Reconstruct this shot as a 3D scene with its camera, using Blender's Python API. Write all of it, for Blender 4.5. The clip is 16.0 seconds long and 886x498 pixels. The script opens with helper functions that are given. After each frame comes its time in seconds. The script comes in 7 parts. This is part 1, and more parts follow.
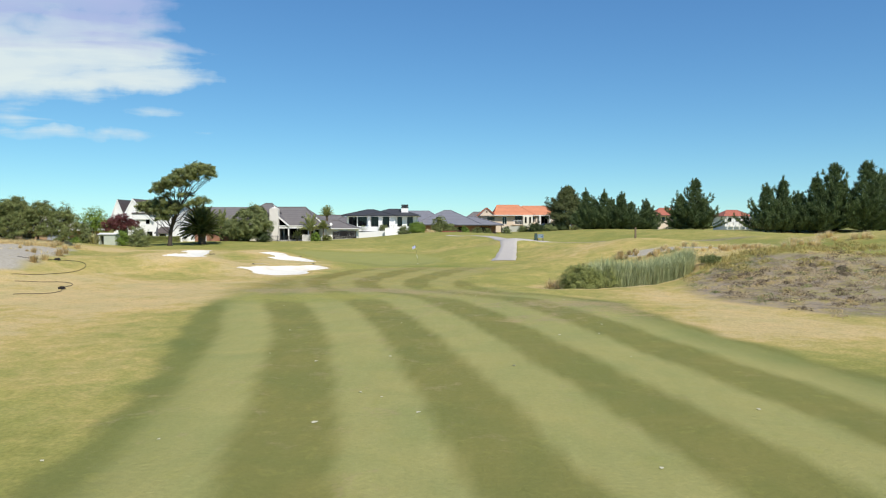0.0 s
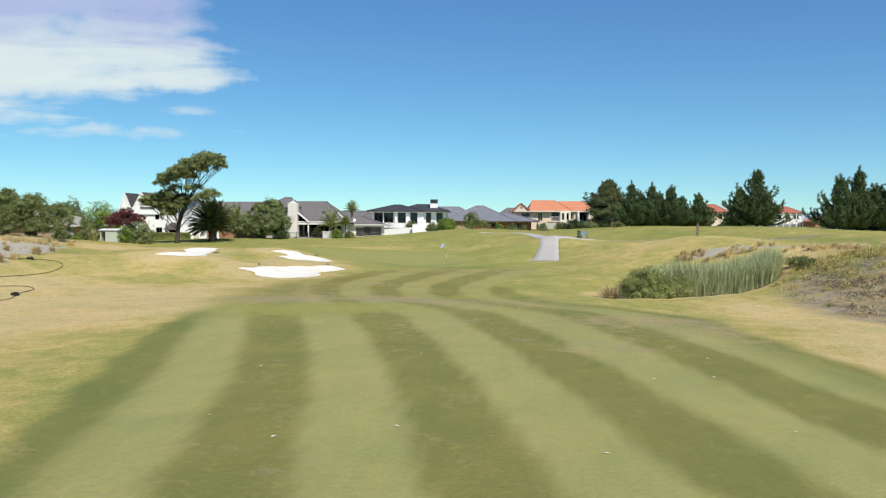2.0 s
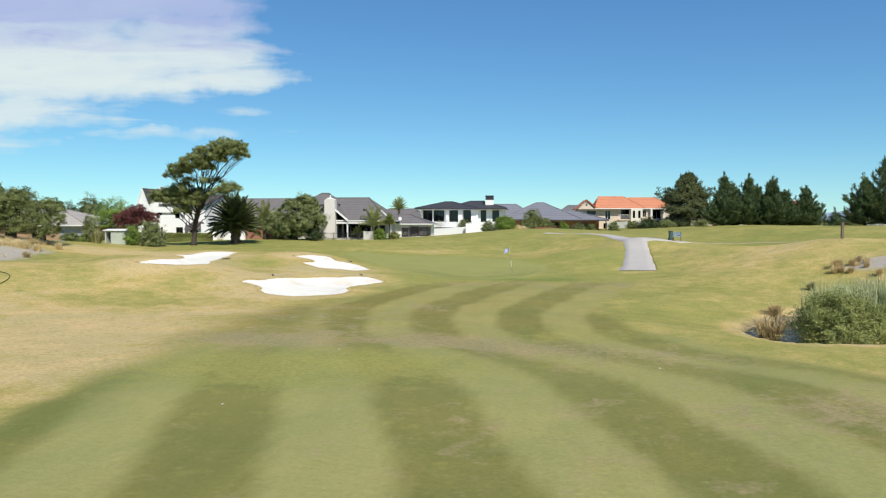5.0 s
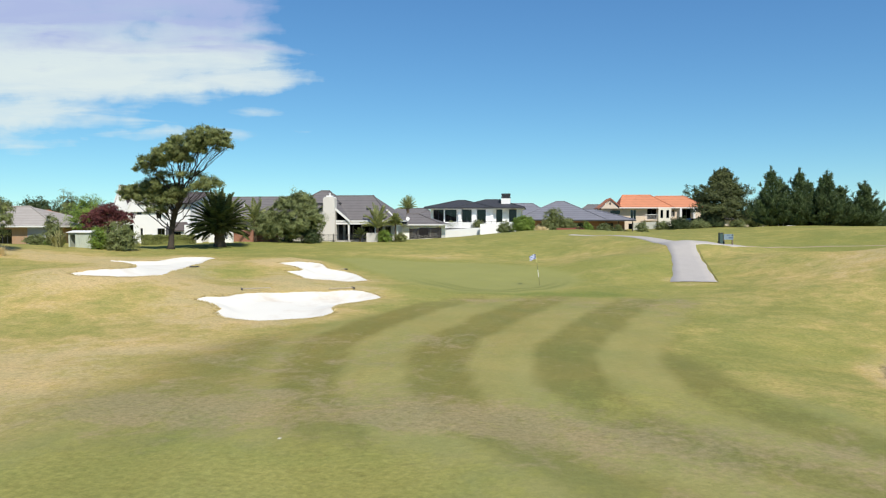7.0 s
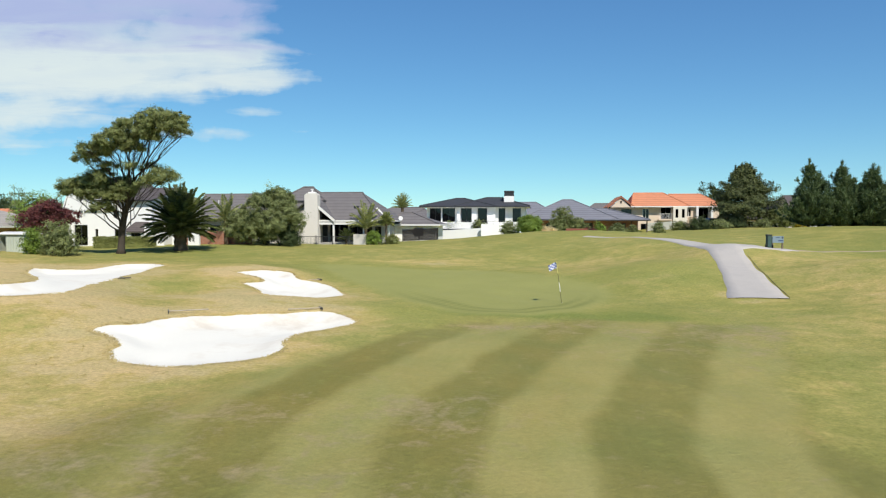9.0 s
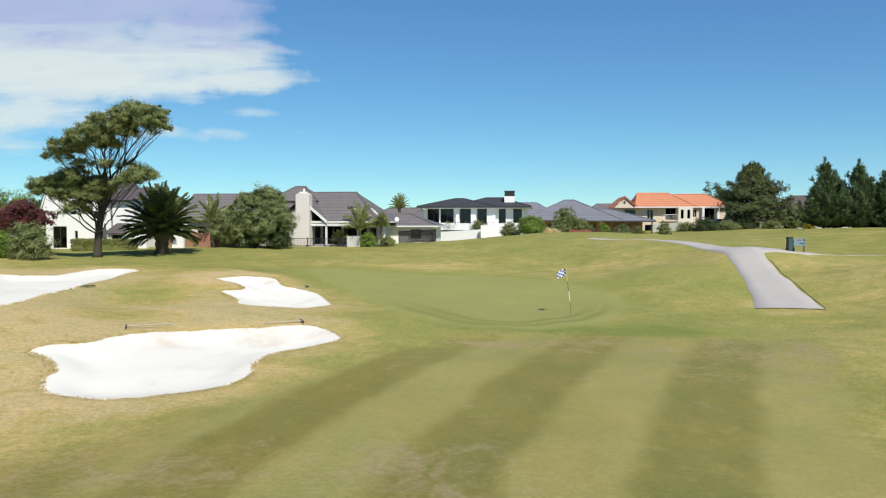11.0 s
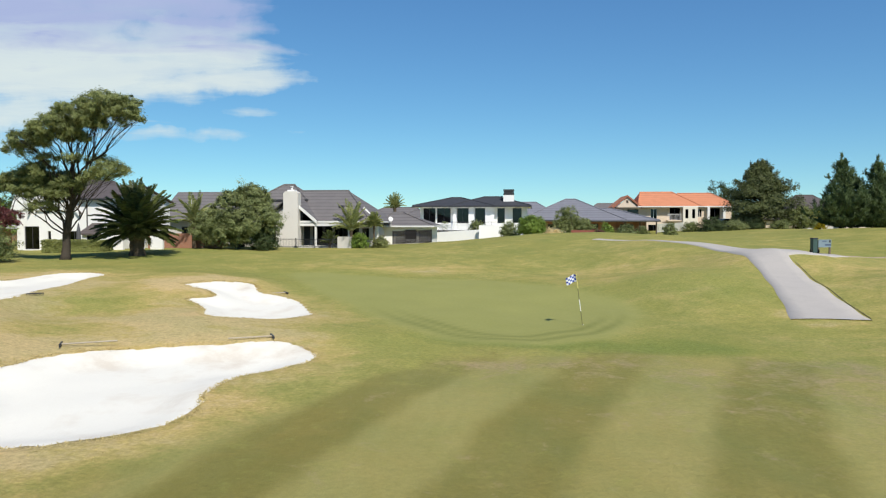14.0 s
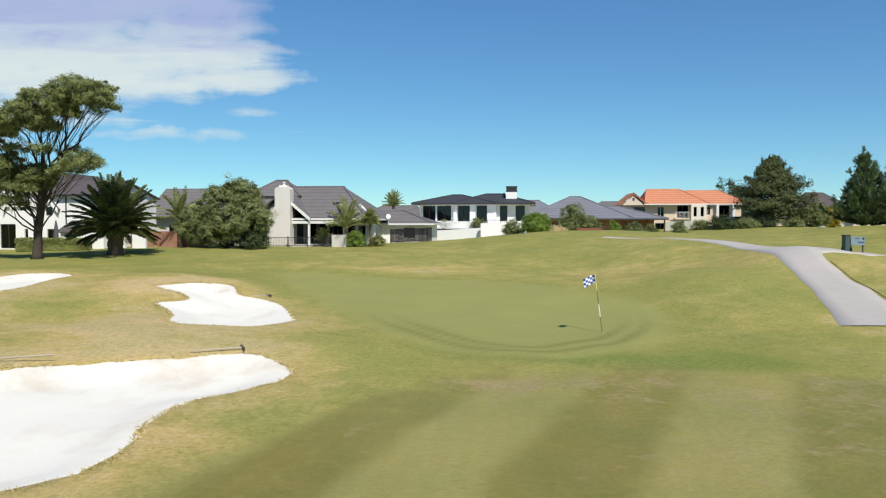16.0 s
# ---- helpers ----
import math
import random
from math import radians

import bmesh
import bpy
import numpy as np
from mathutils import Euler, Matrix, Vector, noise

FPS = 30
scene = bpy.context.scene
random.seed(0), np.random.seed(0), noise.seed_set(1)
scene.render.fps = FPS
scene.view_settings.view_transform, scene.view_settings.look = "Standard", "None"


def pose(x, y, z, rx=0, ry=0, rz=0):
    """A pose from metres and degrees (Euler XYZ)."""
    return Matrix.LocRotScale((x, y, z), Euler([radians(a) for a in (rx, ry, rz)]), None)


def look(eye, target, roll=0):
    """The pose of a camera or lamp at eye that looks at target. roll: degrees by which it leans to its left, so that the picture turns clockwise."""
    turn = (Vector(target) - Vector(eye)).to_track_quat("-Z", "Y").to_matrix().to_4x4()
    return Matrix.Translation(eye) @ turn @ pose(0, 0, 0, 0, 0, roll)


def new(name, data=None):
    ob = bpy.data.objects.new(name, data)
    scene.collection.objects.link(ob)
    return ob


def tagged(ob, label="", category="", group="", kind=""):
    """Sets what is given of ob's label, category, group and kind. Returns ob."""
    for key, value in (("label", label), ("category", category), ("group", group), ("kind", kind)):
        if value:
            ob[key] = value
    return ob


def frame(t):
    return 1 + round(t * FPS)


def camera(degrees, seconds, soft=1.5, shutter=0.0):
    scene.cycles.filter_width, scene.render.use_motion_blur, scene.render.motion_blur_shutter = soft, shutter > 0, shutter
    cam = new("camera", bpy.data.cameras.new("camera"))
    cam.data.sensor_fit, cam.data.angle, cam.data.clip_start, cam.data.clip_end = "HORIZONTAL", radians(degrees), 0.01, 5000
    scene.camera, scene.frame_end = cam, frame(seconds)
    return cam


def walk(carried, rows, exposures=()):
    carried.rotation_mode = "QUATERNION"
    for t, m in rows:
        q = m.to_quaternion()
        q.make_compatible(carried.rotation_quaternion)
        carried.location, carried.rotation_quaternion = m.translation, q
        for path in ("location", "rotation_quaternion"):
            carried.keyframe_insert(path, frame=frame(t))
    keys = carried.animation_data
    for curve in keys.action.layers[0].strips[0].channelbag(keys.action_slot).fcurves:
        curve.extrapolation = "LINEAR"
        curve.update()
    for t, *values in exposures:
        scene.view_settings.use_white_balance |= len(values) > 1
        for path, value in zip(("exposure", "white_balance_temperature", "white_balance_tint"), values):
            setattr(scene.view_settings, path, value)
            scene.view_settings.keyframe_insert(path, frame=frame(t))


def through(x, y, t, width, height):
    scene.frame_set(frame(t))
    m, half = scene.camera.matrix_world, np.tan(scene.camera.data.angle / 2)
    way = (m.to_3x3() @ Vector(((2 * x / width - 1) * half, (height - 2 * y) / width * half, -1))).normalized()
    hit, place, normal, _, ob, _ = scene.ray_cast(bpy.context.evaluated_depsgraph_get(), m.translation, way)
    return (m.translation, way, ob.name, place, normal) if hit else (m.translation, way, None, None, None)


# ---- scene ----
cam = camera(64.1, 16.0, soft=1.2)
METRES, EYE, TILT, LEAN, TURN = 53.0, 4.45, 0.0, 1.05, 0.0
ROWS = [
    (0.0, 0.0, 0.0, 0.0, 0.04, -1.93, -1.05),
    (0.5, 0.0016, 0.0427, -0.0029, 0.63, -1.97, -1.07),
    (1.0, 0.0011, 0.0856, -0.0043, 1.2, -2.06, -1.11),
    (1.5, -0.0005, 0.1298, -0.0042, 1.85, -2.13, -1.16),
    (2.0, -0.0039, 0.1747, -0.004, 2.52, -2.18, -1.16),
    (2.5, -0.0094, 0.2185, -0.0039, 3.68, -2.23, -1.19),
    (3.0, -0.0148, 0.2624, -0.0041, 5.09, -2.29, -1.17),
    (3.5, -0.0201, 0.307, -0.0041, 5.88, -2.34, -1.13),
    (4.0, -0.0244, 0.3509, -0.0042, 6.23, -2.36, -1.11),
    (6.5, -0.0513, 0.5741, -0.0043, 7.31, -2.36, -1.08),
    (7.0, -0.0557, 0.6189, -0.0045, 7.59, -2.36, -1.07),
    (7.5, -0.0613, 0.6633, -0.005, 7.57, -2.34, -1.09),
    (8.0, -0.0671, 0.7075, -0.0051, 7.53, -2.35, -1.08),
    (8.5, -0.0721, 0.7515, -0.0052, 7.49, -2.37, -1.08),
    (9.0, -0.0769, 0.7956, -0.0052, 7.44, -2.36, -1.08),
    (11.5, -0.0846, 0.8669, -0.0041, 7.32, -2.29, -1.08),
    (12.0, -0.086, 0.8784, -0.0046, 7.28, -2.27, -1.08),
    (12.5, -0.087, 0.8902, -0.0047, 7.22, -2.26, -1.06),
    (13.0, -0.0872, 0.9025, -0.0046, 7.18, -2.25, -1.07),
    (13.5, -0.0885, 0.9156, -0.0049, 7.16, -2.26, -1.07),
    (14.0, -0.0898, 0.9297, -0.005, 7.16, -2.29, -1.07),
    (14.5, -0.0913, 0.9456, -0.0051, 7.17, -2.31, -1.07),
    (15.0, -0.094, 0.9616, -0.0054, 7.15, -2.31, -1.03),
    (15.5, -0.0963, 0.9776, -0.0069, 7.16, -2.33, -1.02),
    (16.0, -0.0975, 0.9939, -0.0094, 7.19, -2.3, -1.03),
]
walk(cam, [(t, pose(0, 0, EYE, TILT, LEAN, TURN) @ pose(METRES * x, METRES * y, METRES * z, 90 + pitch, roll, yaw)) for t, x, y, z, yaw, pitch, roll in ROWS],
     [(0.0, 0.08), (8.0, 0.06), (11.5, 0.03), (14.5, 0.0), (16.0, 0.0)])


# ---- light: a clear afternoon sky with the sun behind and to the right ----
SUN_ELEVATION, SUN_AZIMUTH = 46.0, 152.0
world = bpy.data.worlds.new("sky")
scene.world = world
world.use_nodes = True
wn = world.node_tree
wn.nodes.clear()
sky = wn.nodes.new("ShaderNodeTexSky")
sky.sky_type = "NISHITA"
sky.sun_disc = False
sky.sun_elevation, sky.sun_rotation = radians(SUN_ELEVATION), radians(SUN_AZIMUTH)
sky.air_density, sky.dust_density, sky.ozone_density, sky.altitude = 0.8, 0.0, 4.0, 0.0
back = wn.nodes.new("ShaderNodeBackground")
back.inputs["Strength"].default_value = 0.142
wout = wn.nodes.new("ShaderNodeOutputWorld")
tint = wn.nodes.new("ShaderNodeMix")
tint.data_type, tint.blend_type = "RGBA", "MULTIPLY"
tint.inputs["Factor"].default_value, tint.inputs["B"].default_value = 1.0, (0.875, 1.0, 1.0, 1.0)
wn.links.new(sky.outputs[0], tint.inputs["A"])
vivid = wn.nodes.new("ShaderNodeHueSaturation")
vivid.inputs["Saturation"].default_value = 1.15
soften = wn.nodes.new("ShaderNodeGamma")
soften.inputs["Gamma"].default_value = 0.88
wn.links.new(tint.outputs["Result"], soften.inputs["Color"])
# clear air: a paler, greener band low down and a deeper blue above
apart, joined = wn.nodes.new("ShaderNodeSeparateColor"), wn.nodes.new("ShaderNodeCombineColor")
wn.links.new(soften.outputs[0], apart.inputs[0])
for k, (power, pivot) in enumerate(((0.80, 1.10), (0.89, 2.36), (0.75, 4.75))):
    raised, scaled = wn.nodes.new("ShaderNodeMath"), wn.nodes.new("ShaderNodeMath")
    raised.operation, scaled.operation = "POWER", "MULTIPLY"
    raised.inputs[1].default_value, scaled.inputs[1].default_value = power, pivot ** (1 - power)
    wn.links.new(apart.outputs[k], raised.inputs[0])
    wn.links.new(raised.outputs[0], scaled.inputs[0])
    wn.links.new(scaled.outputs[0], joined.inputs[k])
wn.links.new(joined.outputs[0], vivid.inputs["Color"])
wn.links.new(vivid.outputs[0], back.inputs["Color"])
wn.links.new(back.outputs[0], wout.inputs["Surface"])
lamp = bpy.data.lights.new("sun", "SUN")
lamp.energy, lamp.angle, lamp.color = 5.0, radians(0.53), (1.0, 0.95, 0.86)
sun = new("sun", lamp)
az, el = radians(SUN_AZIMUTH), radians(SUN_ELEVATION)
toward = Vector((math.sin(az) * math.cos(el), math.cos(az) * math.cos(el), math.sin(el)))
sun.matrix_world = look(toward * 200, (0, 0, 0))
scene.view_settings.exposure = 0.0

from mathutils.geometry import delaunay_2d_cdt

# ---- mesh and material helpers ----
class Shape:
    """Collects vertices and faces for one mesh."""
    def __init__(self):
        self.v, self.f, self.n = [], [], 0

    def add(self, verts, faces):
        self.v.extend(tuple(map(float, p)) for p in verts)
        self.f.extend(tuple(i + self.n for i in face) for face in faces)
        self.n += len(verts)
        return self

    def box(self, x0, y0, z0, x1, y1, z1):
        v = [(x0, y0, z0), (x1, y0, z0), (x1, y1, z0), (x0, y1, z0), (x0, y0, z1), (x1, y0, z1), (x1, y1, z1), (x0, y1, z1)]
        return self.add(v, [(0, 3, 2, 1), (4, 5, 6, 7), (0, 1, 5, 4), (1, 2, 6, 5), (2, 3, 7, 6), (3, 0, 4, 7)])

    def slab(self, corners, thick):
        """A sheet of the given corners (counter-clockwise from above), thickened downwards."""
        n = len(corners)
        low = [(x, y, z - thick) for x, y, z in corners]
        faces = [tuple(range(n)), tuple(range(2 * n - 1, n - 1, -1))]
        faces += [(i, n + i, n + (i + 1) % n, (i + 1) % n) for i in range(n)]
        return self.add(list(corners) + low, faces)

    def prism(self, outline, y0, y1):
        """An outline of (x, z), run from y0 to y1."""
        n = len(outline)
        v = [(x, y0, z) for x, z in outline] + [(x, y1, z) for x, z in outline]
        faces = [tuple(range(n)), tuple(range(2 * n - 1, n - 1, -1))]
        faces += [(i, n + i, n + (i + 1) % n, (i + 1) % n) for i in range(n)]
        return self.add(v, faces)

    def tube(self, points, radii, sides=7, cap=True):
        pts = [Vector(p) for p in points]
        rings = []
        for i, p in enumerate(pts):
            d = (pts[min(i + 1, len(pts) - 1)] - pts[max(i - 1, 0)]).normalized()
            a = d.orthogonal().normalized() if i == 0 else (rings_a - d * rings_a.dot(d)).normalized()
            rings_a = a
            b = d.cross(a)
            rings.append([p + (a * math.cos(k * math.tau / sides) + b * math.sin(k * math.tau / sides)) * radii[i] for k in range(sides)])
        v = [q for r in rings for q in r]
        faces = [(i * sides + k, i * sides + (k + 1) % sides, (i + 1) * sides + (k + 1) % sides, (i + 1) * sides + k)
                 for i in range(len(pts) - 1) for k in range(sides)]
        if cap:
            faces += [tuple(range(sides - 1, -1, -1)), tuple(range((len(pts) - 1) * sides, len(pts) * sides))]
        return self.add(v, faces)

    def mesh(self, name, smooth=False):
        me = bpy.data.meshes.new(name)
        me.from_pydata(self.v, [], self.f)
        if smooth:
            me.polygons.foreach_set("use_smooth", [True] * len(me.polygons))
        me.update()
        return me


def part(name, shape, material, parent=None, label="", smooth=False):
    """Links a Shape or a mesh as one object under a thing or a part."""
    me = shape.mesh(name, smooth) if isinstance(shape, Shape) else shape
    if material is not None and not me.materials:
        me.materials.append(material)
    ob = new(name, me)
    if parent is not None:
        ob.parent = parent
    return tagged(ob, label)


def thing(name, m, label, category, group="", kind=""):
    ob = new(name)
    ob.empty_display_size = 0.3
    ob.matrix_basis = m
    return tagged(ob, label, category, group, kind)


class Nodes:
    """A short way to write node materials."""
    def __init__(self, name):
        self.m = bpy.data.materials.new(name)
        self.m.use_nodes = True
        self.t = self.m.node_tree
        self.b = self.t.nodes["Principled BSDF"]
        self.out = self.t.nodes["Material Output"]

    def node(self, kind, **values):
        n = self.t.nodes.new(kind)
        for k, v in values.items():
            if k in n.inputs:
                self.put(n.inputs[k], v)
        return n

    def put(self, socket, v):
        if isinstance(v, bpy.types.NodeSocket):
            self.t.links.new(v, socket)
        elif isinstance(v, (tuple, list)) and len(v) == 3 and socket.type == "RGBA":
            socket.default_value = (*v, 1)
        else:
            socket.default_value = v

    def noise(self, scale, detail=4.0, rough=0.55, vector=None, distortion=0.0):
        n = self.node("ShaderNodeTexNoise", Scale=scale, Detail=detail, Roughness=rough, Distortion=distortion)
        if vector is not None:
            self.put(n.inputs["Vector"], vector)
        return n.outputs["Fac"]

    def place(self, scale=(1, 1, 1)):
        """World position (the ground's and each thing's own coordinates are metres)."""
        g = self.node("ShaderNodeTexCoord").outputs["Object"]
        m = self.node("ShaderNodeMapping")
        self.put(m.inputs["Vector"], g)
        m.inputs["Scale"].default_value = scale
        return m.outputs[0]

    def ramp(self, fac, *stops):
        n = self.node("ShaderNodeValToRGB")
        self.put(n.inputs["Fac"], fac)
        e = n.color_ramp.elements
        while len(e) < len(stops):
            e.new(0.5)
        for k, (at, c) in zip(e, stops):
            k.position = at
            k.color = (*c, 1) if isinstance(c, tuple) else (c, c, c, 1)
        return n.outputs["Color"]

    def mix(self, fac, a, b, blend="MIX"):
        n = self.t.nodes.new("ShaderNodeMix")
        n.data_type, n.blend_type = "RGBA", blend
        self.put(n.inputs["Factor"], fac)
        self.put(n.inputs["A"], a if not isinstance(a, tuple) else (*a, 1))
        self.put(n.inputs["B"], b if not isinstance(b, tuple) else (*b, 1))
        return n.outputs["Result"]

    def math(self, op, a, b=0.0, clamp=False):
        n = self.t.nodes.new("ShaderNodeMath")
        n.operation, n.use_clamp = op, clamp
        self.put(n.inputs[0], a)
        self.put(n.inputs[1], b)
        return n.outputs[0]

    def attribute(self, name):
        n = self.t.nodes.new("ShaderNodeAttribute")
        n.attribute_name = name
        return n.outputs["Fac"]

    def bump(self, height, strength=0.3, distance=0.02):
        n = self.node("ShaderNodeBump", Strength=strength, Distance=distance)
        self.put(n.inputs["Height"], height)
        self.put(self.b.inputs["Normal"], n.outputs[0])

    def done(self, color, rough=0.8, metal=0.0, specular=0.3):
        self.put(self.b.inputs["Base Color"], color)
        self.put(self.b.inputs["Roughness"], rough)
        self.put(self.b.inputs["Metallic"], metal)
        self.put(self.b.inputs["Specular IOR Level"], specular)
        return self.m


def plain(name, color, rough=0.7, metal=0.0, grain=18.0, vary=0.12, bump=0.15, stain=0.1, specular=0.3):
    """A surface of one colour with fine grain and larger stains."""
    n = Nodes(name)
    p = n.place()
    fine, broad = n.noise(grain, 5, 0.6, p), n.noise(1.3, 3, 0.6, p)
    dark = tuple(c * (1 - 2 * vary) for c in color)
    lite = tuple(min(1, c * (1 + vary)) for c in color)
    c = n.mix(fine, dark, lite)
    c = n.mix(n.math("MULTIPLY", n.ramp(broad, (0.45, 0.0), (0.75, 1.0)), stain), c, tuple(x * 0.5 for x in color))
    n.bump(fine, bump, 0.01)
    return n.done(c, rough, metal, specular)


def leaf_material(name, dark, light, rough=0.55, through=0.25):
    n = Nodes(name)
    island = n.node("ShaderNodeNewGeometry").outputs["Random Per Island"]
    broad = n.noise(0.9, 3, 0.6, n.place())
    fac = n.math("ADD", n.math("MULTIPLY", island, 0.6), n.math("MULTIPLY", n.ramp(broad, (0.3, 0.0), (0.7, 1.0)), 0.4))
    c = n.mix(fac, dark, light)
    n.done(c, rough, 0.0, 0.25)
    t = n.node("ShaderNodeBsdfTranslucent")
    n.put(t.inputs["Color"], c)
    mixer = n.node("ShaderNodeMixShader")
    mixer.inputs[0].default_value = through
    n.t.links.new(n.b.outputs[0], mixer.inputs[1])
    n.t.links.new(t.outputs[0], mixer.inputs[2])
    n.t.links.new(mixer.outputs[0], n.out.inputs["Surface"])
    return n.m

# ---- ground ----
RISES = [
    (-52, 80, 14, 16, 2.20),
    (-30, 100, 18, 20, 0.88),
    (-18, 73, 6, 3.4, 0.52),
    (0, 118, 14, 12, 1.76),
    (9, 92, 4, 4.5, 1.16),
    (6, 101, 7, 7, 1.33),
    (13, 95, 5, 7, 0.61),
    (15, 105, 14, 12, 0.45),
    (21, 78, 8, 9, 2.26),
    (13, 84, 4, 5, 0.92),
    (25, 54, 6, 10, 1.44),
    (40, 98, 16, 20, 2.73),
    (8, 56, 4, 5, -0.33),
]
SWELLS = [
    (15, 58, 6, 4, -0.90),
    (-2, 90, 7, 7, 0.15),
    (3, 86, 5, 6, 1.28),
    (42, 60, 14, 22, 3.90),
    (20, 150, 30, 20, 0.28),
    (-40, 54, 9, 13, 2.59),
    (-62, 45, 14, 20, 1.68),
    (-62, 110, 16, 16, 0.78),
    (-22, 85, 4, 3.5, 0.45),
    (28, 104, 12, 14, 0.70),
    (32, 42, 6, 8, 0.15),
    (4.0, 107.2, 3.2, 2.6, 0.2),
    (-30.5, 71.5, 5.5, 2.3, 0.42),
]
BANKS = [
    (-26, 67, 6, 6, 1.34),
    (-33, 62, 7, 7, 0.34),
    (-27, 76, 7, 6, 0.78),
    (-29, 86, 6, 6, 0.28),
    (-21, 81, 4, 4, 0.38),
    (-19, 65, 4, 4, 0.26),
    (-42, 76, 8, 8, 0.28),
    (-34, 104, 9, 9, 0.20),
    (-22, 73, 4, 3, -0.54),
    (17, 66, 5, 4, -0.40),
    (22, 67, 5, 4, 0.90),
    (12, 72, 5, 5, 0.28),
    (24, 119, 11, 11, 1.32),
    (30, 140, 18, 16, 1.17),
    (27, 164, 18, 14, 1.28),
    (52, 118, 15, 14, 1.16),
    (45, 102, 12, 9, -0.50),
    (0, 84, 5, 5, -0.51),
    (-1, 98, 6, 5, -0.41),
    (62, 104, 12, 12, 2.1),
]
MOUNDS = RISES + SWELLS + BANKS


def ground_base(x, y):
    """The lie of the land before bunkers are cut: a rise towards the houses and gentle mounds."""
    x, y = np.asarray(x, float), np.asarray(y, float)
    z = 2.0 / (1 + np.exp(-np.clip((y - 105) / 14, -40, 40)))
    for cx, cy, sx, sy, h in MOUNDS:
        z = z + h * np.exp(-((x - cx) / sx) ** 2 - ((y - cy) / sy) ** 2)
    near = np.exp(-(x / 90) ** 2 - ((y - 60) / 90) ** 2)
    return z + near * (0.035 * np.sin(x * 0.9 + 1.3 * np.sin(y * 0.31)) * np.sin(y * 0.7 + 0.8 * np.sin(x * 0.43)) + 0.02 * np.sin(x * 2.1 + y * 1.3))


def rounded(points, steps=8):
    """A smooth closed outline through a few plan points."""
    p = np.array(points, float)
    n, out = len(p), []
    for i in range(n):
        a, b, c, d = p[i - 1], p[i], p[(i + 1) % n], p[(i + 2) % n]
        for k in range(steps):
            t = k / steps
            out.append(0.5 * (2 * b + (c - a) * t + (2 * a - 5 * b + 4 * c - d) * t * t + (3 * b - a - 3 * c + d) * t ** 3))
    return np.array(out)


def depth_inside(x, y, outline):
    """Signed distance to an outline, positive inside it."""
    x, y = np.asarray(x, float), np.asarray(y, float)
    best, inside = np.full(x.shape, 1e9), np.zeros(x.shape, bool)
    for (ax, ay), (bx, by) in zip(outline, np.roll(outline, -1, axis=0)):
        ex, ey = bx - ax, by - ay
        t = np.clip(((x - ax) * ex + (y - ay) * ey) / (ex * ex + ey * ey + 1e-12), 0, 1)
        best = np.minimum(best, (x - ax - t * ex) ** 2 + (y - ay - t * ey) ** 2)
        cross = (ay > y) != (by > y)
        with np.errstate(divide="ignore", invalid="ignore"):
            inside ^= cross & (x < (bx - ax) * (y - ay) / (by - ay + 1e-12) + ax)
    return np.where(inside, 1, -1) * np.sqrt(best)


def step(v, a, b):
    t = np.clip((v - a) / (b - a), 0, 1)
    return t * t * (3 - 2 * t)


BUNKER_NEAR = rounded([(-18.8, 64.1), (-18.6, 65.0), (-18.1, 65.8), (-18.0, 67.3), (-17.3, 68.4), (-16.4, 69.2), (-15.2, 69.9), (-14.2, 70.7), (-12.8, 71.3), (-11.7, 70.6), (-11.2, 69.6), (-11.7, 68.2),
                       (-12.6, 67.2), (-12.6, 65.4), (-12.1, 63.9), (-12.3, 62.8), (-13.2, 61.7), (-14.6, 61.0), (-15.9, 61.0), (-16.8, 62.0), (-17.1, 62.9), (-18.0, 63.7)])
BUNKER_MIDDLE = rounded([(-21.2, 81.2), (-20.9, 81.9), (-20.2, 82.8), (-19.6, 83.7), (-18.9, 83.8), (-18.4, 83.1), (-17.8, 82.1), (-16.4, 81.8), (-15.5, 81.0), (-14.5, 79.1), (-13.8, 77.3),
                         (-14.3, 76.0), (-15.0, 75.1), (-16.1, 74.4), (-17.2, 74.9), (-18.0, 76.6), (-18.8, 77.7), (-19.7, 78.6), (-19.0, 79.6), (-19.6, 80.5)])
BUNKER_FAR = rounded([(-26.1, 65.5), (-25.0, 65.3), (-23.9, 66.0), (-23.0, 67.2), (-23.1, 69.2), (-24.6, 72.6), (-25.3, 75.8), (-26.3, 79.6), (-27.4, 82.8), (-27.9, 85.3), (-29.3, 86.3), (-30.8, 86.0),
                      (-31.3, 83.9), (-31.2, 82.0), (-32.6, 81.7), (-34.4, 81.9), (-33.2, 79.6), (-30.6, 76.4), (-27.8, 72.3), (-25.9, 70.8), (-25.2, 69.3), (-25.3, 67.6)])
BUNKERS = (BUNKER_NEAR, BUNKER_MIDDLE, BUNKER_FAR)
POND = rounded([(7.9, 57.0), (7.05, 54.0), (6.85, 51.4), (7.5, 49.8), (9.2, 49.2), (11.5, 49.8), (14.8, 51.1), (17.2, 53.2), (19.5, 56.2), (21.2, 59.5), (20.0, 62.0), (16.0, 62.3), (12.5, 61.4), (9.6, 59.6)])
GREEN = rounded([(-19.4, 91.6), (-15.7, 92.5), (-12.0, 91.2), (-8.6, 91.9), (-5.0, 89.9), (-2.4, 86.7), (-0.4, 83.0), (-0.2, 80.0), (-0.7, 77.6), (-2.0, 74.9), (-4.1, 73.1), (-6.3, 73.0), (-8.4, 74.3), (-10.8, 77.4), (-13.4, 81.4), (-16.6, 86.0)])


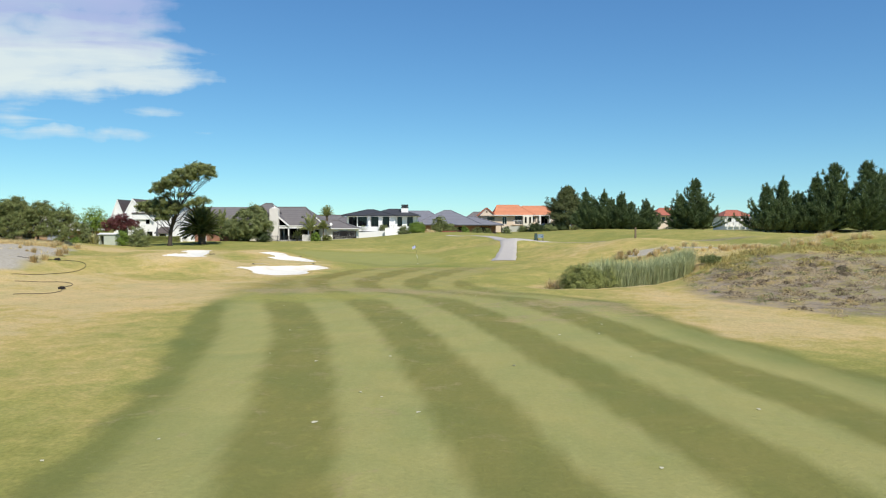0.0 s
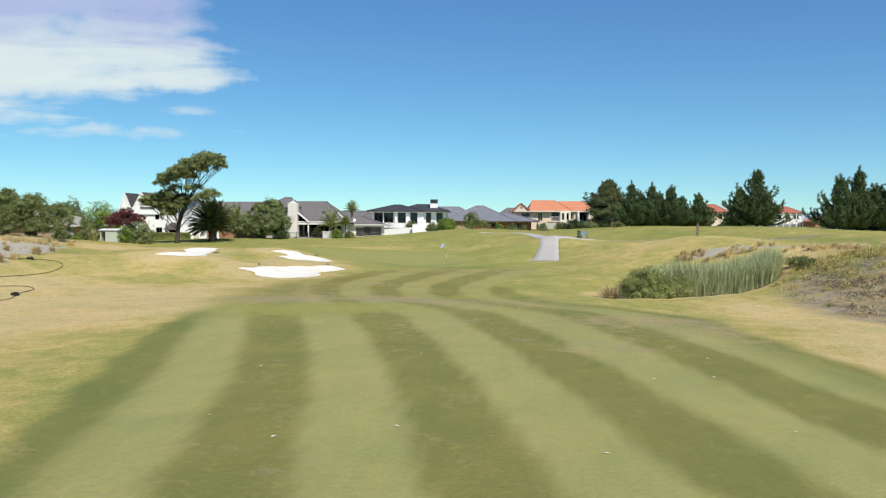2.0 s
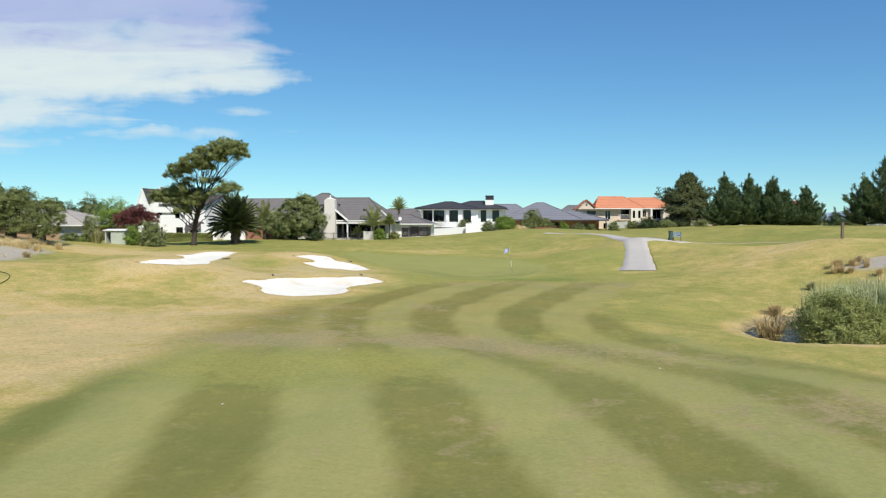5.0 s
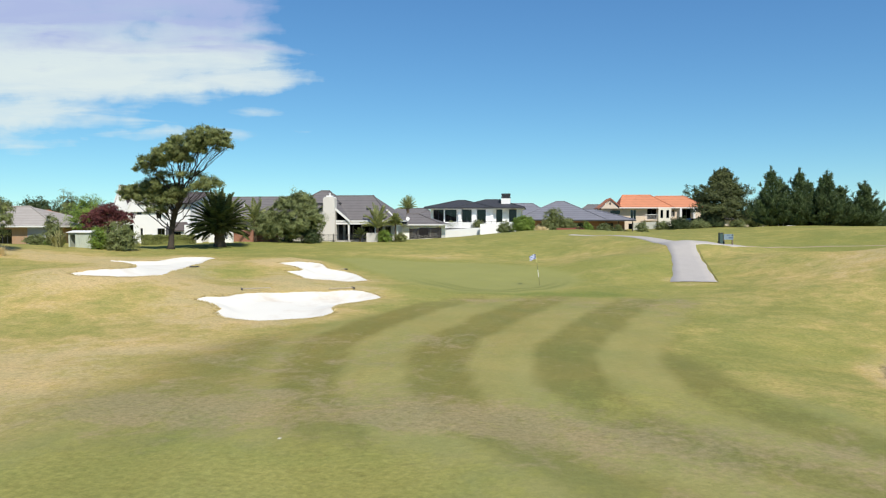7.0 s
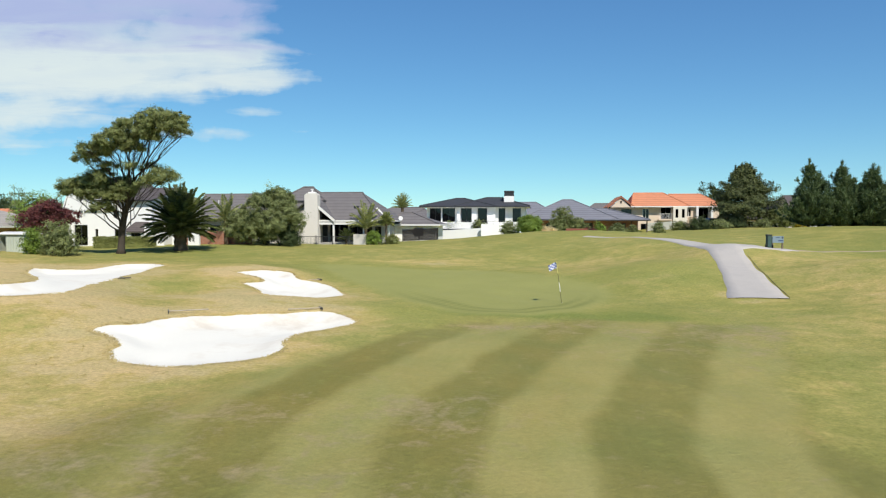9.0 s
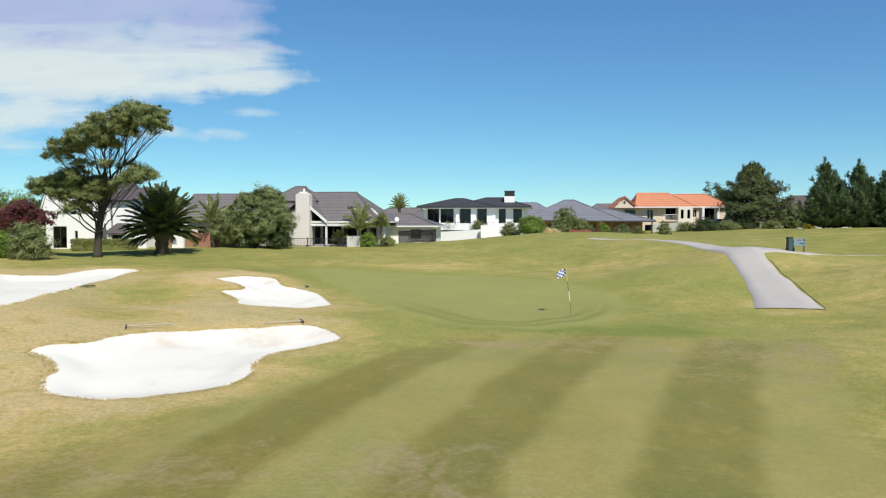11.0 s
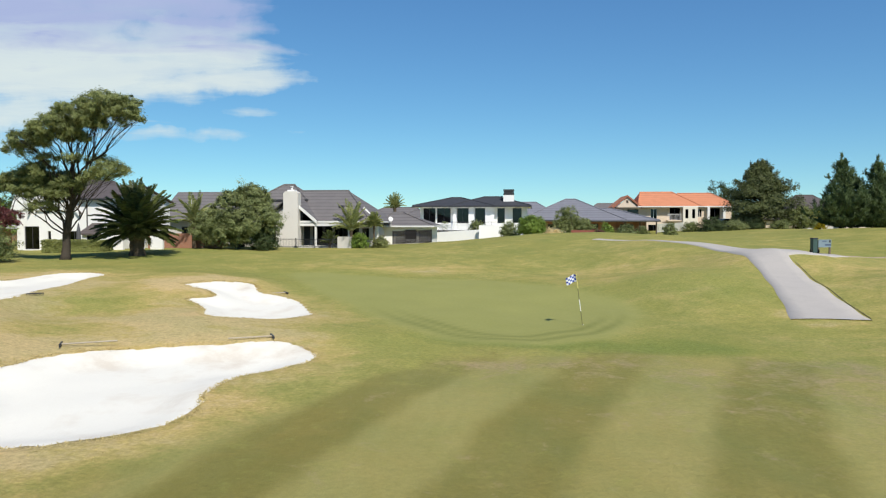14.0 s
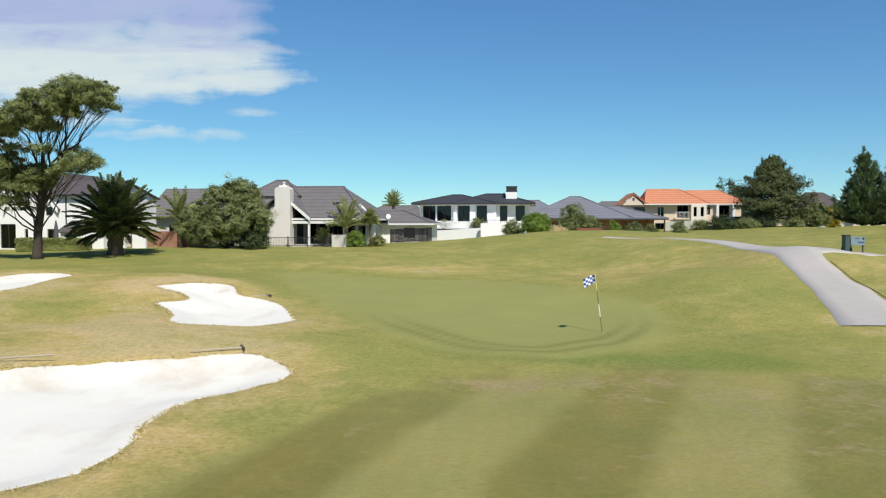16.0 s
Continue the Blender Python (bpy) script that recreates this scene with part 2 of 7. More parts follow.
def ground_z(x, y):
    """The height of the turf, bunkers cut in."""
    z = ground_base(x, y)
    for outline, depth in BASINS:
        z = z - depth * step(depth_inside(x, y, outline), 0.0, 0.5)
    return z


BASINS = [(o, 0.6) for o in BUNKERS] + [(POND, 0.5)]
BOXES = [(o, depth, *(o.min(axis=0) - 0.1), *(o.max(axis=0) + 0.1)) for o, depth in BASINS]


def gz(x, y):
    z = float(ground_base(x, y))
    for o, depth, x0, y0, x1, y1 in BOXES:
        if x0 < x < x1 and y0 < y < y1:
            z -= depth * float(step(depth_inside(np.array([x]), np.array([y]), o)[0], 0.0, 0.5))
    return z


def spread(near_lo, near_hi, fine, far):
    inner = np.arange(near_lo, near_hi + fine / 2, fine)
    out, s, d = [], fine, 0.0
    while d < far:
        s *= 1.22
        d += s
        out.append(d)
    out = np.array(out)
    return np.concatenate([(near_lo - out)[::-1], inner, near_hi + out])


xs, ys = spread(-48, 36, 0.32, 4300), spread(2, 122, 0.32, 4300)
GX, GY = np.meshgrid(xs, ys)
fx, fy = GX.ravel(), GY.ravel()
fz = ground_base(fx, fy)
cut = np.zeros_like(fz)
rim = np.zeros_like(fz)
for outline in BUNKERS:
    c = outline.mean(axis=0)
    close = np.hypot(fx - c[0], fy - c[1]) < 16
    d = depth_inside(fx[close], fy[close], outline)
    cut[close] = np.maximum(cut[close], step(d, 0.0, 0.5))
    rim[close] = np.maximum(rim[close], step(d, -3.2, -0.3))
pond_d = np.full_like(fz, -99.0)
close = np.hypot(fx - 14, fy - 56) < 16
pond_d[close] = depth_inside(fx[close], fy[close], POND)
fz = fz - 0.6 * cut - 0.5 * step(pond_d, 0.0, 0.5)

# turf zones over the plan
row = np.linspace(0, 76, 305)


def along(ys_at, values):
    """A smooth curve over y through a few values."""
    v = np.interp(row, ys_at, values)
    for _ in range(5):
        v[2:-2] = (v[:-4] + 2 * v[1:-3] + 3 * v[2:-2] + 2 * v[3:-1] + v[4:]) / 9
    return np.interp(fy, row, v)


# mown stripes: one border curve that winds up the fairway, and the stripes' width beside it
mid = along((0, 12, 13.8, 18.4, 22, 27.6, 30.2, 34.4, 36, 39.3, 41, 43, 44.8, 46.5, 48.6, 51, 53.5, 56, 57.7, 60.6, 63, 67.9, 69.7, 76), (7.0, 4.8, 4.5, 3.8, 3.1, 2.1, 1.6, 0.7, 0.35, -0.6, -0.95, -1.8, -3.2, -4.5, -5.6, -6.4, -6.8, -7.1, -7.0, -6.3, -5.9, -4.4, -3.8, -1.5))
wide = along((0, 28, 34, 43, 46.6, 49, 51.4, 54, 57.5, 63, 76), (2.2, 2.2, 2.3, 2.4, 1.8, 1.75, 1.8, 1.9, 2.1, 2.25, 2.3))
wobble = 0.05 * np.sin(fy * 1.3 + fx) + 0.03 * np.sin(fy * 3.1)
phase = (fx - mid + wobble) / wide
stripe = 0.5 + 0.5 * np.clip(np.sin(math.pi * phase) * 3.6, -1, 1)
strength = along((0, 38, 42, 44.5, 47, 52, 66, 70, 74), (1.0, 0.95, 0.75, 0.5, 0.6, 0.85, 0.72, 0.5, 0.15))
strength = strength * (1 - 0.85 * step(fy, 42, 48) * step(-2.0 - phase, 0, 1.2))
stripe = 0.48 + (stripe - 0.48) * strength
stripe = stripe + (0.78 - stripe) * step(fy, 46, 54) * step(-1.9 - phase, 0, 0.9)
left = along((0, 12, 15.8, 18.4, 22, 27.5, 34.5, 38, 41, 45.4, 50.6, 55.3, 58, 61.4, 66.5, 71), (-5.4, -7.1, -7.6, -8.1, -8.9, -10.5, -12.3, -13.0, -13.3, -13.6, -14.2, -13.9, -12.6, -11.2, -9.4, -7))
right = along((0, 14, 20.5, 23.5, 27.6, 34, 42, 46, 50, 55, 59, 63, 69, 74), (17, 14.2, 12.9, 12.2, 11.3, 10.7, 9.6, 6.0, 3.4, 1.6, 1.6, 3.0, 4.8, 5.0))
soft = np.interp(fy, (38, 46, 58, 66), (0.25, 1.9, 1.6, 0.35))
fair = step((fx - left + 0.15 * np.sin(fy * 1.7)) / soft, -1, 1) * step(right - fx + 0.25 * np.sin(fy * 1.3), -0.5, 0.5) * step(72.0 - fy - 0.12 * (fx + 4), -0.8, 0.8)
fringe = np.maximum(np.exp(-((fx - left - 0.5) / 0.9) ** 2), 0.9 * np.exp(-((fx - right + 0.9) / 0.9) ** 2)) * step(46 - fy, 0, 5) * fair
close = np.hypot(fx + 7, fy - 81) < 26
putting, collar = np.zeros_like(fz), np.zeros_like(fz)
d = depth_inside(fx[close], fy[close], GREEN)
putting[close] = step(d, -0.7, 0.5)
collar[close] = step(d, -3.5, -0.5) * (1 - step(d, -0.3, 0.3))
rings = np.zeros_like(fz)
rings[close] = step(82 - fy[close], 0, 6) * step(d, 0.1, 0.3) * (0.5 + 0.5 * np.cos(math.tau * d / 0.75)) * (1 - step(d, 1.6, 2.4))


def spots(rows):
    v = np.zeros_like(fz)
    for x, y, sx, sy, h in rows:
        v = v + h * np.exp(-((fx - x) / sx) ** 2 - ((fy - y) / sy) ** 2)
    return v


dry = (0.13 + 0.09 * step(fx, -4, 6)) * (fy < 112) + 0.7 * step(pond_d, -1.0, -0.1) + spots([(-19, 52, 6, 4, 0.25), (-27, 54, 7, 6, 0.15), (-16, 43, 3, 7, 0.15), (14, 31, 4.5, 5, 0.22), (12.5, 42, 3, 5, 0.25), (17, 28, 6, 5, 0.2), (-27, 72, 4, 4, 0.6), (-30, 80, 3, 3, 0.5), (6.2, 77.2, 1.6, 0.5, 0.8), (5.3, 79, 0.5, 1.2, 0.6), (-0.9, 89, 2.2, 1.6, 0.5), (0.6, 83, 1.6, 0.8, 0.4), (-12, 96, 4, 1.4, 0.4), (47, 102, 6, 3, 0.6), (-48, 80, 9, 4, 0.9), (-19.8, 67.5, 2.0, 2.5, 0.7)]) + spots([(-22, 40, 9, 14, 0.3), (-26, 62, 9, 6, 0.25), (-17, 50, 4, 8, 0.25), (-15, 20, 6, 10, 0.25), (-30, 50, 12, 5, 0.35), (-20, 58, 8, 5, 0.2), (-24, 44, 10, 6, 0.6), (-20, 30, 7, 12, 0.5), (-30, 64, 8, 8, 0.35), (-12, 55, 5, 5, 0.4), (14, 33, 5, 9, 0.42), (18, 38, 6, 8, 0.3), (16, 45, 5, 4, 0.35), (12, 62, 6, 6, 0.25),
             (10, 48, 4, 3, 0.45)]) + spots([(-18, 73, 5, 2.0, 0.8), (-23, 82, 3, 3, 0.7), (-37, 82, 4, 5, 0.6), (2, 92, 10, 4, 0.35), (16, 80, 8, 8, 0.4), (30, 72, 12, 8, 0.5), (-10, 98, 16, 5, 0.2),
             (-9, 43, 5, 4, 0.35), (4, 42, 8, 4, 0.25), (22, 62, 5, 5, 0.6), (26, 48, 7, 7, 0.4), (3, 72, 6, 3, 0.15)]) + 0.6 * rim * (1 - fair)
lush = spots([(33, 76, 3, 9, 0.9), (31.5, 60, 3, 9, 0.9), (-2, 72.2, 3.5, 0.8, 0.7), (0.4, 74.2, 1.4, 1.6, 0.6), (8.5, 59.0, 1.2, 1.6, 0.8), (5.2, 88, 1.6, 6, 0.5), (-34, 98, 9, 5, 0.9), (-2, 72.5, 7, 1.6, 0.85), (5, 74, 4, 3, 0.4), (10, 102, 12, 4, 0.35), (26, 96, 12, 6, 0.5), (-24, 74, 4, 4, 0.3), (2, 86, 3, 6, 0.35)]) + 0.35 * collar
worn = spots([(-1, 88.4, 1.6, 0.9, 1.3), (1.6, 90.5, 1.6, 0.6, 1.2), (3.4, 83.6, 1.0, 0.4, 1.1), (-3.2, 94.0, 2.0, 0.6, 1.1), (0.3, 83, 1.3, 0.5, 0.8), (-12, 96, 2.2, 0.7, 0.9), (-4.0, 47.8, 1.6, 0.8, 1.0), (-11.0, 47.5, 3.0, 1.6, 0.8), (-5.6, 47.6, 1.4, 0.9, 0.9), (-6, 69.5, 1.5, 0.5, 0.7), (-4, 69.8, 1.0, 0.4, 0.7), (-15, 47, 3.5, 3, 0.45), (-5, 48.5, 3, 1.5, 0.6), (-10, 51, 5, 5, 0.5), (-13, 56, 3, 3, 0.4), (1.5, 46, 3.5, 2, 0.8), (-2, 47, 2, 1.5, 0.7), (7, 40, 4, 3, 0.7), (10, 37, 3, 4, 0.6), (-6, 57, 4, 3, 0.4), (2, 66, 5, 4, 0.45), (-3, 70, 6, 2, 0.4), (5, 33, 2, 2, 0.5), (0, 38, 8, 5, 0.3), (-3, 22, 7, 12, 0.22), (5, 70, 3, 4, 0.5)])
lime = spots([(-9.6, 74.0, 2.2, 3.0, 0.8), (-9.0, 70.6, 2.0, 1.6, 0.8), (-6.8, 44.8, 2.5, 1.2, 0.8), (-10.4, 43.4, 3, 1.4, 0.8), (-0.9, 49.3, 1.6, 1.6, 0.7), (-4, 71.6, 2.5, 0.7, 0.8), (-9, 41.5, 3.5, 1.5, 0.8), (9, 47, 2.5, 3, 0.6), (-5, 43.5, 2.2, 1.6, 0.9), (-10, 44, 2.5, 2, 0.6), (2, 50, 2, 2, 0.5), (6, 60, 3, 4, 0.6), (-14, 20, 4, 6, 0.6), (-11, 13, 2.5, 4, 0.7), (2, 88, 5, 5, 0.8), (-10, 94, 10, 4, 0.6), (5, 78, 3, 5, 0.6), (-8, 71.5, 4, 1.5, 0.5), (-18, 90, 6, 4, 0.5), (-24, 76, 4, 3, 0.4), (6.5, 50, 2.5, 4, 0.5), (12, 82, 3, 4, 0.4)])
tired = fair * step(fy, 45, 52) * (0.55 + spots([(-12, 57, 5, 8, 0.45), (-7, 60, 3, 8, 0.2), (-3.5, 62, 1.6, 8, 0.25)]))
shore = np.interp(fy, (44, 52, 56, 60, 65, 71.5, 78, 82), (-33.5, -31.9, -32.4, -33.5, -35.3, -38.2, -40.5, -42.2))
soil = step(shore - fx + 0.5 * np.sin(fx * 1.3 + fy * 0.7) * np.sin(fy * 1.1), -0.7, 0.9) * step(fy, 46, 51) * step(78 - fy, 0, 3)
soil = np.maximum(soil, step(spots([(20.6, 69.4, 3.0, 1.5, 1.2), (25.0, 68.6, 4.2, 1.8, 1.2)]) + 0.1 * np.sin(fx * 2.1) * np.sin(fy * 1.7), 0.4, 0.7))
bare = step(spots([(20, 43, 4.0, 6, 1.0), (22.5, 37, 4, 4.5, 0.9), (21.5, 51, 3, 3.5, 0.8), (23.5, 46, 6.0, 6.5, 1.0), (31, 42, 8, 8, 1.0), (33, 84, 7, 2.4, 0.7), (9, 52, 3, 3, 0.6)]), 0.3, 0.75)
bare = np.maximum(bare, 1.3 * step(pond_d, 0.02, 0.25))

ground_mesh = bpy.data.meshes.new("ground")
nx, ny = len(xs), len(ys)
idx = np.arange(nx * ny).reshape(ny, nx)
quads = np.stack([idx[:-1, :-1], idx[:-1, 1:], idx[1:, 1:], idx[1:, :-1]], axis=-1).reshape(-1, 4)
ground_mesh.vertices.add(nx * ny)
ground_mesh.vertices.foreach_set("co", np.stack([fx, fy, fz], axis=1).ravel())
ground_mesh.loops.add(quads.size)
ground_mesh.loops.foreach_set("vertex_index", quads.ravel())
ground_mesh.polygons.add(len(quads))
ground_mesh.polygons.foreach_set("loop_start", np.arange(0, quads.size, 4))
ground_mesh.polygons.foreach_set("use_smooth", np.ones(len(quads), bool))
ground_mesh.update(calc_edges=True)
for key, values in (("fair", fair), ("stripe", stripe), ("putting", putting), ("rings", rings), ("dry", dry), ("lush", lush), ("soil", soil), ("bare", bare), ("worn", worn), ("lime", lime), ("fringe", fringe), ("tired", tired)):
    a = ground_mesh.attributes.new(key, "FLOAT", "POINT")
    a.data.foreach_set("value", np.clip(values, 0, 1.3).astype(np.float32))


def turf_material():
    n = Nodes("turf")
    p = n.place()
    fine, tuft, patch, broad = n.noise(38, 6, 0.7, p), n.noise(5.5, 5, 0.65, p), n.noise(1.1, 5, 0.62, p, 0.4), n.noise(0.16, 4, 0.6, p, 0.6)
    drag = n.noise(1.0, 4, 0.6, n.place((2.2, 0.5, 1)))
    # rough: olive to straw, by how dry the spot is
    d = n.math("ADD", n.attribute("dry"), n.math("MULTIPLY", n.math("SUBTRACT", broad, 0.5), 1.7))
    d = n.math("ADD", d, n.math("MULTIPLY", n.math("SUBTRACT", patch, 0.5), 1.5))
    d = n.math("ADD", d, n.math("MULTIPLY", n.math("SUBTRACT", tuft, 0.5), 0.8))
    rough = n.ramp(d, (0.0, (0.41, 0.38, 0.104)), (0.35, (0.53, 0.455, 0.138)), (0.7, (0.73, 0.54, 0.20)), (1.0, (0.82, 0.60, 0.29)))
    rough = n.mix(n.math("MULTIPLY", n.attribute("lush"), 0.9, True), rough, n.mix(tuft, (0.27, 0.295, 0.065), (0.39, 0.405, 0.105)))
    # mown stripes
    light = n.mix(drag, (0.445, 0.412, 0.14), (0.532, 0.482, 0.185))
    deep = n.mix(drag, (0.272, 0.262, 0.072), (0.338, 0.305, 0.092))
    edge = n.math("ADD", n.attribute("stripe"), n.math("MULTIPLY", n.math("SUBTRACT", n.noise(2.6, 5, 0.65, p), 0.5), 0.35), True)
    fair = n.mix(edge, light, deep)
    c = n.mix(n.attribute("fair"), rough, fair)
    c = n.mix(n.math("MULTIPLY", n.attribute("fringe"), 0.6), c, n.mix(tuft, (0.20, 0.225, 0.06), (0.30, 0.31, 0.09)))
    # sward that has gone brown towards the green, in soft streaks along the mowing
    thin = n.math("MULTIPLY", n.attribute("tired"), n.ramp(n.noise(0.3, 5, 0.6, n.place((1.6, 0.45, 1)), 0.5), (0.3, 0.25), (0.7, 1.0)), True)
    c = n.mix(thin, c, n.mix(1.0, c, (1.06, 0.92, 0.80), "MULTIPLY"))
    # thin brown patches with streaks, and brighter yellow-green ones
    ragged = n.math("ADD", n.math("MULTIPLY", n.noise(0.8, 6, 0.66, p, 0.9), 0.75), n.math("MULTIPLY", tuft, 0.25))
    w = n.ramp(n.math("ADD", ragged, n.math("MULTIPLY", n.attribute("worn"), 0.24)), (0.60, 0.0), (0.75, 1.0))
    c = n.mix(n.math("MULTIPLY", n.math("MULTIPLY", w, 0.6), n.math("ADD", n.attribute("fair"), 0.25), True), c, n.mix(tuft, (0.40, 0.30, 0.14), (0.66, 0.50, 0.29)))
    l = n.ramp(n.math("ADD", n.noise(1.4, 6, 0.7, p), n.math("MULTIPLY", n.attribute("lime"), 0.3)), (0.56, 0.0), (0.80, 1.0))
    c = n.mix(n.math("MULTIPLY", l, 0.7), c, n.mix(tuft, (0.40, 0.385, 0.09), (0.56, 0.50, 0.15)))
    tone = n.ramp(n.noise(0.35, 5, 0.6, p, 0.5), (0.3, (0.86, 0.93, 0.9)), (0.7, (1.10, 1.05, 1.04)))
    c = n.mix(1.0, c, tone, "MULTIPLY")
    smooth = n.mix(n.noise(0.5, 3, 0.5, p), (0.335, 0.325, 0.098), (0.395, 0.375, 0.12))
    smooth = n.mix(n.math("MULTIPLY", n.attribute("rings"), 0.65), smooth, (0.19, 0.20, 0.05))
    c = n.mix(n.attribute("putting"), c, smooth)
    grit = n.mix(n.noise(3.0, 6, 0.7, p), (0.44, 0.375, 0.30), (0.82, 0.72, 0.60))
    c = n.mix(n.attribute("soil"), c, grit)
    b = n.math("MULTIPLY", n.attribute("bare"), n.ramp(n.math("ADD", n.math("MULTIPLY", patch, 0.6), n.math("MULTIPLY", tuft, 0.4)), (0.35, 0.0), (0.55, 1.0)))
    earth = n.mix(n.noise(2.2, 6, 0.7, p), (0.29, 0.22, 0.165), (0.58, 0.465, 0.36))
    mat = n.ramp(n.noise(0.75, 6, 0.68, p, 0.6), (0.46, 0.0), (0.58, 1.0))
    earth = n.mix(n.math("MULTIPLY", mat, 0.8), earth, n.mix(tuft, (0.13, 0.10, 0.065), (0.36, 0.28, 0.16)))
    c = n.mix(b, c, earth)
    c = n.mix(n.math("MULTIPLY", n.math("SUBTRACT", 1.0, n.attribute("putting")), 0.45), c, n.mix(fine, (0.35, 0.35, 0.35), (1.0, 1.0, 1.0)), "MULTIPLY")
    clumps = n.ramp(n.noise(8.5, 6, 0.75, p), (0.36, (0.74, 0.76, 0.72)), (0.66, (1.16, 1.15, 1.15)))
    c = n.mix(n.math("SUBTRACT", 0.9, n.math("MULTIPLY", n.math("MAXIMUM", n.attribute("putting"), n.math("SUBTRACT", n.attribute("fair"), n.math("MULTIPLY", n.math("MAXIMUM", n.attribute("worn"), n.attribute("lime")), 0.9))), 0.62)), c, n.mix(1.0, c, clumps, "MULTIPLY"))
    c = n.mix(1.0, c, (0.765, 0.79, 0.80), "MULTIPLY")
    # scattered dark clumps where the sward is long, thin or patchy
    patchy = n.math("MAXIMUM", n.math("MAXIMUM", n.attribute("lime"), n.attribute("worn")), n.math("MULTIPLY", n.attribute("dry"), 0.8))
    specks = n.ramp(n.noise(3.6, 7, 0.78, n.place((0.55, 1.0, 1))), (0.55, 0.0), (0.66, 1.0))
    specks = n.math("MULTIPLY", n.math("MULTIPLY", specks, patchy), n.math("SUBTRACT", 1.0, n.attribute("putting")), True)
    c = n.mix(n.math("MULTIPLY", specks, 0.55), c, n.mix(tuft, (0.15, 0.14, 0.035), (0.24, 0.21, 0.06)))
    h = n.math("ADD", n.math("MULTIPLY", fine, 0.5), tuft)
    bp = n.node("ShaderNodeBump", Distance=0.06)
    n.put(bp.inputs["Strength"], n.math("MULTIPLY", n.math("SUBTRACT", 1.15, n.attribute("putting")), 0.55))
    n.put(bp.inputs["Height"], h)
    n.put(n.b.inputs["Normal"], bp.outputs[0])
    return n.done(c, 0.9, 0.0, 0.12)


ground_mesh.materials.append(turf_material())
ground = tagged(new("ground", ground_mesh), "mown golf fairway turf with stripes and dry straw-coloured rough", "grass", kind="structure")

# ---- sand bunkers ----
def sand_material():
    n = Nodes("bunker sand")
    p = n.place()
    fine, rake, broad = n.noise(30, 5, 0.7, p), n.noise(3.2, 3, 0.5, n.place((3.0, 0.7, 1))), n.noise(0.7, 3, 0.6, p)
    c = n.mix(fine, (0.70, 0.665, 0.575), (0.785, 0.755, 0.67))
    c = n.mix(n.math("MULTIPLY", n.ramp(broad, (0.55, 0.0), (0.72, 1.0)), 0.32), c, (0.56, 0.47, 0.36))
    # damp brown smears under the far edges
    for x, y, r in ((-14.0, 69.6, 1.5), (-16.6, 67.8, 1.1), (-12.2, 70.4, 0.9), (-19.0, 82.8, 0.8), (-27.4, 83.0, 1.4)):
        away = n.node("ShaderNodeVectorMath")
        away.operation = "DISTANCE"
        n.put(away.inputs[0], n.node("ShaderNodeNewGeometry").outputs["Position"])
        away.inputs[1].default_value = (x, y, 0.6)
        near = n.math("SUBTRACT", 1.0, n.math("DIVIDE", away.outputs["Value"], r * 1.5), True)
        smear = n.math("MULTIPLY", n.ramp(n.math("ADD", near, n.math("MULTIPLY", n.math("SUBTRACT", n.noise(1.6, 5, 0.65, p), 0.5), 1.4)), (0.35, 0.0), (0.8, 1.0)), near, True)
        c = n.mix(n.math("MULTIPLY", smear, 0.55), c, (0.47, 0.36, 0.25))
    n.bump(n.math("ADD", n.math("MULTIPLY", fine, 0.3), rake), 0.35, 0.04)
    return n.done(c, 0.95, 0.0, 0.1)


SAND = sand_material()
LIP = plain("bunker lip", (0.60, 0.48, 0.22), 0.95, grain=22, vary=0.3, bump=0.6, stain=0.4, specular=0.1)


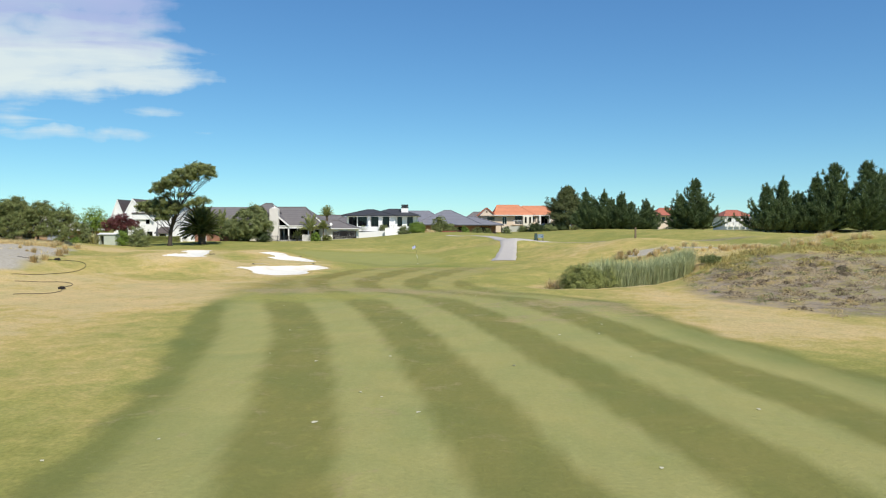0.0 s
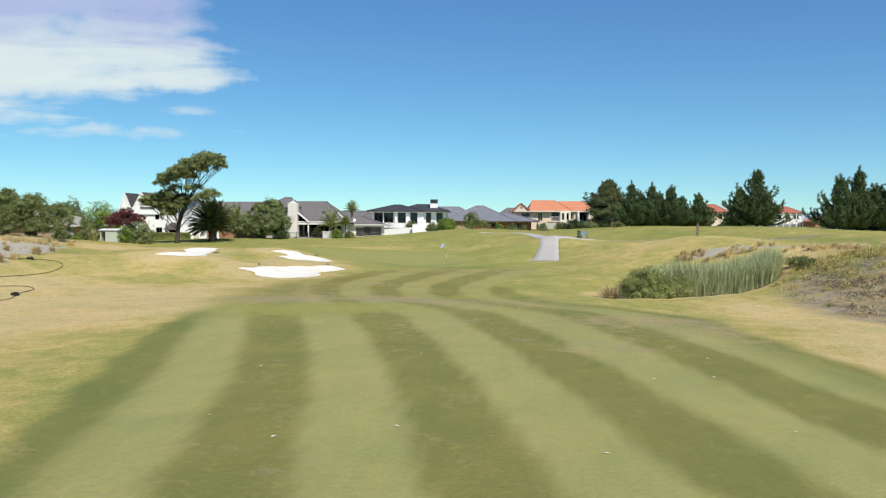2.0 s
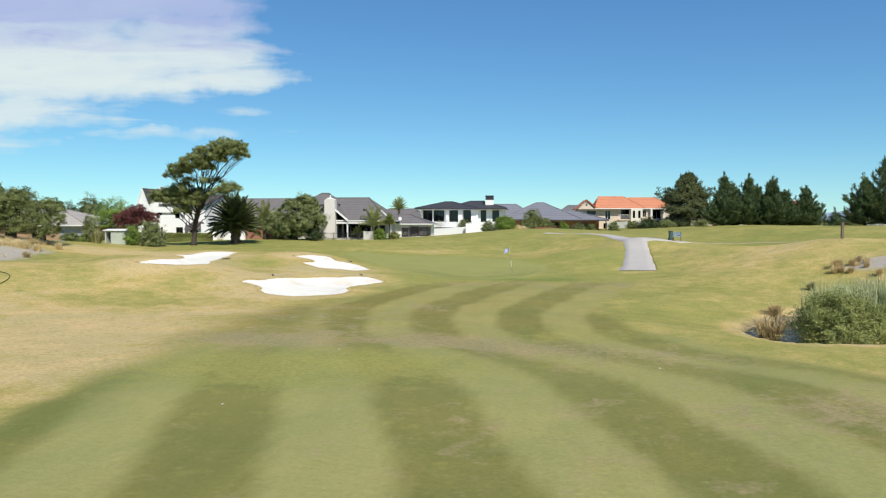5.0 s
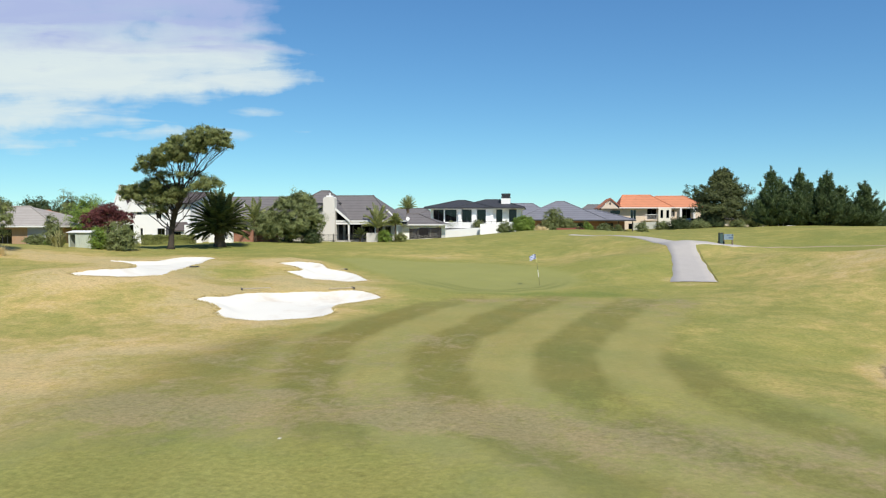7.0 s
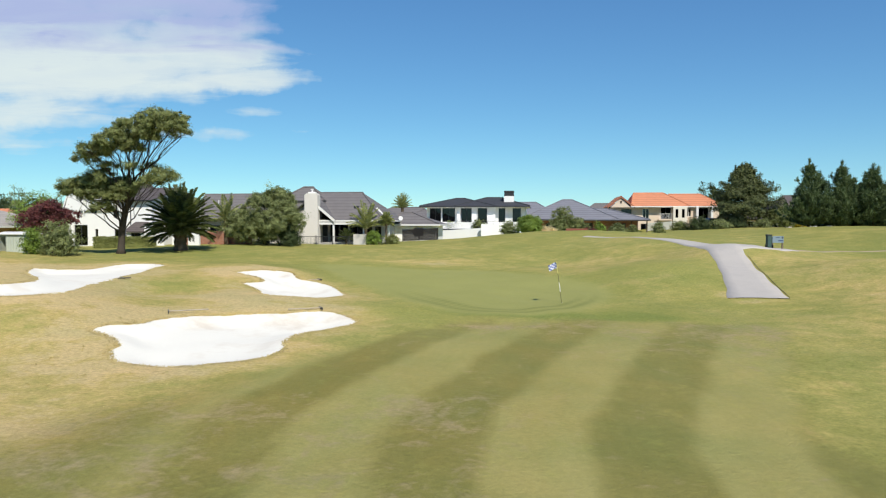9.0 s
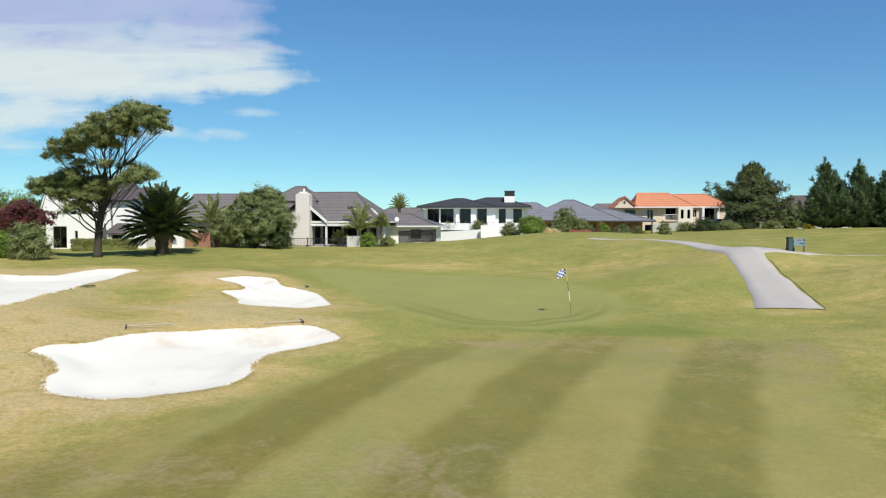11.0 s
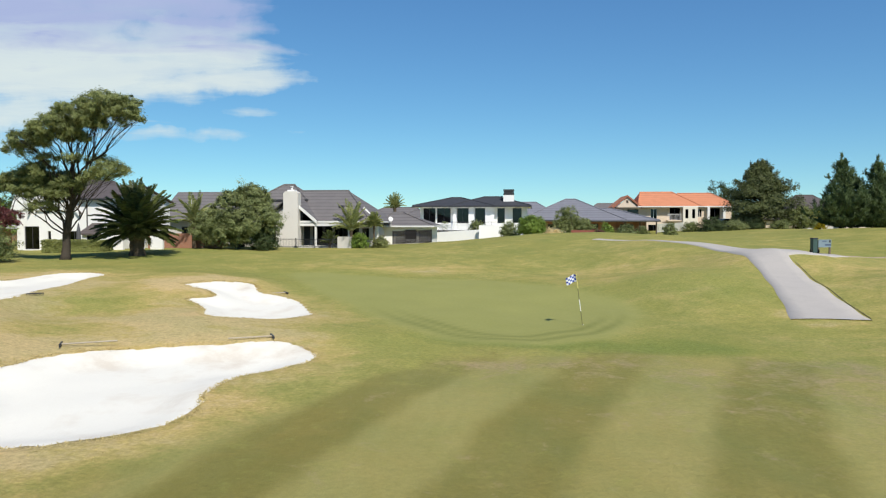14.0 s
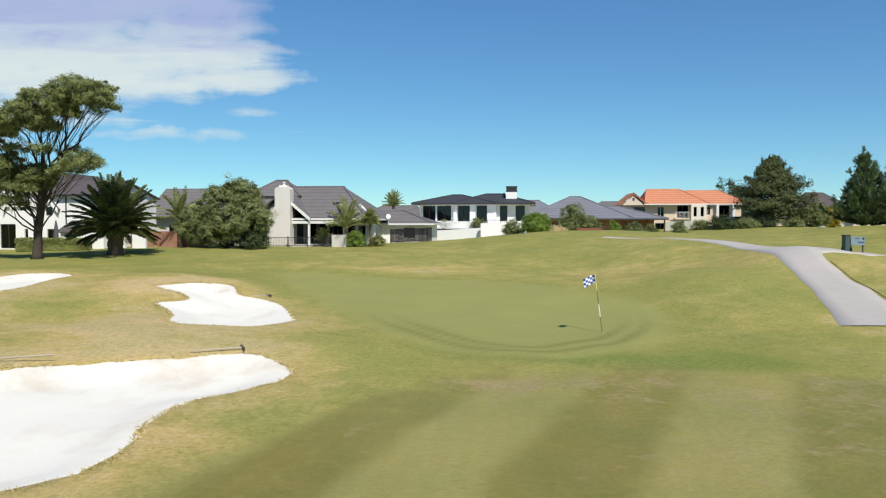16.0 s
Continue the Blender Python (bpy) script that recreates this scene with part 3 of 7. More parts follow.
def bunker(outline, label):
    centre = outline.mean(axis=0)
    off = np.array([centre[0], centre[1], gz(*centre)])
    e = thing("bunker", pose(*off), label, "sand bunker", "bunkers round the green", "structure")
    n = len(outline)
    t = np.roll(outline, -1, axis=0) - np.roll(outline, 1, axis=0)
    t /= np.linalg.norm(t, axis=1)[:, None]
    nrm = np.stack([t[:, 1], -t[:, 0]], axis=1)
    if depth_inside(np.array([outline[0, 0] + nrm[0, 0] * 0.1]), np.array([outline[0, 1] + nrm[0, 1] * 0.1]), outline)[0] > 0:
        nrm = -nrm
    # the sand reaches a hand's width under the turf all round
    border = outline + nrm * 0.22
    lo, hi = outline.min(axis=0), outline.max(axis=0)
    gx, gy = np.meshgrid(np.arange(lo[0], hi[0], 0.35), np.arange(lo[1], hi[1], 0.35))
    gx, gy = gx.ravel(), gy.ravel()
    keep = depth_inside(gx, gy, outline) > 0.15
    pts = [Vector((x, y)) for x, y in border] + [Vector((x, y)) for x, y in outline] + [Vector((x, y)) for x, y in zip(gx[keep], gy[keep])]
    v2, _, faces, *_ = delaunay_2d_cdt(pts, [(i, (i + 1) % n) for i in range(n)], [], 1, 1e-5)
    v2 = np.array([(p.x, p.y) for p in v2])
    dd = depth_inside(v2[:, 0], v2[:, 1], outline)
    z = ground_base(v2[:, 0], v2[:, 1]) - 0.035 - 0.22 * step(dd, 0.0, 1.2) + 0.05 * np.minimum(dd, 0) + 0.022 * np.sin(v2[:, 0] * 2.3) * np.sin(v2[:, 1] * 1.9) * step(dd, 0.2, 0.8)
    sand = Shape().add([(p[0] - off[0], p[1] - off[1], c - off[2]) for p, c in zip(v2, z)], [tuple(f) for f in faces])
    part("sand", sand, SAND, e, "raked pale sand", smooth=True)
    # a fringe of longer dry blades along the cut
    rl = np.random.default_rng(n + int(abs(centre[0])))
    k = rl.integers(0, n, n * 26)
    f = rl.random((len(k), 1))
    p = outline[k] * (1 - f) + outline[(k + 1) % n] * f + nrm[k] * rl.uniform(-0.02, 0.3, (len(k), 1))
    h, a = rl.uniform(0.0, 0.025, (len(k), 1)), rl.uniform(0, math.tau, len(k))
    root = np.stack([p[:, 0] - off[0], p[:, 1] - off[1], ground_base(p[:, 0], p[:, 1]) - off[2] - 0.03], axis=1)
    side = np.stack([np.cos(a), np.sin(a), np.zeros(len(k))], axis=1) * 0.018
    tip = root + np.concatenate([rl.normal(size=(len(k), 2)) * 0.05 - nrm[k] * 0.02, h + 0.03], axis=1)
    lip = Shape().add(np.stack([root - side, root + side, tip + side * 0.2, tip - side * 0.2], axis=1).reshape(-1, 3).tolist(), [(4 * i, 4 * i + 1, 4 * i + 2, 4 * i + 3) for i in range(len(k))])
    part("lip", lip, LIP, e, "ragged dry turf edge")
    return e


bunker(BUNKER_NEAR, "large white sand bunker with a dry grassy lip beside the green")
bunker(BUNKER_MIDDLE, "white sand bunker with two lobes cut into a straw-coloured bank")
bunker(BUNKER_FAR, "long white sand bunker on the rise below the houses")

# ---- paths ----
PAVING = plain("path concrete", (0.47, 0.43, 0.385), 0.9, grain=30, vary=0.12, bump=0.3, stain=0.15)
TRACK = plain("worn track", (0.42, 0.34, 0.22), 0.95, grain=12, vary=0.2, bump=0.4, stain=0.4)


def ribbon(name, rows, material, label, lift=0.035, step_m=0.5):
    p = np.array(rows, float)
    s = np.concatenate([[0], np.cumsum(np.hypot(*np.diff(p[:, :2], axis=0).T))])
    u = np.arange(0, s[-1], step_m)
    # smooth the corner points
    xyw = np.stack([np.interp(u, s, p[:, k]) for k in range(3)], axis=1)
    for _ in range(12):
        xyw[1:-1] = (xyw[:-2] + 2 * xyw[1:-1] + xyw[2:]) / 4
    t = np.gradient(xyw[:, :2], axis=0)
    t /= np.linalg.norm(t, axis=1)[:, None]
    nn = np.stack([-t[:, 1], t[:, 0]], axis=1)
    sh, cols = Shape(), (-0.52, -0.5, -0.25, 0, 0.25, 0.5, 0.52)
    verts = []
    for k in range(len(u)):
        for c in cols:
            ww = xyw[k, 2] * (1 + 0.03 * math.sin(u[k] * 1.7) * (1 if c > 0 else -1))
            x, y = xyw[k, :2] + nn[k] * c * ww
            verts.append((x, y, gz(x, y) + (lift if abs(c) < 0.51 else -0.06)))
    m = len(cols)
    sh.add(verts, [(k * m + j, k * m + j + 1, (k + 1) * m + j + 1, (k + 1) * m + j)[::-1] for k in range(len(u) - 1) for j in range(m - 1)])
    return tagged(part(name, sh, material, smooth=True), label, "path", kind="structure")


ribbon("path", [(6.62, 77.9, 2.75), (7.15, 81, 2.35), (7.5, 83.5, 2.2), (7.93, 86.5, 2.05), (8.2, 89, 1.9), (8.5, 92, 2.3), (8.5, 95, 2.3), (8.0, 97.4, 1.8), (7.4, 100.0, 1.1), (6.0, 102.6, 0.9), (4.6, 106.5, 0.9), (2.9, 109.8, 0.9), (0.4, 111.8, 0.9)],
       PAVING, "grey concrete cart path running up the grassy bank")
ribbon("path", [(8.3, 91.6, 2.4), (10.5, 92.5, 2.0), (12.6, 94.2, 1.3), (14.6, 96.2, 0.8)], PAVING, "narrow side path branching off the cart path", 0.028)
ribbon("track", [(14.3, 95.9, 0.6), (16, 97.0, 0.45), (18, 97.8, 0.4), (20.5, 97.2, 0.4), (24, 95, 0.35), (27, 91, 0.3), (30, 86, 0.28), (33, 80, 0.25)], TRACK, "thin worn track along the grassy bank", 0.012)
# a thin dark strip along the path's right edge
EDGE_DARK = plain("dark edge", (0.16, 0.125, 0.08), 0.9)
tagged(part("path_edge", Shape().tube([(x, y, gz(x, y) + 0.02) for x, y in ((8.1, 78.0), (8.45, 81.0), (8.75, 83.5), (9.02, 86.0), (9.25, 88.0), (9.4, 89.6))], [0.012] * 6, 5), EDGE_DARK), "thin dark strip along the edge of a cart path", "edging", kind="structure")

# ---- plants ----
BARK = plain("bark", (0.085, 0.07, 0.056), 0.95, grain=14, vary=0.35, bump=0.8, stain=0.4, specular=0.1)
PALM_BARK = plain("palm bark", (0.14, 0.105, 0.07), 0.95, grain=9, vary=0.4, bump=1.0, stain=0.5, specular=0.1)
LEAF_OLIVE = leaf_material("olive foliage", (0.07, 0.092, 0.03), (0.34, 0.375, 0.13), 0.5, 0.3)
LEAF_WIND = leaf_material("feathery foliage", (0.075, 0.10, 0.034), (0.40, 0.435, 0.165), 0.5, 0.35)
LEAF_BUSH = leaf_material("grey green foliage", (0.07, 0.092, 0.033), (0.37, 0.41, 0.16), 0.5, 0.3)
LEAF_DARK = leaf_material("dark foliage", (0.026, 0.043, 0.017), (0.109, 0.145, 0.051))
LEAF_FRESH = leaf_material("fresh green foliage", (0.10, 0.16, 0.028), (0.34, 0.46, 0.09), 0.5, 0.35)
LEAF_RED = leaf_material("burgundy foliage", (0.065, 0.023, 0.023), (0.217, 0.072, 0.065))
LEAF_PINE = leaf_material("pine needles", (0.022, 0.042, 0.018), (0.155, 0.21, 0.077), 0.6, 0.12)
LEAF_CEDAR = leaf_material("conifer foliage", (0.022, 0.033, 0.012), (0.155, 0.175, 0.058), 0.6, 0.1)
LEAF_PALM = leaf_material("palm fronds", (0.022, 0.034, 0.012), (0.17, 0.20, 0.06), 0.4, 0.2)
LEAF_PALE = leaf_material("pale palm fronds", (0.12, 0.14, 0.04), (0.40, 0.42, 0.15), 0.4, 0.3)
LEAF_YELLOW = leaf_material("yellow flowering foliage", (0.16, 0.14, 0.01), (0.55, 0.42, 0.02))
REED = leaf_material("reed blades", (0.20, 0.24, 0.10), (0.64, 0.65, 0.36), 0.6, 0.3)
STRAW = leaf_material("straw tussock", (0.70, 0.57, 0.30), (0.93, 0.82, 0.52), 0.7, 0.6)
LEAF_POND = leaf_material("yellow green foliage", (0.12, 0.145, 0.04), (0.50, 0.52, 0.18), 0.5, 0.4)
RUST = leaf_material("rusty tussock", (0.46, 0.35, 0.17), (0.76, 0.61, 0.33), 0.7, 0.5)
SCRUB = leaf_material("dead scrub", (0.36, 0.28, 0.17), (0.56, 0.45, 0.30), 0.9, 0.2)
RUFF = leaf_material("dry rough grass", (0.30, 0.26, 0.08), (0.62, 0.50, 0.20), 0.8, 0.3)
RUFF_GREEN = leaf_material("green rough grass", (0.20, 0.22, 0.05), (0.42, 0.42, 0.12), 0.8, 0.3)
FLAX = leaf_material("flax blades", (0.15, 0.16, 0.045), (0.62, 0.57, 0.28), 0.5, 0.2)


def quads_mesh(name, corners):
    """A mesh of loose leaves from an array (n, 3 or 4 corners, 3)."""
    n, k = corners.shape[:2]
    me = bpy.data.meshes.new(name)
    me.vertices.add(n * k)
    me.vertices.foreach_set("co", np.ascontiguousarray(corners, dtype=np.float32).ravel())
    me.loops.add(n * k)
    me.loops.foreach_set("vertex_index", np.arange(n * k))
    me.polygons.add(n)
    me.polygons.foreach_set("loop_start", np.arange(0, n * k, k))
    me.update(calc_edges=True)
    return me


def unit(v):
    return v / np.maximum(np.linalg.norm(v, axis=-1, keepdims=True), 1e-9)


def leaves(rng, centres, length, width, lean=None, pull=0.0):
    """Diamond leaves about the centres, at random turns, drawn towards lean by pull."""
    n = len(centres)
    a = unit(rng.normal(size=(n, 3)))
    if lean is not None:
        a = unit(a * (1 - pull) + lean * pull)
    b = unit(np.cross(a, rng.normal(size=(n, 3))))
    s = rng.uniform(0.6, 1.3, (n, 1))
    a, b = a * length * s / 2, b * width * s / 2
    return np.stack([centres - a, centres + b, centres + a, centres - b], axis=1)


def crown_leaves(rng, blobs, clump, per, length, width, density=9.0, hollow=0.62, up=0.25, gap=0.35):
    """Leaf clumps through the outer shell of a set of ellipsoids (x, y, z, rx, ry, rz), with gaps."""
    out = []
    for x, y, z, rx, ry, rz in blobs:
        count = int(density * (rx * ry + ry * rz + rx * rz) / clump / 1.6)
        d = unit(rng.normal(size=(count, 3)))
        r = rng.uniform(hollow, 1.06, (count, 1)) * (1 + 0.16 * np.sin(d[:, :1] * 5 + x) * np.sin(d[:, 1:2] * 4 + z) + 0.10 * np.sin(d[:, 2:3] * 9 + y))
        p = d * r * [rx, ry, rz] + [x, y, z]
        g = np.sin(p[:, 0] * 2.1 + y) * np.sin(p[:, 1] * 2.3 + x) * np.sin(p[:, 2] * 2.7)
        keep = (g > -gap) | (rng.random(count) > 0.75)
        p, d = p[keep], d[keep]
        size = clump * rng.uniform(0.55, 1.25, (len(p), 1, 1))
        q = p[:, None, :] + rng.normal(size=(len(p), per, 3)) * size * [0.5, 0.5, 0.36]
        face = unit(np.repeat(d[:, None, :], per, axis=1) * 0.9 + [0, 0, up] + rng.normal(size=(len(p), per, 3)) * 0.42).reshape(-1, 3)
        q = q.reshape(-1, 3)
        a = unit(np.cross(face, rng.normal(size=q.shape)))
        b = np.cross(face, a)
        s = rng.uniform(0.6, 1.3, (len(q), 1))
        a, b = a * length * s / 2, b * width * s / 2
        out.append(np.stack([q - a - b * 0.7, q - a * 0.3 + b, q + a], axis=1))
    return np.concatenate(out)


def lumpy(rng, blobs, size=0.42, cover=1.0):
    """Breaks large lobes up into knobs that sit over their skin, so that light and dark gaps show between them."""
    out = []
    for x, y, z, rx, ry, rz in blobs:
        n = max(5, int(cover * 9 * (rx * ry + ry * rz + rx * rz) / 3))
        for k in range(n):
            u, a = 1 - 1.55 * (k + 0.5) / n, k * 2.39996 + rng.uniform(-0.4, 0.4)
            s = math.sqrt(max(0.0, 1 - u * u))
            q = size * rng.uniform(0.7, 1.25) * min(1.3, (rx * ry * rz) ** (1 / 3))
            out.append((x + s * math.cos(a) * rx * 0.82, y + s * math.sin(a) * ry * 0.82, z + u * rz * 0.82, q, q, q * 0.75))
    return out


def limb(shape, rng, a, b, r0, r1, bend=0.25, parts=7, sides=6):
    a, b = np.array(a, float), np.array(b, float)
    d = np.linalg.norm(b - a)
    off = rng.normal(size=3) * d * bend * 0.5
    off[2] = abs(off[2]) * 0.3
    t = np.linspace(0, 1, parts)[:, None]
    pts = a + (b - a) * t + off * np.sin(t * math.pi) + rng.normal(size=(parts, 3)) * d * 0.015
    pts[0], pts[-1] = a, b
    shape.tube(pts, np.linspace(r0, r1, parts), sides, cap=False)
    return pts


def broad_tree(name, x, y, blobs, trunk, material, label, category="tree", seed=1, clump=0.45, per=26, leaf=(0.24, 0.11), density=9.0, twigs=6, hollow=0.62, group="", gap=0.35, z=None, bare=0, knobs=0.0):
    """A tree with a tapered trunk (points with radii), limbs to every lobe of its crown, twigs and leaf clumps."""
    rng = np.random.default_rng(seed)
    e = thing(name, pose(x, y, gz(x, y) - 0.05 if z is None else z), label, category, group)
    wood = Shape()
    wood.tube([p[:3] for p in trunk], [p[3] for p in trunk], 9)
    top = trunk[-1]
    for bx, by, bz, rx, ry, rz in blobs:
        best = min(trunk[len(trunk) // 2:], key=lambda q: (q[0] - bx) ** 2 + (q[1] - by) ** 2 + (q[2] - bz) ** 2 * 0.4)
        mid = limb(wood, rng, best[:3], (bx, by, bz - rz * 0.35), best[3] * 0.45, 0.035)
        for k in range(twigs):
            d = unit(rng.normal(size=3) + [0, 0, 0.5])
            limb(wood, rng, mid[3 + k % 4], np.array([bx, by, bz]) + d * [rx, ry, rz] * 0.85, 0.055, 0.012, 0.3, 5, 4)
    for k in range(bare):
        bx, by, bz, rx, ry, rz = blobs[k % len(blobs)]
        q = trunk[rng.integers(len(trunk) // 2, len(trunk))]
        mid = limb(wood, rng, q[:3], (bx + rng.normal() * rx * 0.5, by + rng.normal() * ry * 0.5, bz - rz * 0.2), 0.055, 0.014, 0.34, 8, 5)
        for m in (2, 3, 4, 5):
            limb(wood, rng, mid[m], mid[m] + rng.normal(size=3) * 0.7 + [0, 0, 0.5], 0.022, 0.006, 0.3, 4, 4)
    part("trunk", wood, BARK, e, "grey-brown forked trunk and bare limbs", smooth=True)
    part("crown", quads_mesh("crown", crown_leaves(rng, blobs, clump, per, *leaf, density=density, hollow=hollow, gap=gap) if not knobs else np.concatenate([crown_leaves(rng, lumpy(rng, blobs, knobs), clump * 0.6, per, *leaf, density=density * 0.5, hollow=0.5, gap=0.8), crown_leaves(rng, blobs, clump, per, *leaf, density=density * 0.35, hollow=0.3, gap=gap)])), material, e)
    return e


def shrub(name, x, y, w, d, h, material, label, seed=1, clump=0.3, per=26, leaf=(0.16, 0.08), density=10.0, category="shrub", group="", lobes=7, z=None, squareness=0.0):
    """A dense bush down to the ground, of several lobes on short stems."""
    rng = np.random.default_rng(seed)
    e = thing(name, pose(x, y, gz(x, y) - 0.04 if z is None else z), label, category, group)
    blobs = [(0, 0, h * 0.48, w * 0.36, d * 0.36, h * 0.46)]
    for k in range(lobes):
        a = k / lobes * math.tau + rng.uniform(-0.3, 0.3)
        s = rng.uniform(0.75, 1.1)
        r = 0.27 * s
        r = r * (0.75 if lobes > 10 else 1.0)
        blobs.append((math.cos(a) * w * 0.30, math.sin(a) * d * 0.30, h * rng.uniform(0.24, 0.42 + 0.2 * squareness), w * r, d * r, h * rng.uniform(0.24, 0.36)))
        if k % 2:
            blobs.append((math.cos(a + 0.5) * w * 0.2, math.sin(a + 0.5) * d * 0.2, h * rng.uniform(0.6, 0.74), w * 0.22, d * 0.22, h * 0.24))
    wood = Shape()
    for bx, by, bz, *_ in blobs:
        limb(wood, rng, (bx * 0.2, by * 0.2, -0.05), (bx, by, bz), 0.05 + 0.01 * h, 0.02, 0.2, 5, 5)
    part("stems", wood, BARK, e, smooth=True)
    part("crown", quads_mesh("crown", crown_leaves(rng, blobs, clump, per, *leaf, density=density, hollow=0.7, gap=0.6)), material, e)
    return e


def needles(rng, c, d, length, width):
    """Thin needle sprays as triangles that point along d."""
    a = unit(d + rng.normal(size=c.shape) * 0.42)
    b = unit(np.cross(a, rng.normal(size=c.shape))) * width / 2
    ln = length * rng.uniform(0.6, 1.25, (len(c), 1))
    return np.stack([c - b, c + b, c + a * ln], axis=1)


def pine_meshes(height, spread_m, seed, tip=1.0):
    """A young pine: whorls of branches that sweep up at the tips into candles, thick with needle sprays, and a spiky leader."""
    rng = np.random.default_rng(seed)
    wood, tufts, dirs = Shape(), [], []
    wood.tube([(0, 0, -0.1), (0.03, 0.02, height * 0.5), (0, 0, height)], [0.16, 0.09, 0.015], 7)
    lop = rng.uniform(0, math.tau)
    z = 0.3
    while z < height * 0.97:
        f = z / height
        reach = spread_m * 1.04 * (1 - f) ** 1.28 * (0.84 + 0.16 * math.sin(f * 21 + seed)) * min(1.0, 0.86 + f) + 0.14
        number = 9 if f < 0.5 else 6
        turn = rng.uniform(0, math.tau)
        for k in range(number):
            a = turn + k * math.tau / number + rng.uniform(-0.3, 0.3)
            ln = reach * rng.choice([0.5, 0.8, 1.05, 1.38], p=[0.22, 0.33, 0.3, 0.15]) * rng.uniform(0.9, 1.1) * (1 + 0.16 * math.cos(a - lop))
            rise = ln * (0.22 + 0.75 * f) * rng.uniform(0.6, 1.3)
            n = max(4, int(ln / 0.19))
            t = np.linspace(0.2, 1, n)
            px = np.stack([np.cos(a) * ln * t, np.sin(a) * ln * t, z + rise * t ** 1.6 + 0.22 * ln * t ** 4], axis=1)
            px[:, :2] += rng.normal(size=(n, 2)) * 0.05
            if ln > 0.8:
                some = px[::max(1, n // 4)]
                wood.tube(some, np.linspace(0.035, 0.012, len(some)), 4, cap=False)
            g = unit(np.gradient(px, axis=0))
            tufts.append(px)
            dirs.append(g + [0, 0, 0.5])
            for sgn in (-1, 1):
                m = px[n // 4:]
                off = rng.uniform(0.12, 0.36, (len(m), 1)) * sgn * np.array([[-math.sin(a), math.cos(a), 0.0]])
                tufts.append(m + off + [0, 0, 0.06])
                dirs.append(g[n // 4:] + off * 1.5 + [0, 0, 0.7])
            # an upright candle at the tip
            up = px[-1] + np.linspace(0, 1, 4)[:, None] * np.array([0.06 * math.cos(a), 0.06 * math.sin(a), (0.4 + 0.45 * rng.random()) * (1 - 0.5 * f)])
            tufts.append(up)
            dirs.append(np.tile([0, 0, 1.6], (4, 1)))
        z += 0.46 + 0.2 * f
    leader = np.stack([np.zeros(9), np.zeros(9), np.linspace(height * 0.86, height + 0.45 * tip, 9)], axis=1)
    tufts += [leader, leader]
    dirs += [np.tile([0, 0, 1.2], (9, 1))] * 2
    c, d = np.concatenate(tufts), unit(np.concatenate(dirs))
    c, d = np.repeat(c, 9, axis=0), np.repeat(d, 9, axis=0)
    c = c + rng.normal(size=c.shape) * 0.055
    return wood.mesh("trunk", True), quads_mesh("crown", needles(rng, c, d, 0.34, 0.07))


def tiered_conifer(x, y, height, reach_m, label, seed):
    """A broad old conifer: level boughs in tiers, each a flat fan of sprays, with dark gaps between them."""
    rng = np.random.default_rng(seed)
    e = thing("cedar_tree", pose(x, y, gz(x, y) - 0.1), label, "conifer")
    wood, pts, face = Shape(), [], []
    wood.tube([(0, 0, -0.1), (0.1, 0, height * 0.35), (-0.1, 0.1, height * 0.7), (0, 0, height * 0.97)], [0.42, 0.32, 0.16, 0.03], 9)
    for k in range(190):
        f = ((k + rng.random() * 9) / 199) ** 0.9
        z = height * (0.09 + 0.88 * f)
        a = k * 2.39996 + rng.uniform(-0.4, 0.4)
        full = reach_m * (1 - f) ** 0.8 * (0.8 + 0.2 * min(1.0, f * 4)) + 0.3
        ln = full * rng.uniform(0.6, 1.12) * (1 + 0.1 * math.sin(3 * a + 5 * f))
        rise, sag = ln * rng.uniform(0.0, 0.55) + 0.5 * f, ln * rng.uniform(0.0, 0.2)
        t = np.linspace(0, 1, 6)
        path = np.stack([np.cos(a) * ln * t, np.sin(a) * ln * t, z + rise * t - sag * t ** 3], axis=1)
        wood.tube(path, np.linspace(0.07, 0.012, 6), 5, cap=False)
        n = int(150 * ln / reach_m + 40) * 2
        u = np.sqrt(rng.uniform(0.1, 1.0, n))
        side = rng.normal(size=n) * 0.2 * ln * (0.35 + 0.65 * np.sin(u * 2.6))
        clump = 0.09 * np.sin(u * 19 + k) * np.cos(side * 6)
        pts.append(np.stack([np.cos(a) * ln * u - np.sin(a) * side, np.sin(a) * ln * u + np.cos(a) * side, z + rise * u - sag * u ** 3 + 2 * clump + rng.normal(size=n) * 0.2 - 0.2 * np.abs(side)], axis=1))
        face.append(np.tile([0.55 * math.cos(a), 0.55 * math.sin(a), 0.75], (n, 1)))
    q, nrm = np.concatenate(pts), unit(np.concatenate(face) + rng.normal(size=(sum(map(len, pts)), 3)) * 0.5)
    s = unit(np.cross(nrm, rng.normal(size=q.shape)))
    b = np.cross(nrm, s)
    size = rng.uniform(0.6, 1.3, (len(q), 1))
    s, b = s * 0.17 * size, b * 0.085 * size
    part("trunk", wood, BARK, e, smooth=True)
    part("crown", quads_mesh("crown", np.stack([q - s - b * 0.7, q - s * 0.3 + b, q + s], axis=1)), LEAF_CEDAR, e)
    return e


def pine(meshes, x, y, turn, size, label, group="pine trees along the rise"):
    e = thing("pine_tree", pose(x, y, gz(x, y) - 0.08, 0, 0, turn) @ Matrix.Diagonal((size[0], size[0], size[1], 1)), label, "pine tree", group)
    part("trunk", meshes[0], BARK, e)
    part("crown", meshes[1], LEAF_PINE, e)
    return e


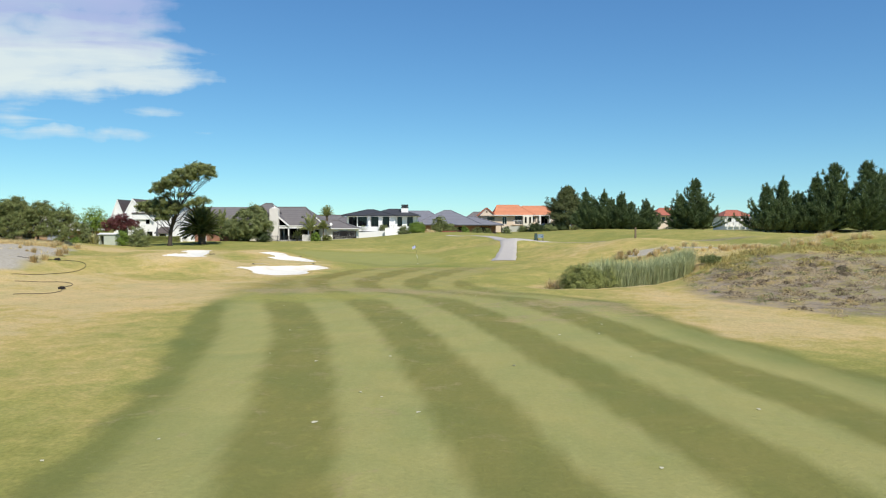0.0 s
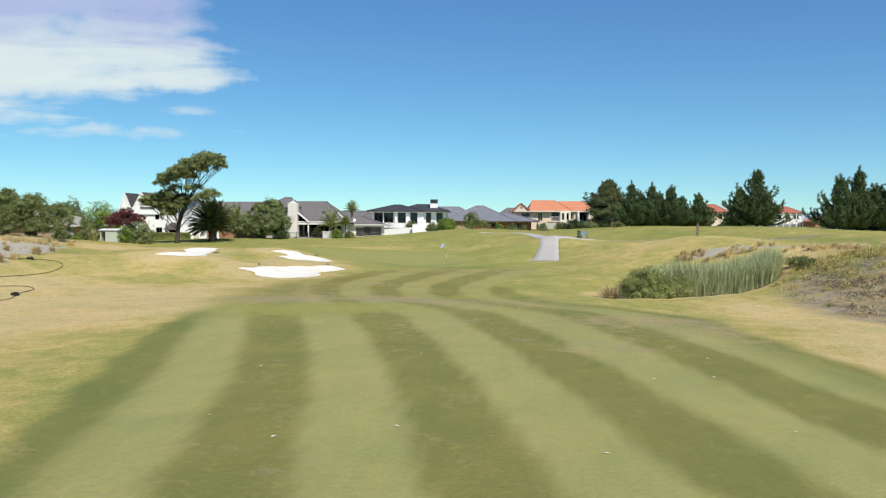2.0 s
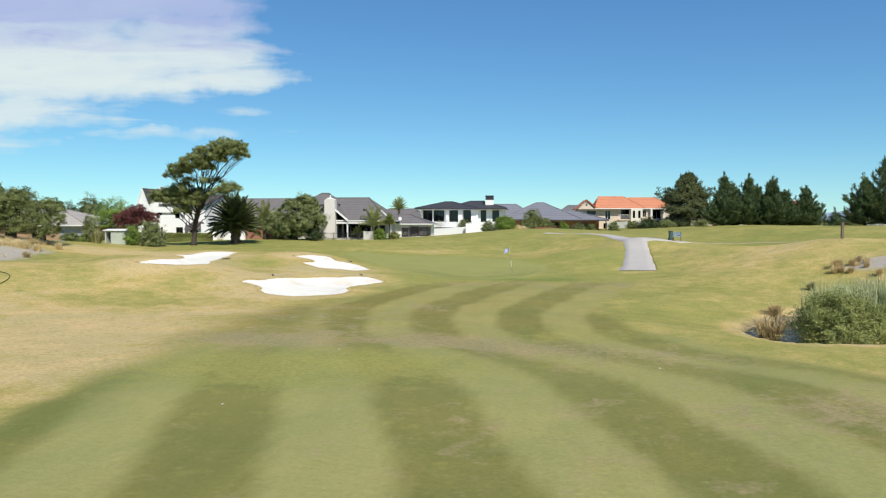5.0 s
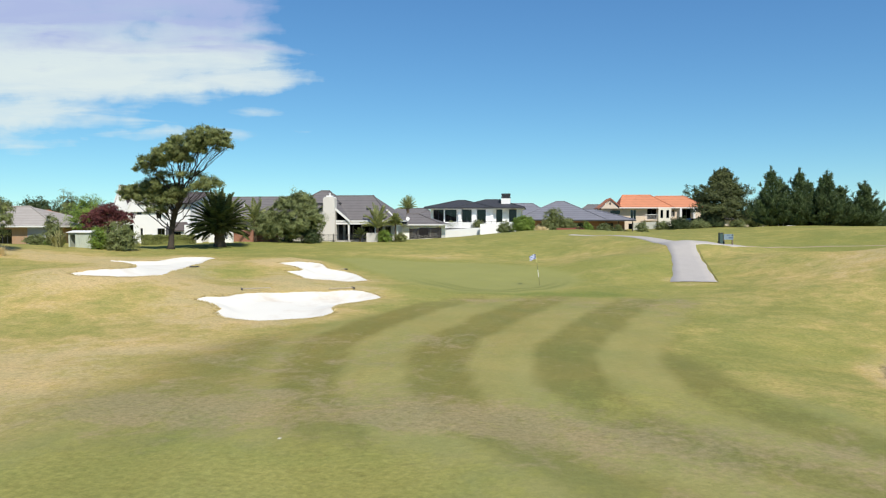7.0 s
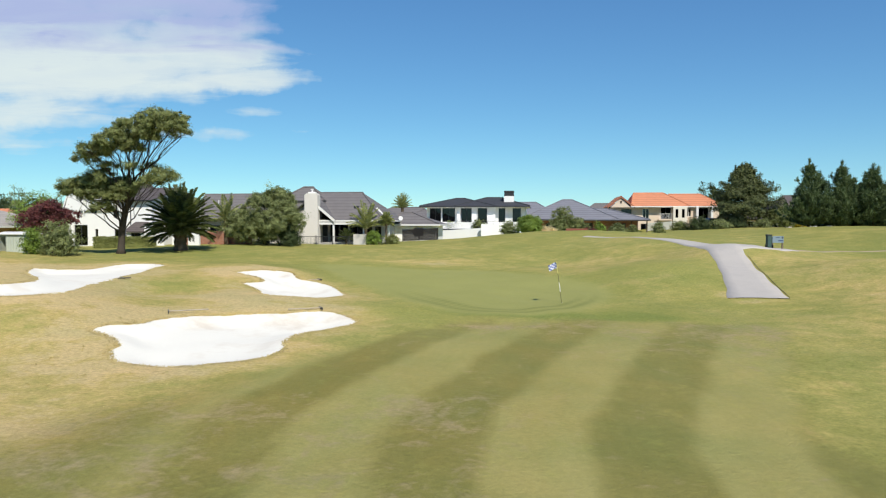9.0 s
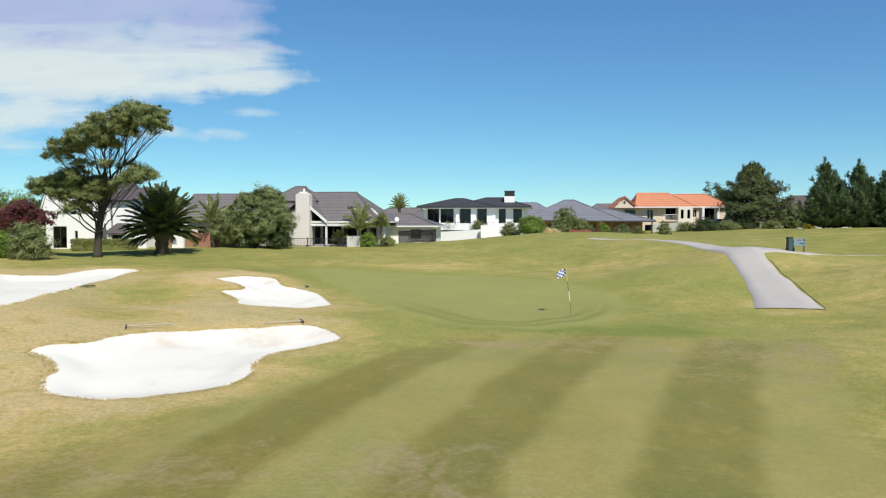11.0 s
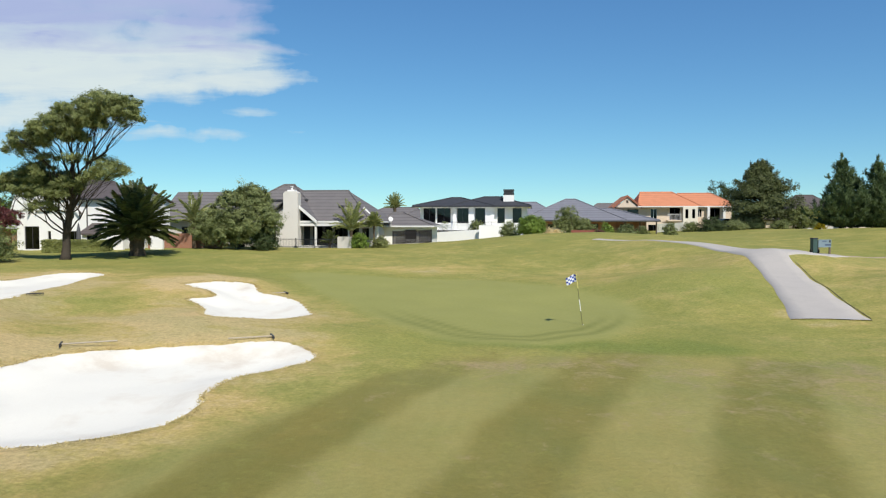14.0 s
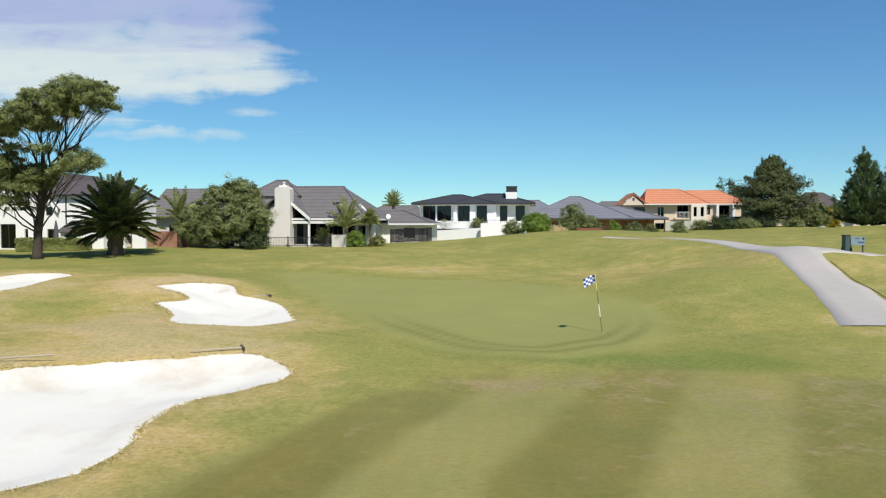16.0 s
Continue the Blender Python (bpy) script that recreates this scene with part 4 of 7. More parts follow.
# the tall leaning tree by the white house: a wind-swept crown that climbs to one side
UPPER = [(5.7, -2.5, 9.75, 1.3, 1.4, 0.95), (4.8, -3.0, 9.95, 1.3, 1.5, 0.85), (3.4, -3.4, 9.15, 1.45, 1.5, 0.9), (2.1, -3.9, 8.4, 1.43, 1.5, 0.85), (1.0, -4.4, 7.7, 1.2, 1.3, 0.65), (6.6, -2.5, 9.2, 0.7, 1.0, 0.66), (2.7, -3.2, 8.1, 1.3, 1.4, 0.45), (4.2, -2.8, 8.8, 1.1, 1.1, 0.4), (0.3, -4.4, 7.2, 0.9, 1.1, 0.5)]
LOWER = [(5.3, -2.8, 5.9, 1.3, 1.25, 0.52), (3.9, -2.5, 5.5, 1.0, 1.0, 0.45), (2.4, 0.5, 6.86, 0.7, 1.0, 0.35), (-1.3, -2.5, 5.1, 1.3, 1.3, 0.8), (0.5, -3.0, 6.0, 1.0, 1.0, 0.55), (0.5, -1.8, 4.75, 1.5, 1.5, 0.95), (0.9, -0.8, 5.2, 1.2, 1.2, 0.85), (-2.3, -2.7, 5.3, 0.8, 1.0, 0.65), (-0.1, -2.0, 3.65, 1.0, 1.0, 0.35), (-2.0, -2.4, 4.85, 1.1, 1.2, 0.65), (-0.3, -2.4, 5.5, 1.2, 1.2, 0.7), (1.6, -1.6, 5.3, 1.0, 1.0, 0.6), (1.2, -3.2, 6.7, 0.8, 0.9, 0.25), (2.9, -2.8, 6.7, 0.7, 0.8, 0.22)]


def bow(shape, rng, a, b, r0, r1, lift=0.0, parts=8, sides=6):
    """A limb that leaves a steeply and bows over towards b."""
    a, b = np.array(a, float), np.array(b, float)
    c = a + (b - a) * [0.42, 0.42, 0.5 + lift] + rng.normal(size=3) * np.linalg.norm(b - a) * 0.05
    t = np.linspace(0, 1, parts)[:, None]
    pts = a * (1 - t) ** 2 + c * 2 * t * (1 - t) + b * t ** 2
    pts[1:-1] += rng.normal(size=(parts - 2, 3)) * np.linalg.norm(b - a) * 0.012
    shape.tube(pts, np.linspace(r0, r1, parts), sides, cap=False)
    return pts


def fan_tree(x, y, upper, lower, trunk, material, label, seed):
    """A wind-swept tree: a short forked trunk, a fan of fine climbing limbs and flat feathery layers of foliage."""
    rng = np.random.default_rng(seed)
    e = thing("leaning_tree", pose(x, y, gz(x, y) - 0.05), label, "tree")
    wood = Shape()
    wood.tube([p[:3] for p in trunk], [p[3] for p in trunk], 10)
    for k, (bx, by, bz, rx, ry, rz) in enumerate(upper + lower):
        high = k < len(upper)
        q = trunk[-1 - k % 3] if high else trunk[3 + k % 3]
        end = np.array([bx, by, bz - rz * 0.5])
        main = bow(wood, rng, q[:3], end, 0.095 if high else 0.06, 0.022, 0.1 if high else -0.12, 9)
        for m in (3, 4, 5, 6, 7):
            for _ in range(2 if high else 1):
                a = rng.uniform(0, math.tau)
                tip = np.array([bx + math.cos(a) * rx * 0.9, by + math.sin(a) * ry * 0.9, bz - rz * rng.uniform(0.0, 0.5)])
                twig = bow(wood, rng, main[m], tip, 0.034 - 0.003 * m, 0.009, 0.12, 6, 4)
                for j in (2, 3, 4):
                    d = rng.normal(size=3) * [0.4, 0.4, 0.2] + [0, 0, 0.5]
                    bow(wood, rng, twig[j], twig[j] + d * rng.uniform(0.5, 1.1), 0.012, 0.005, 0.0, 4, 3)
    for k in range(16):
        q = trunk[4 + k % 4]
        a = rng.uniform(0, math.tau)
        bow(wood, rng, q[:3], np.array(q[:3]) + [math.cos(a) * 1.8 + 0.6, math.sin(a) * 1.2 - 0.8, rng.uniform(0.4, 2.2)], 0.03, 0.006, 0.05, 6, 4)
    part("trunk", wood, BARK, e, "grey-brown forked trunk and fine climbing limbs", smooth=True)
    knobs = lumpy(rng, upper + lower, 0.4)
    crown = np.concatenate([crown_leaves(rng, knobs, 0.2, 62, 0.17, 0.055, density=9.5, hollow=0.4, up=0.5, gap=0.8), crown_leaves(rng, upper + lower, 0.32, 60, 0.17, 0.06, density=5.0, hollow=0.3, gap=0.2)])
    part("crown", quads_mesh("crown", crown), material, e)


fan_tree(-36.5, 94.0, UPPER, LOWER,
         [(0.1, 0, -0.1, 0.44), (0.14, 0, 0.35, 0.30), (0.2, 0, 0.9, 0.26), (0.25, -0.05, 1.7, 0.25), (0.45, -0.15, 2.5, 0.24), (0.75, -0.35, 3.2, 0.21), (1.1, -0.6, 3.9, 0.18), (1.5, -0.95, 4.7, 0.13)],
         LEAF_WIND, "tall wind-swept evergreen tree leaning over a mown lawn", 3)

# the broad round bush in front of the grey-roofed house
broad_tree("round_bush", -29.4, 106.4, [(0.3, 0, 2.7, 2.9, 2.8, 2.6), (-1.9, -0.3, 1.7, 2.0, 2.2, 1.7), (2.2, -0.2, 2.2, 1.7, 2.0, 1.7), (-0.6, -1.6, 1.5, 2.4, 1.6, 1.4), (0.9, 0.3, 4.2, 1.9, 1.9, 1.2)],
           [(0, 0, -0.1, 0.25), (0, 0, 0.8, 0.2), (0, 0, 2.0, 0.12)], LEAF_BUSH, "large rounded grey-green bush on the lawn edge", "bush", 5, 0.42, 66, (0.17, 0.08), 11.0, 5, 0.6, knobs=0.36)
shrub("garden_shrub", -26.9, 106.0, 2.2, 2.0, 2.0, LEAF_DARK, "dark green rounded shrub beside a larger bush", 68, 0.25, 26, group="garden shrubs")

# olive-green trees over the sandy waste
for k, (x, y, top) in enumerate([(-49.4, 81.0, 7.7), (-46.2, 80.5, 7.1), (-43.1, 80.0, 6.2), (-52.6, 79.0, 7.6), (-56.5, 80, 7.6), (-47.8, 78.6, 5.9), (-51.0, 83.5, 7.4)]):
    s = (top - gz(x, y)) / 4.9
    broad_tree("coastal_tree", x, y, [(0.2 * s, 0, 3.6 * s, 1.7 * s, 1.6 * s, 1.3 * s), (-1.2 * s, 0.3, 3.0 * s, 1.3 * s, 1.3 * s, 1.1 * s), (1.3 * s, -0.2, 2.8 * s, 1.3 * s, 1.3 * s, 1.1 * s), (0, -0.8, 2.0 * s, 1.4 * s, 1.1 * s, 0.9 * s), (-1.3 * s, -0.6, 1.7 * s, 1.1 * s, 1.0 * s, 0.8 * s), (1.4 * s, -0.5, 1.6 * s, 1.1 * s, 1.0 * s, 0.8 * s), (0.4, 0.4, 4.3 * s, 1.0 * s, 1.0 * s, 0.7 * s), (0.9 * s, -0.9, 1.1 * s, 1.0 * s, 0.8, 0.5 * s)],
               [(0, 0, -0.1, 0.15), (0.05, 0, 0.6, 0.12), (-0.1, 0, 1.2, 0.11), (0.1, 0, 2.0, 0.09)], LEAF_OLIVE, "low rounded olive-green tree above dry tussocks", seed=20 + k, clump=0.4, per=46, leaf=(0.17, 0.08), density=10, twigs=5, knobs=0.4, group="coastal trees")
broad_tree("burgundy_tree", -43.5, 95.4, [(0, 0, 2.85, 1.7, 1.7, 1.05), (-1.2, 0, 2.5, 1.2, 1.3, 0.95), (1.2, 0.2, 2.6, 1.15, 1.3, 0.95), (0.3, -0.6, 3.5, 1.1, 1.1, 0.62)], [(0, 0, -0.1, 0.16), (0, 0, 0.9, 0.13), (0, 0, 1.8, 0.1)],
           LEAF_RED, "burgundy-leaved tree beside a white house", seed=31, density=11, knobs=0.35)
for k, (x, y, s) in enumerate([(-51.8, 104.8, 1.1), (-56.6, 116, 0.85), (-62.5, 116, 0.75)]):
    broad_tree("garden_tree", x, y, [(0, 0, 3.4 * s, 1.6 * s, 1.6 * s, 1.5 * s), (-0.9 * s, 0, 2.4 * s, 1.3 * s, 1.3 * s, 1.2 * s), (1.0 * s, 0, 2.5 * s, 1.3 * s, 1.3 * s, 1.2 * s)], [(0, 0, -0.1, 0.12), (0, 0, 1.0, 0.1), (0, 0, 2.0, 0.08)],
               LEAF_FRESH, "bright green garden tree behind a shed", seed=40 + k, density=9, group="garden trees")
broad_tree("slender_tree", -60.6, 113.5, [(0, 0, 4.6, 0.8, 0.8, 1.5), (0.3, 0, 3.0, 1.0, 1.0, 1.3), (-0.5, 0, 2.2, 0.9, 0.9, 1.0)], [(0, 0, -0.1, 0.1), (0, 0, 2, 0.08), (0, 0, 4.5, 0.03)], LEAF_BUSH, "slender sparse garden tree", seed=47, density=9)
for k, (x, y, w, h) in enumerate([(-86, 142, 9, 6.6), (-78, 141, 9, 6.4), (-94, 142, 9, 6.6), (-102, 135, 10, 6.2), (-97, 136, 10, 6.2)]):
    shrub("boundary_tree", x, y, w, w * 0.8, h, LEAF_DARK, "dark evergreen tree beyond the gardens", 50 + k, 0.6, 26, (0.4, 0.2), 4.0, "tree", "boundary trees")
shrub("garden_shrub", -39.0, 90.3, 2.9, 2.7, 2.7, LEAF_BUSH, "rounded grey-green shrub at the edge of the lawn", 61, 0.3, 28, group="garden shrubs")
shrub("garden_shrub", -40.7, 89.8, 1.6, 1.5, 2.1, LEAF_FRESH, "upright bright green shrub beside a shed", 62, 0.25, 26, group="garden shrubs")
shrub("garden_shrub", -46.2, 91.4, 1.6, 1.5, 2.9, LEAF_BUSH, "upright grey-green shrub by a brick house", 63, 0.25, 26, group="garden shrubs")
shrub("garden_shrub", -52.5, 97.5, 2.6, 1.6, 1.2, LEAF_BUSH, "low flowering shrub in a garden bed", 64, 0.2, 26, group="garden shrubs")
shrub("garden_shrub", -50.2, 97.0, 1.8, 1.4, 1.0, LEAF_FRESH, "low green shrub in a garden bed", 65, 0.2, 26, group="garden shrubs")
shrub("garden_shrub", -34.6, 112.2, 4.2, 2.5, 4.0, LEAF_OLIVE, "olive-green shrub over a brick garden wall", 66, 0.3, 26, group="garden shrubs")
shrub("garden_shrub", -31.6, 112.0, 2.6, 2.4, 3.2, LEAF_DARK, "dark green shrub against a brick garden wall", 67, 0.3, 26, group="garden shrubs")

# clipped hedge below the white house
def hedge(x0, x1, y, d, h, material, label, seed):
    rng = np.random.default_rng(seed)
    cx = (x0 + x1) / 2
    e = thing("hedge", pose(cx, y, gz(cx, y) - 0.05), label, "hedge", "clipped hedges")
    n = int((x1 - x0) * d * h * 1600)
    p = rng.uniform(-1, 1, (n, 3))
    axis = rng.integers(0, 3, n)
    p[np.arange(n), axis] = np.sign(p[np.arange(n), axis]) * rng.uniform(0.86, 1.0, n)
    p = p * [(x1 - x0) / 2, d / 2, h / 2] + [0, 0, h / 2]
    p += 0.05 * np.sin(p[:, [1, 2, 0]] * 5)
    core = Shape().box(-(x1 - x0) / 2 * 0.9, -d / 2 * 0.8, 0, (x1 - x0) / 2 * 0.9, d / 2 * 0.8, h * 0.88)
    part("core", core, material, e)
    part("foliage", quads_mesh("foliage", leaves(rng, p, 0.12, 0.07)), material, e)


hedge(-43.5, -38.0, 101.6, 1.0, 1.0, LEAF_PALE, "low clipped hedge along a white house wall", 70)
shrub("garden_shrub", -20.3, 112.6, 1.7, 1.2, 1.5, LEAF_FRESH, "bright green leafy shrub beside a pool fence", 75, 0.22, 24, group="garden shrubs")
shrub("garden_shrub", -18.6, 113.2, 1.6, 1.2, 1.1, LEAF_PALE, "pale green strappy shrub beside a pool fence", 76, 0.22, 24, group="garden shrubs")
shrub("clipped_shrub", -4.8, 126.6, 3.1, 2.8, 2.4, LEAF_FRESH, "rounded clipped green shrub on the crest", 71, 0.22, 60, (0.12, 0.07), 12.0, squareness=1.0, lobes=12)
shrub("garden_shrub", -7.2, 128.6, 2.3, 1.8, 2.1, LEAF_BUSH, "grey-green shrub by a white wall", 72, 0.22, 26, group="garden shrubs")
shrub("garden_shrub", -11.4, 135.5, 2.2, 1.2, 1.5, LEAF_OLIVE, "olive-green shrub on a white terrace", 73, 0.22, 24, group="garden shrubs", z=3.1)
shrub("garden_shrub", -15.4, 136.0, 1.4, 1.0, 1.2, LEAF_BUSH, "small shrub on a white terrace", 74, 0.22, 24, group="garden shrubs", z=3.1)
for k, (x, y, w, h, mat, what) in enumerate([(-0.6, 133, 4.2, 4.0, LEAF_OLIVE, "olive-green shrub"), (-2.6, 129.5, 3.4, 1.2, STRAW, "pale tussocky shrub"), (1.2, 134, 3.6, 2.6, LEAF_OLIVE, "grey-green shrub"), (4.2, 136, 1.6, 2.2, LEAF_FRESH, "narrow green shrub"),
                                             (6.6, 137, 2.2, 1.9, LEAF_BUSH, "grey-green shrub"), (8.6, 138, 1.6, 1.5, LEAF_OLIVE, "olive-green shrub"), (2.9, 133, 2.0, 1.2, LEAF_RED, "reddish shrub"), (12.6, 142, 1.8, 1.7, LEAF_BUSH, "grey-green shrub"),
                                             (19.5, 148, 4.0, 2.0, LEAF_DARK, "dark green shrub"), (22.0, 147, 3.0, 1.5, LEAF_BUSH, "silvery shrub"), (17.0, 150, 2.6, 1.5, LEAF_OLIVE, "olive-green shrub"), (24.6, 149, 3.0, 1.7, LEAF_DARK, "dark green shrub"),
                                             (31.4, 151, 4.2, 3.6, LEAF_OLIVE, "tall olive-green shrub"), (34.6, 153, 3.0, 3.2, LEAF_YELLOW, "yellow flowering shrub"), (28.0, 148, 2.6, 1.3, LEAF_BUSH, "silvery shrub"), (46.4, 140, 4.0, 3.2, LEAF_DARK, "dark green shrub"), (49.6, 141, 4.0, 2.8, LEAF_OLIVE, "olive-green shrub")]):
    shrub("garden_shrub", x, y, w, w * 0.8, h, mat, what + " in the garden border beyond the crest", 80 + k, 0.28, 26, (0.18, 0.09), 9.0, group="border shrubs")

# broad dark conifer and pines
tiered_conifer(26.7, 152.5, 9.15, 5.9, "broad dark conifer with tiered branches beside a garden border", 15)
shrub("boundary_tree", 27.3, 174, 6, 5, 8.6, LEAF_DARK, "dark evergreen tree behind an orange-roofed house", 58, 0.6, 26, (0.4, 0.2), 4.0, "tree", "boundary trees")
PINES = [pine_meshes(7.6, 2.7, 4), pine_meshes(7.0, 3.0, 12), pine_meshes(7.8, 3.7, 23), pine_meshes(6.2, 2.8, 31)]
for k, (x, y, top, kind) in enumerate([(24.1, 120.2, 10.9, 0), (26.0, 122.5, 9.6, 1), (27.2, 120, 10.7, 0), (29.0, 122.5, 9.4, 3), (30.0, 119.5, 10.3, 1), (32.0, 121, 8.7, 3), (34.3, 120, 9.2, 1), (35.6, 122.5, 8.0, 3), (31.0, 124.0, 9.2, 0),
                                       (37.7, 106, 11.2, 2), (36.0, 107.6, 9.4, 1), (39.4, 107.5, 8.8, 3),
                                       (46.0, 101, 10.6, 1), (48.6, 101.5, 11.6, 0), (51.0, 102, 9.6, 1), (53.2, 101, 12.0, 0), (56.2, 102, 13.4, 2), (60.2, 101, 13.6, 2), (63.5, 103, 12.5, 1), (58.0, 104.5, 11.6, 0), (67, 101, 12.5, 2), (72, 103, 13, 2), (50.0, 104.5, 9.8, 0)]):
    base = (7.6, 7.0, 7.8, 6.2)[kind]
    s = (top - (0.2 if kind == 2 and x < 40 else 0.6) - gz(x, y)) / base
    pine(PINES[kind], x, y, k * 67, (max(1.05, min(1.18 * s, 1.4)), s), "dark green young pine with upturned branch tips" if kind != 2 else "broad dark green pine with upturned branch tips")


# palms
def frond(rng, quads, ribs, base, a, reach, lift, droop, leaf=0.75, n=26, wide=0.055):
    """One feather frond: an arching rib with two rows of leaflets."""
    t = np.linspace(0, 1, 9)
    th = lift - droop * t ** 1.4
    ds = reach / 8
    out = np.concatenate([[0], np.cumsum(np.cos(th[:-1]) * ds)])
    zz = np.concatenate([[0], np.cumsum(np.sin(th[:-1]) * ds)])
    pts = np.stack([base[0] + np.cos(a) * out, base[1] + np.sin(a) * out, base[2] + zz], axis=1)
    ribs.tube(pts, np.linspace(0.035, 0.008, 9), 4, cap=False)
    u = np.linspace(0.14, 0.99, n)
    p = np.stack([np.interp(u, t, pts[:, k]) for k in range(3)], axis=1)
    g = unit(np.gradient(p, axis=0))
    side = unit(np.cross(g, [0, 0, 1.0]))
    for s in (-1, 1):
        d = unit(side * s * 0.8 + g * 0.75 + [0, 0, -0.12] + rng.normal(size=(n, 3)) * 0.08)
        ln = (leaf * np.sin(0.35 + u * 2.4))[:, None]
        w = np.cross(d, side * s + [0, 0, 0.6])
        w = unit(w) * wide
        quads.append(np.stack([p - w * 0.4, p + d * ln * 0.5 + w - [0, 0, 0.02], p + d * ln - np.array([0, 0, 0.12]) * ln, p + d * ln * 0.5 - w], axis=1))


def palm(name, x, y, trunk_h, trunk_r, reach, fronds, label, seed, leaf=0.75, z=None, n=26, crown=1.0, tint=None, steep=1.2):
    rng = np.random.default_rng(seed)
    e = thing(name, pose(x, y, gz(x, y) - 0.05 if z is None else z), label, "palm", "palms")
    tr = Shape()
    zs = np.linspace(0, trunk_h, max(6, int(trunk_h / 0.12)))
    tr.tube([(0.02 * math.sin(k), 0, v) for k, v in enumerate(zs)], [trunk_r * rng.uniform(0.92, 1.1) * (1.1 if v < 0.3 else 1.0 + 0.08 * (v / trunk_h) ** 3) for k, v in enumerate(zs)], 11)
    part("trunk", tr, PALM_BARK, e, "stubby brown trunk of old frond bases", smooth=False)
    quads, ribs = [], Shape()
    for k in range(fronds):
        f = (k + 0.5) / fronds
        a = k * 2.39996 + rng.uniform(-0.2, 0.2)
        frond(rng, quads, ribs, (0, 0, trunk_h - 0.15 + 0.25 * (1 - f)), a, reach * (1.06 - 0.24 * f) * rng.uniform(0.9, 1.08), 1.5 - steep * f ** 1.15 + rng.uniform(-0.09, 0.09), (0.25 + 0.8 * math.sin(f * 2.2)) * crown * rng.uniform(0.8, 1.2), leaf, n)
    crown_e = part("crown", quads_mesh("crown", np.concatenate(quads)), tint or LEAF_PALM, e)
    part("frond_ribs", ribs, tint or LEAF_PALM, crown_e)
    return e


palm("date_palm", -33.4, 97.8, 1.65, 0.52, 3.55, 130, "broad date palm with dark arching fronds on the lawn", 5, 0.62, n=40, crown=0.95, steep=1.45)
palm("garden_palm", -33.6, 107.0, 2.4, 0.16, 2.3, 22, "small yellow-green feathery palm beside a date palm", 10, 0.5, n=18, tint=LEAF_PALE)
palm("garden_palm", -21.3, 113.0, 1.8, 0.16, 2.5, 24, "young feathery palm beside a verandah", 6, 0.5, n=18, tint=LEAF_PALE)
palm("garden_palm", -19.3, 113.6, 2.2, 0.1, 1.0, 30, "slim garden palm beside a grey-roofed house", 7, 0.45, n=14, tint=LEAF_PALE)
palm("garden_palm", -26.0, 158.0, 4.7, 0.24, 2.1, 34, "tall garden palm showing over a low roof", 8, 0.55, n=14, crown=0.7, tint=LEAF_PALE)
palm("garden_palm", -23.4, 113.2, 0.6, 0.12, 1.1, 18, "small feathery palm beside a verandah", 9, 0.4, n=14)


# blades: reeds, tussocks, flax
def blades(rng, roots, height, spread_m, width, curl=0.35):
    """Bent blades as two joined quads each."""
    n = len(roots)
    a = rng.uniform(0, math.tau, n)
    out = np.stack([np.cos(a), np.sin(a), np.zeros(n)], axis=1)
    h = height * rng.uniform(0.6, 1.15, (n, 1))
    o = spread_m * rng.uniform(0.1, 1.0, (n, 1))
    side = np.stack([-np.sin(a), np.cos(a), np.zeros(n)], axis=1) * width / 2
    mid = roots + out * o * 0.4 + [0, 0, 1.0] * h * 0.62
    tip = roots + out * o + [0, 0, 1.0] * h * (1 - curl * o / max(spread_m, 1e-6) * 0.6)
    low = np.stack([roots - side, roots + side, mid + side * 0.8, mid - side * 0.8], axis=1)
    top = np.stack([mid - side * 0.8, mid + side * 0.8, tip + side * 0.1, tip - side * 0.1], axis=1)
    return np.concatenate([low, top])


def tussock_mesh(seed, r, h, n=140):
    rng = np.random.default_rng(seed)
    a, d = rng.uniform(0, math.tau, n), r * 0.3 * np.sqrt(rng.random(n))
    roots = np.stack([np.cos(a) * d, np.sin(a) * d, np.full(n, -0.05)], axis=1)
    return quads_mesh("blades", blades(rng, roots, h, r * 1.25, 0.03, 0.9))


TUSSOCKS = [tussock_mesh(k, 0.55 + 0.1 * k, 0.7 + 0.08 * k) for k in range(3)]
RUSTY = [m.copy() for m in TUSSOCKS]


def tussock(x, y, s, k, material, meshes, label, group):
    if meshes[k].materials and meshes[k].materials[0] is not material:
        return None
    e = thing("tussock", pose(x, y, gz(x, y), 0, 0, (x * 37 + y * 11) % 360) @ Matrix.Diagonal((s, s, s, 1)), label, "tussock grass", group)
    part("tuft", meshes[k], material, e)
    return e


rt = random.Random(4)
waste = [(-33.6, 61.8, 1.3, 1), (-40.3, 75.3, 1.1, 0), (-40.3, 77.9, 1.0, 0), (-35.3, 60.9, 0.9, 1), (-37.8, 70.8, 0.85, 1), (-32.4, 57.4, 0.9, 0), (-32.4, 55.8, 1.2, 1), (-44.4, 75.4, 1.1, 0), (-41.9, 75.9, 1.1, 0),
         (-43.7, 73.0, 0.7, 0), (-38.9, 66.0, 0.6, 1), (-42.8, 78.0, 1.0, 1), (-46.0, 77.0, 1.1, 0)]
for k in range(30):
    y = rt.uniform(54, 77)
    waste.append((float(np.interp(y, (52, 60, 65, 71.5, 78), (-35, -39, -42.0, -46, -47.0))) - rt.uniform(0, 14), y, rt.uniform(0.55, 1.05), int(rt.random() < 0.28)))
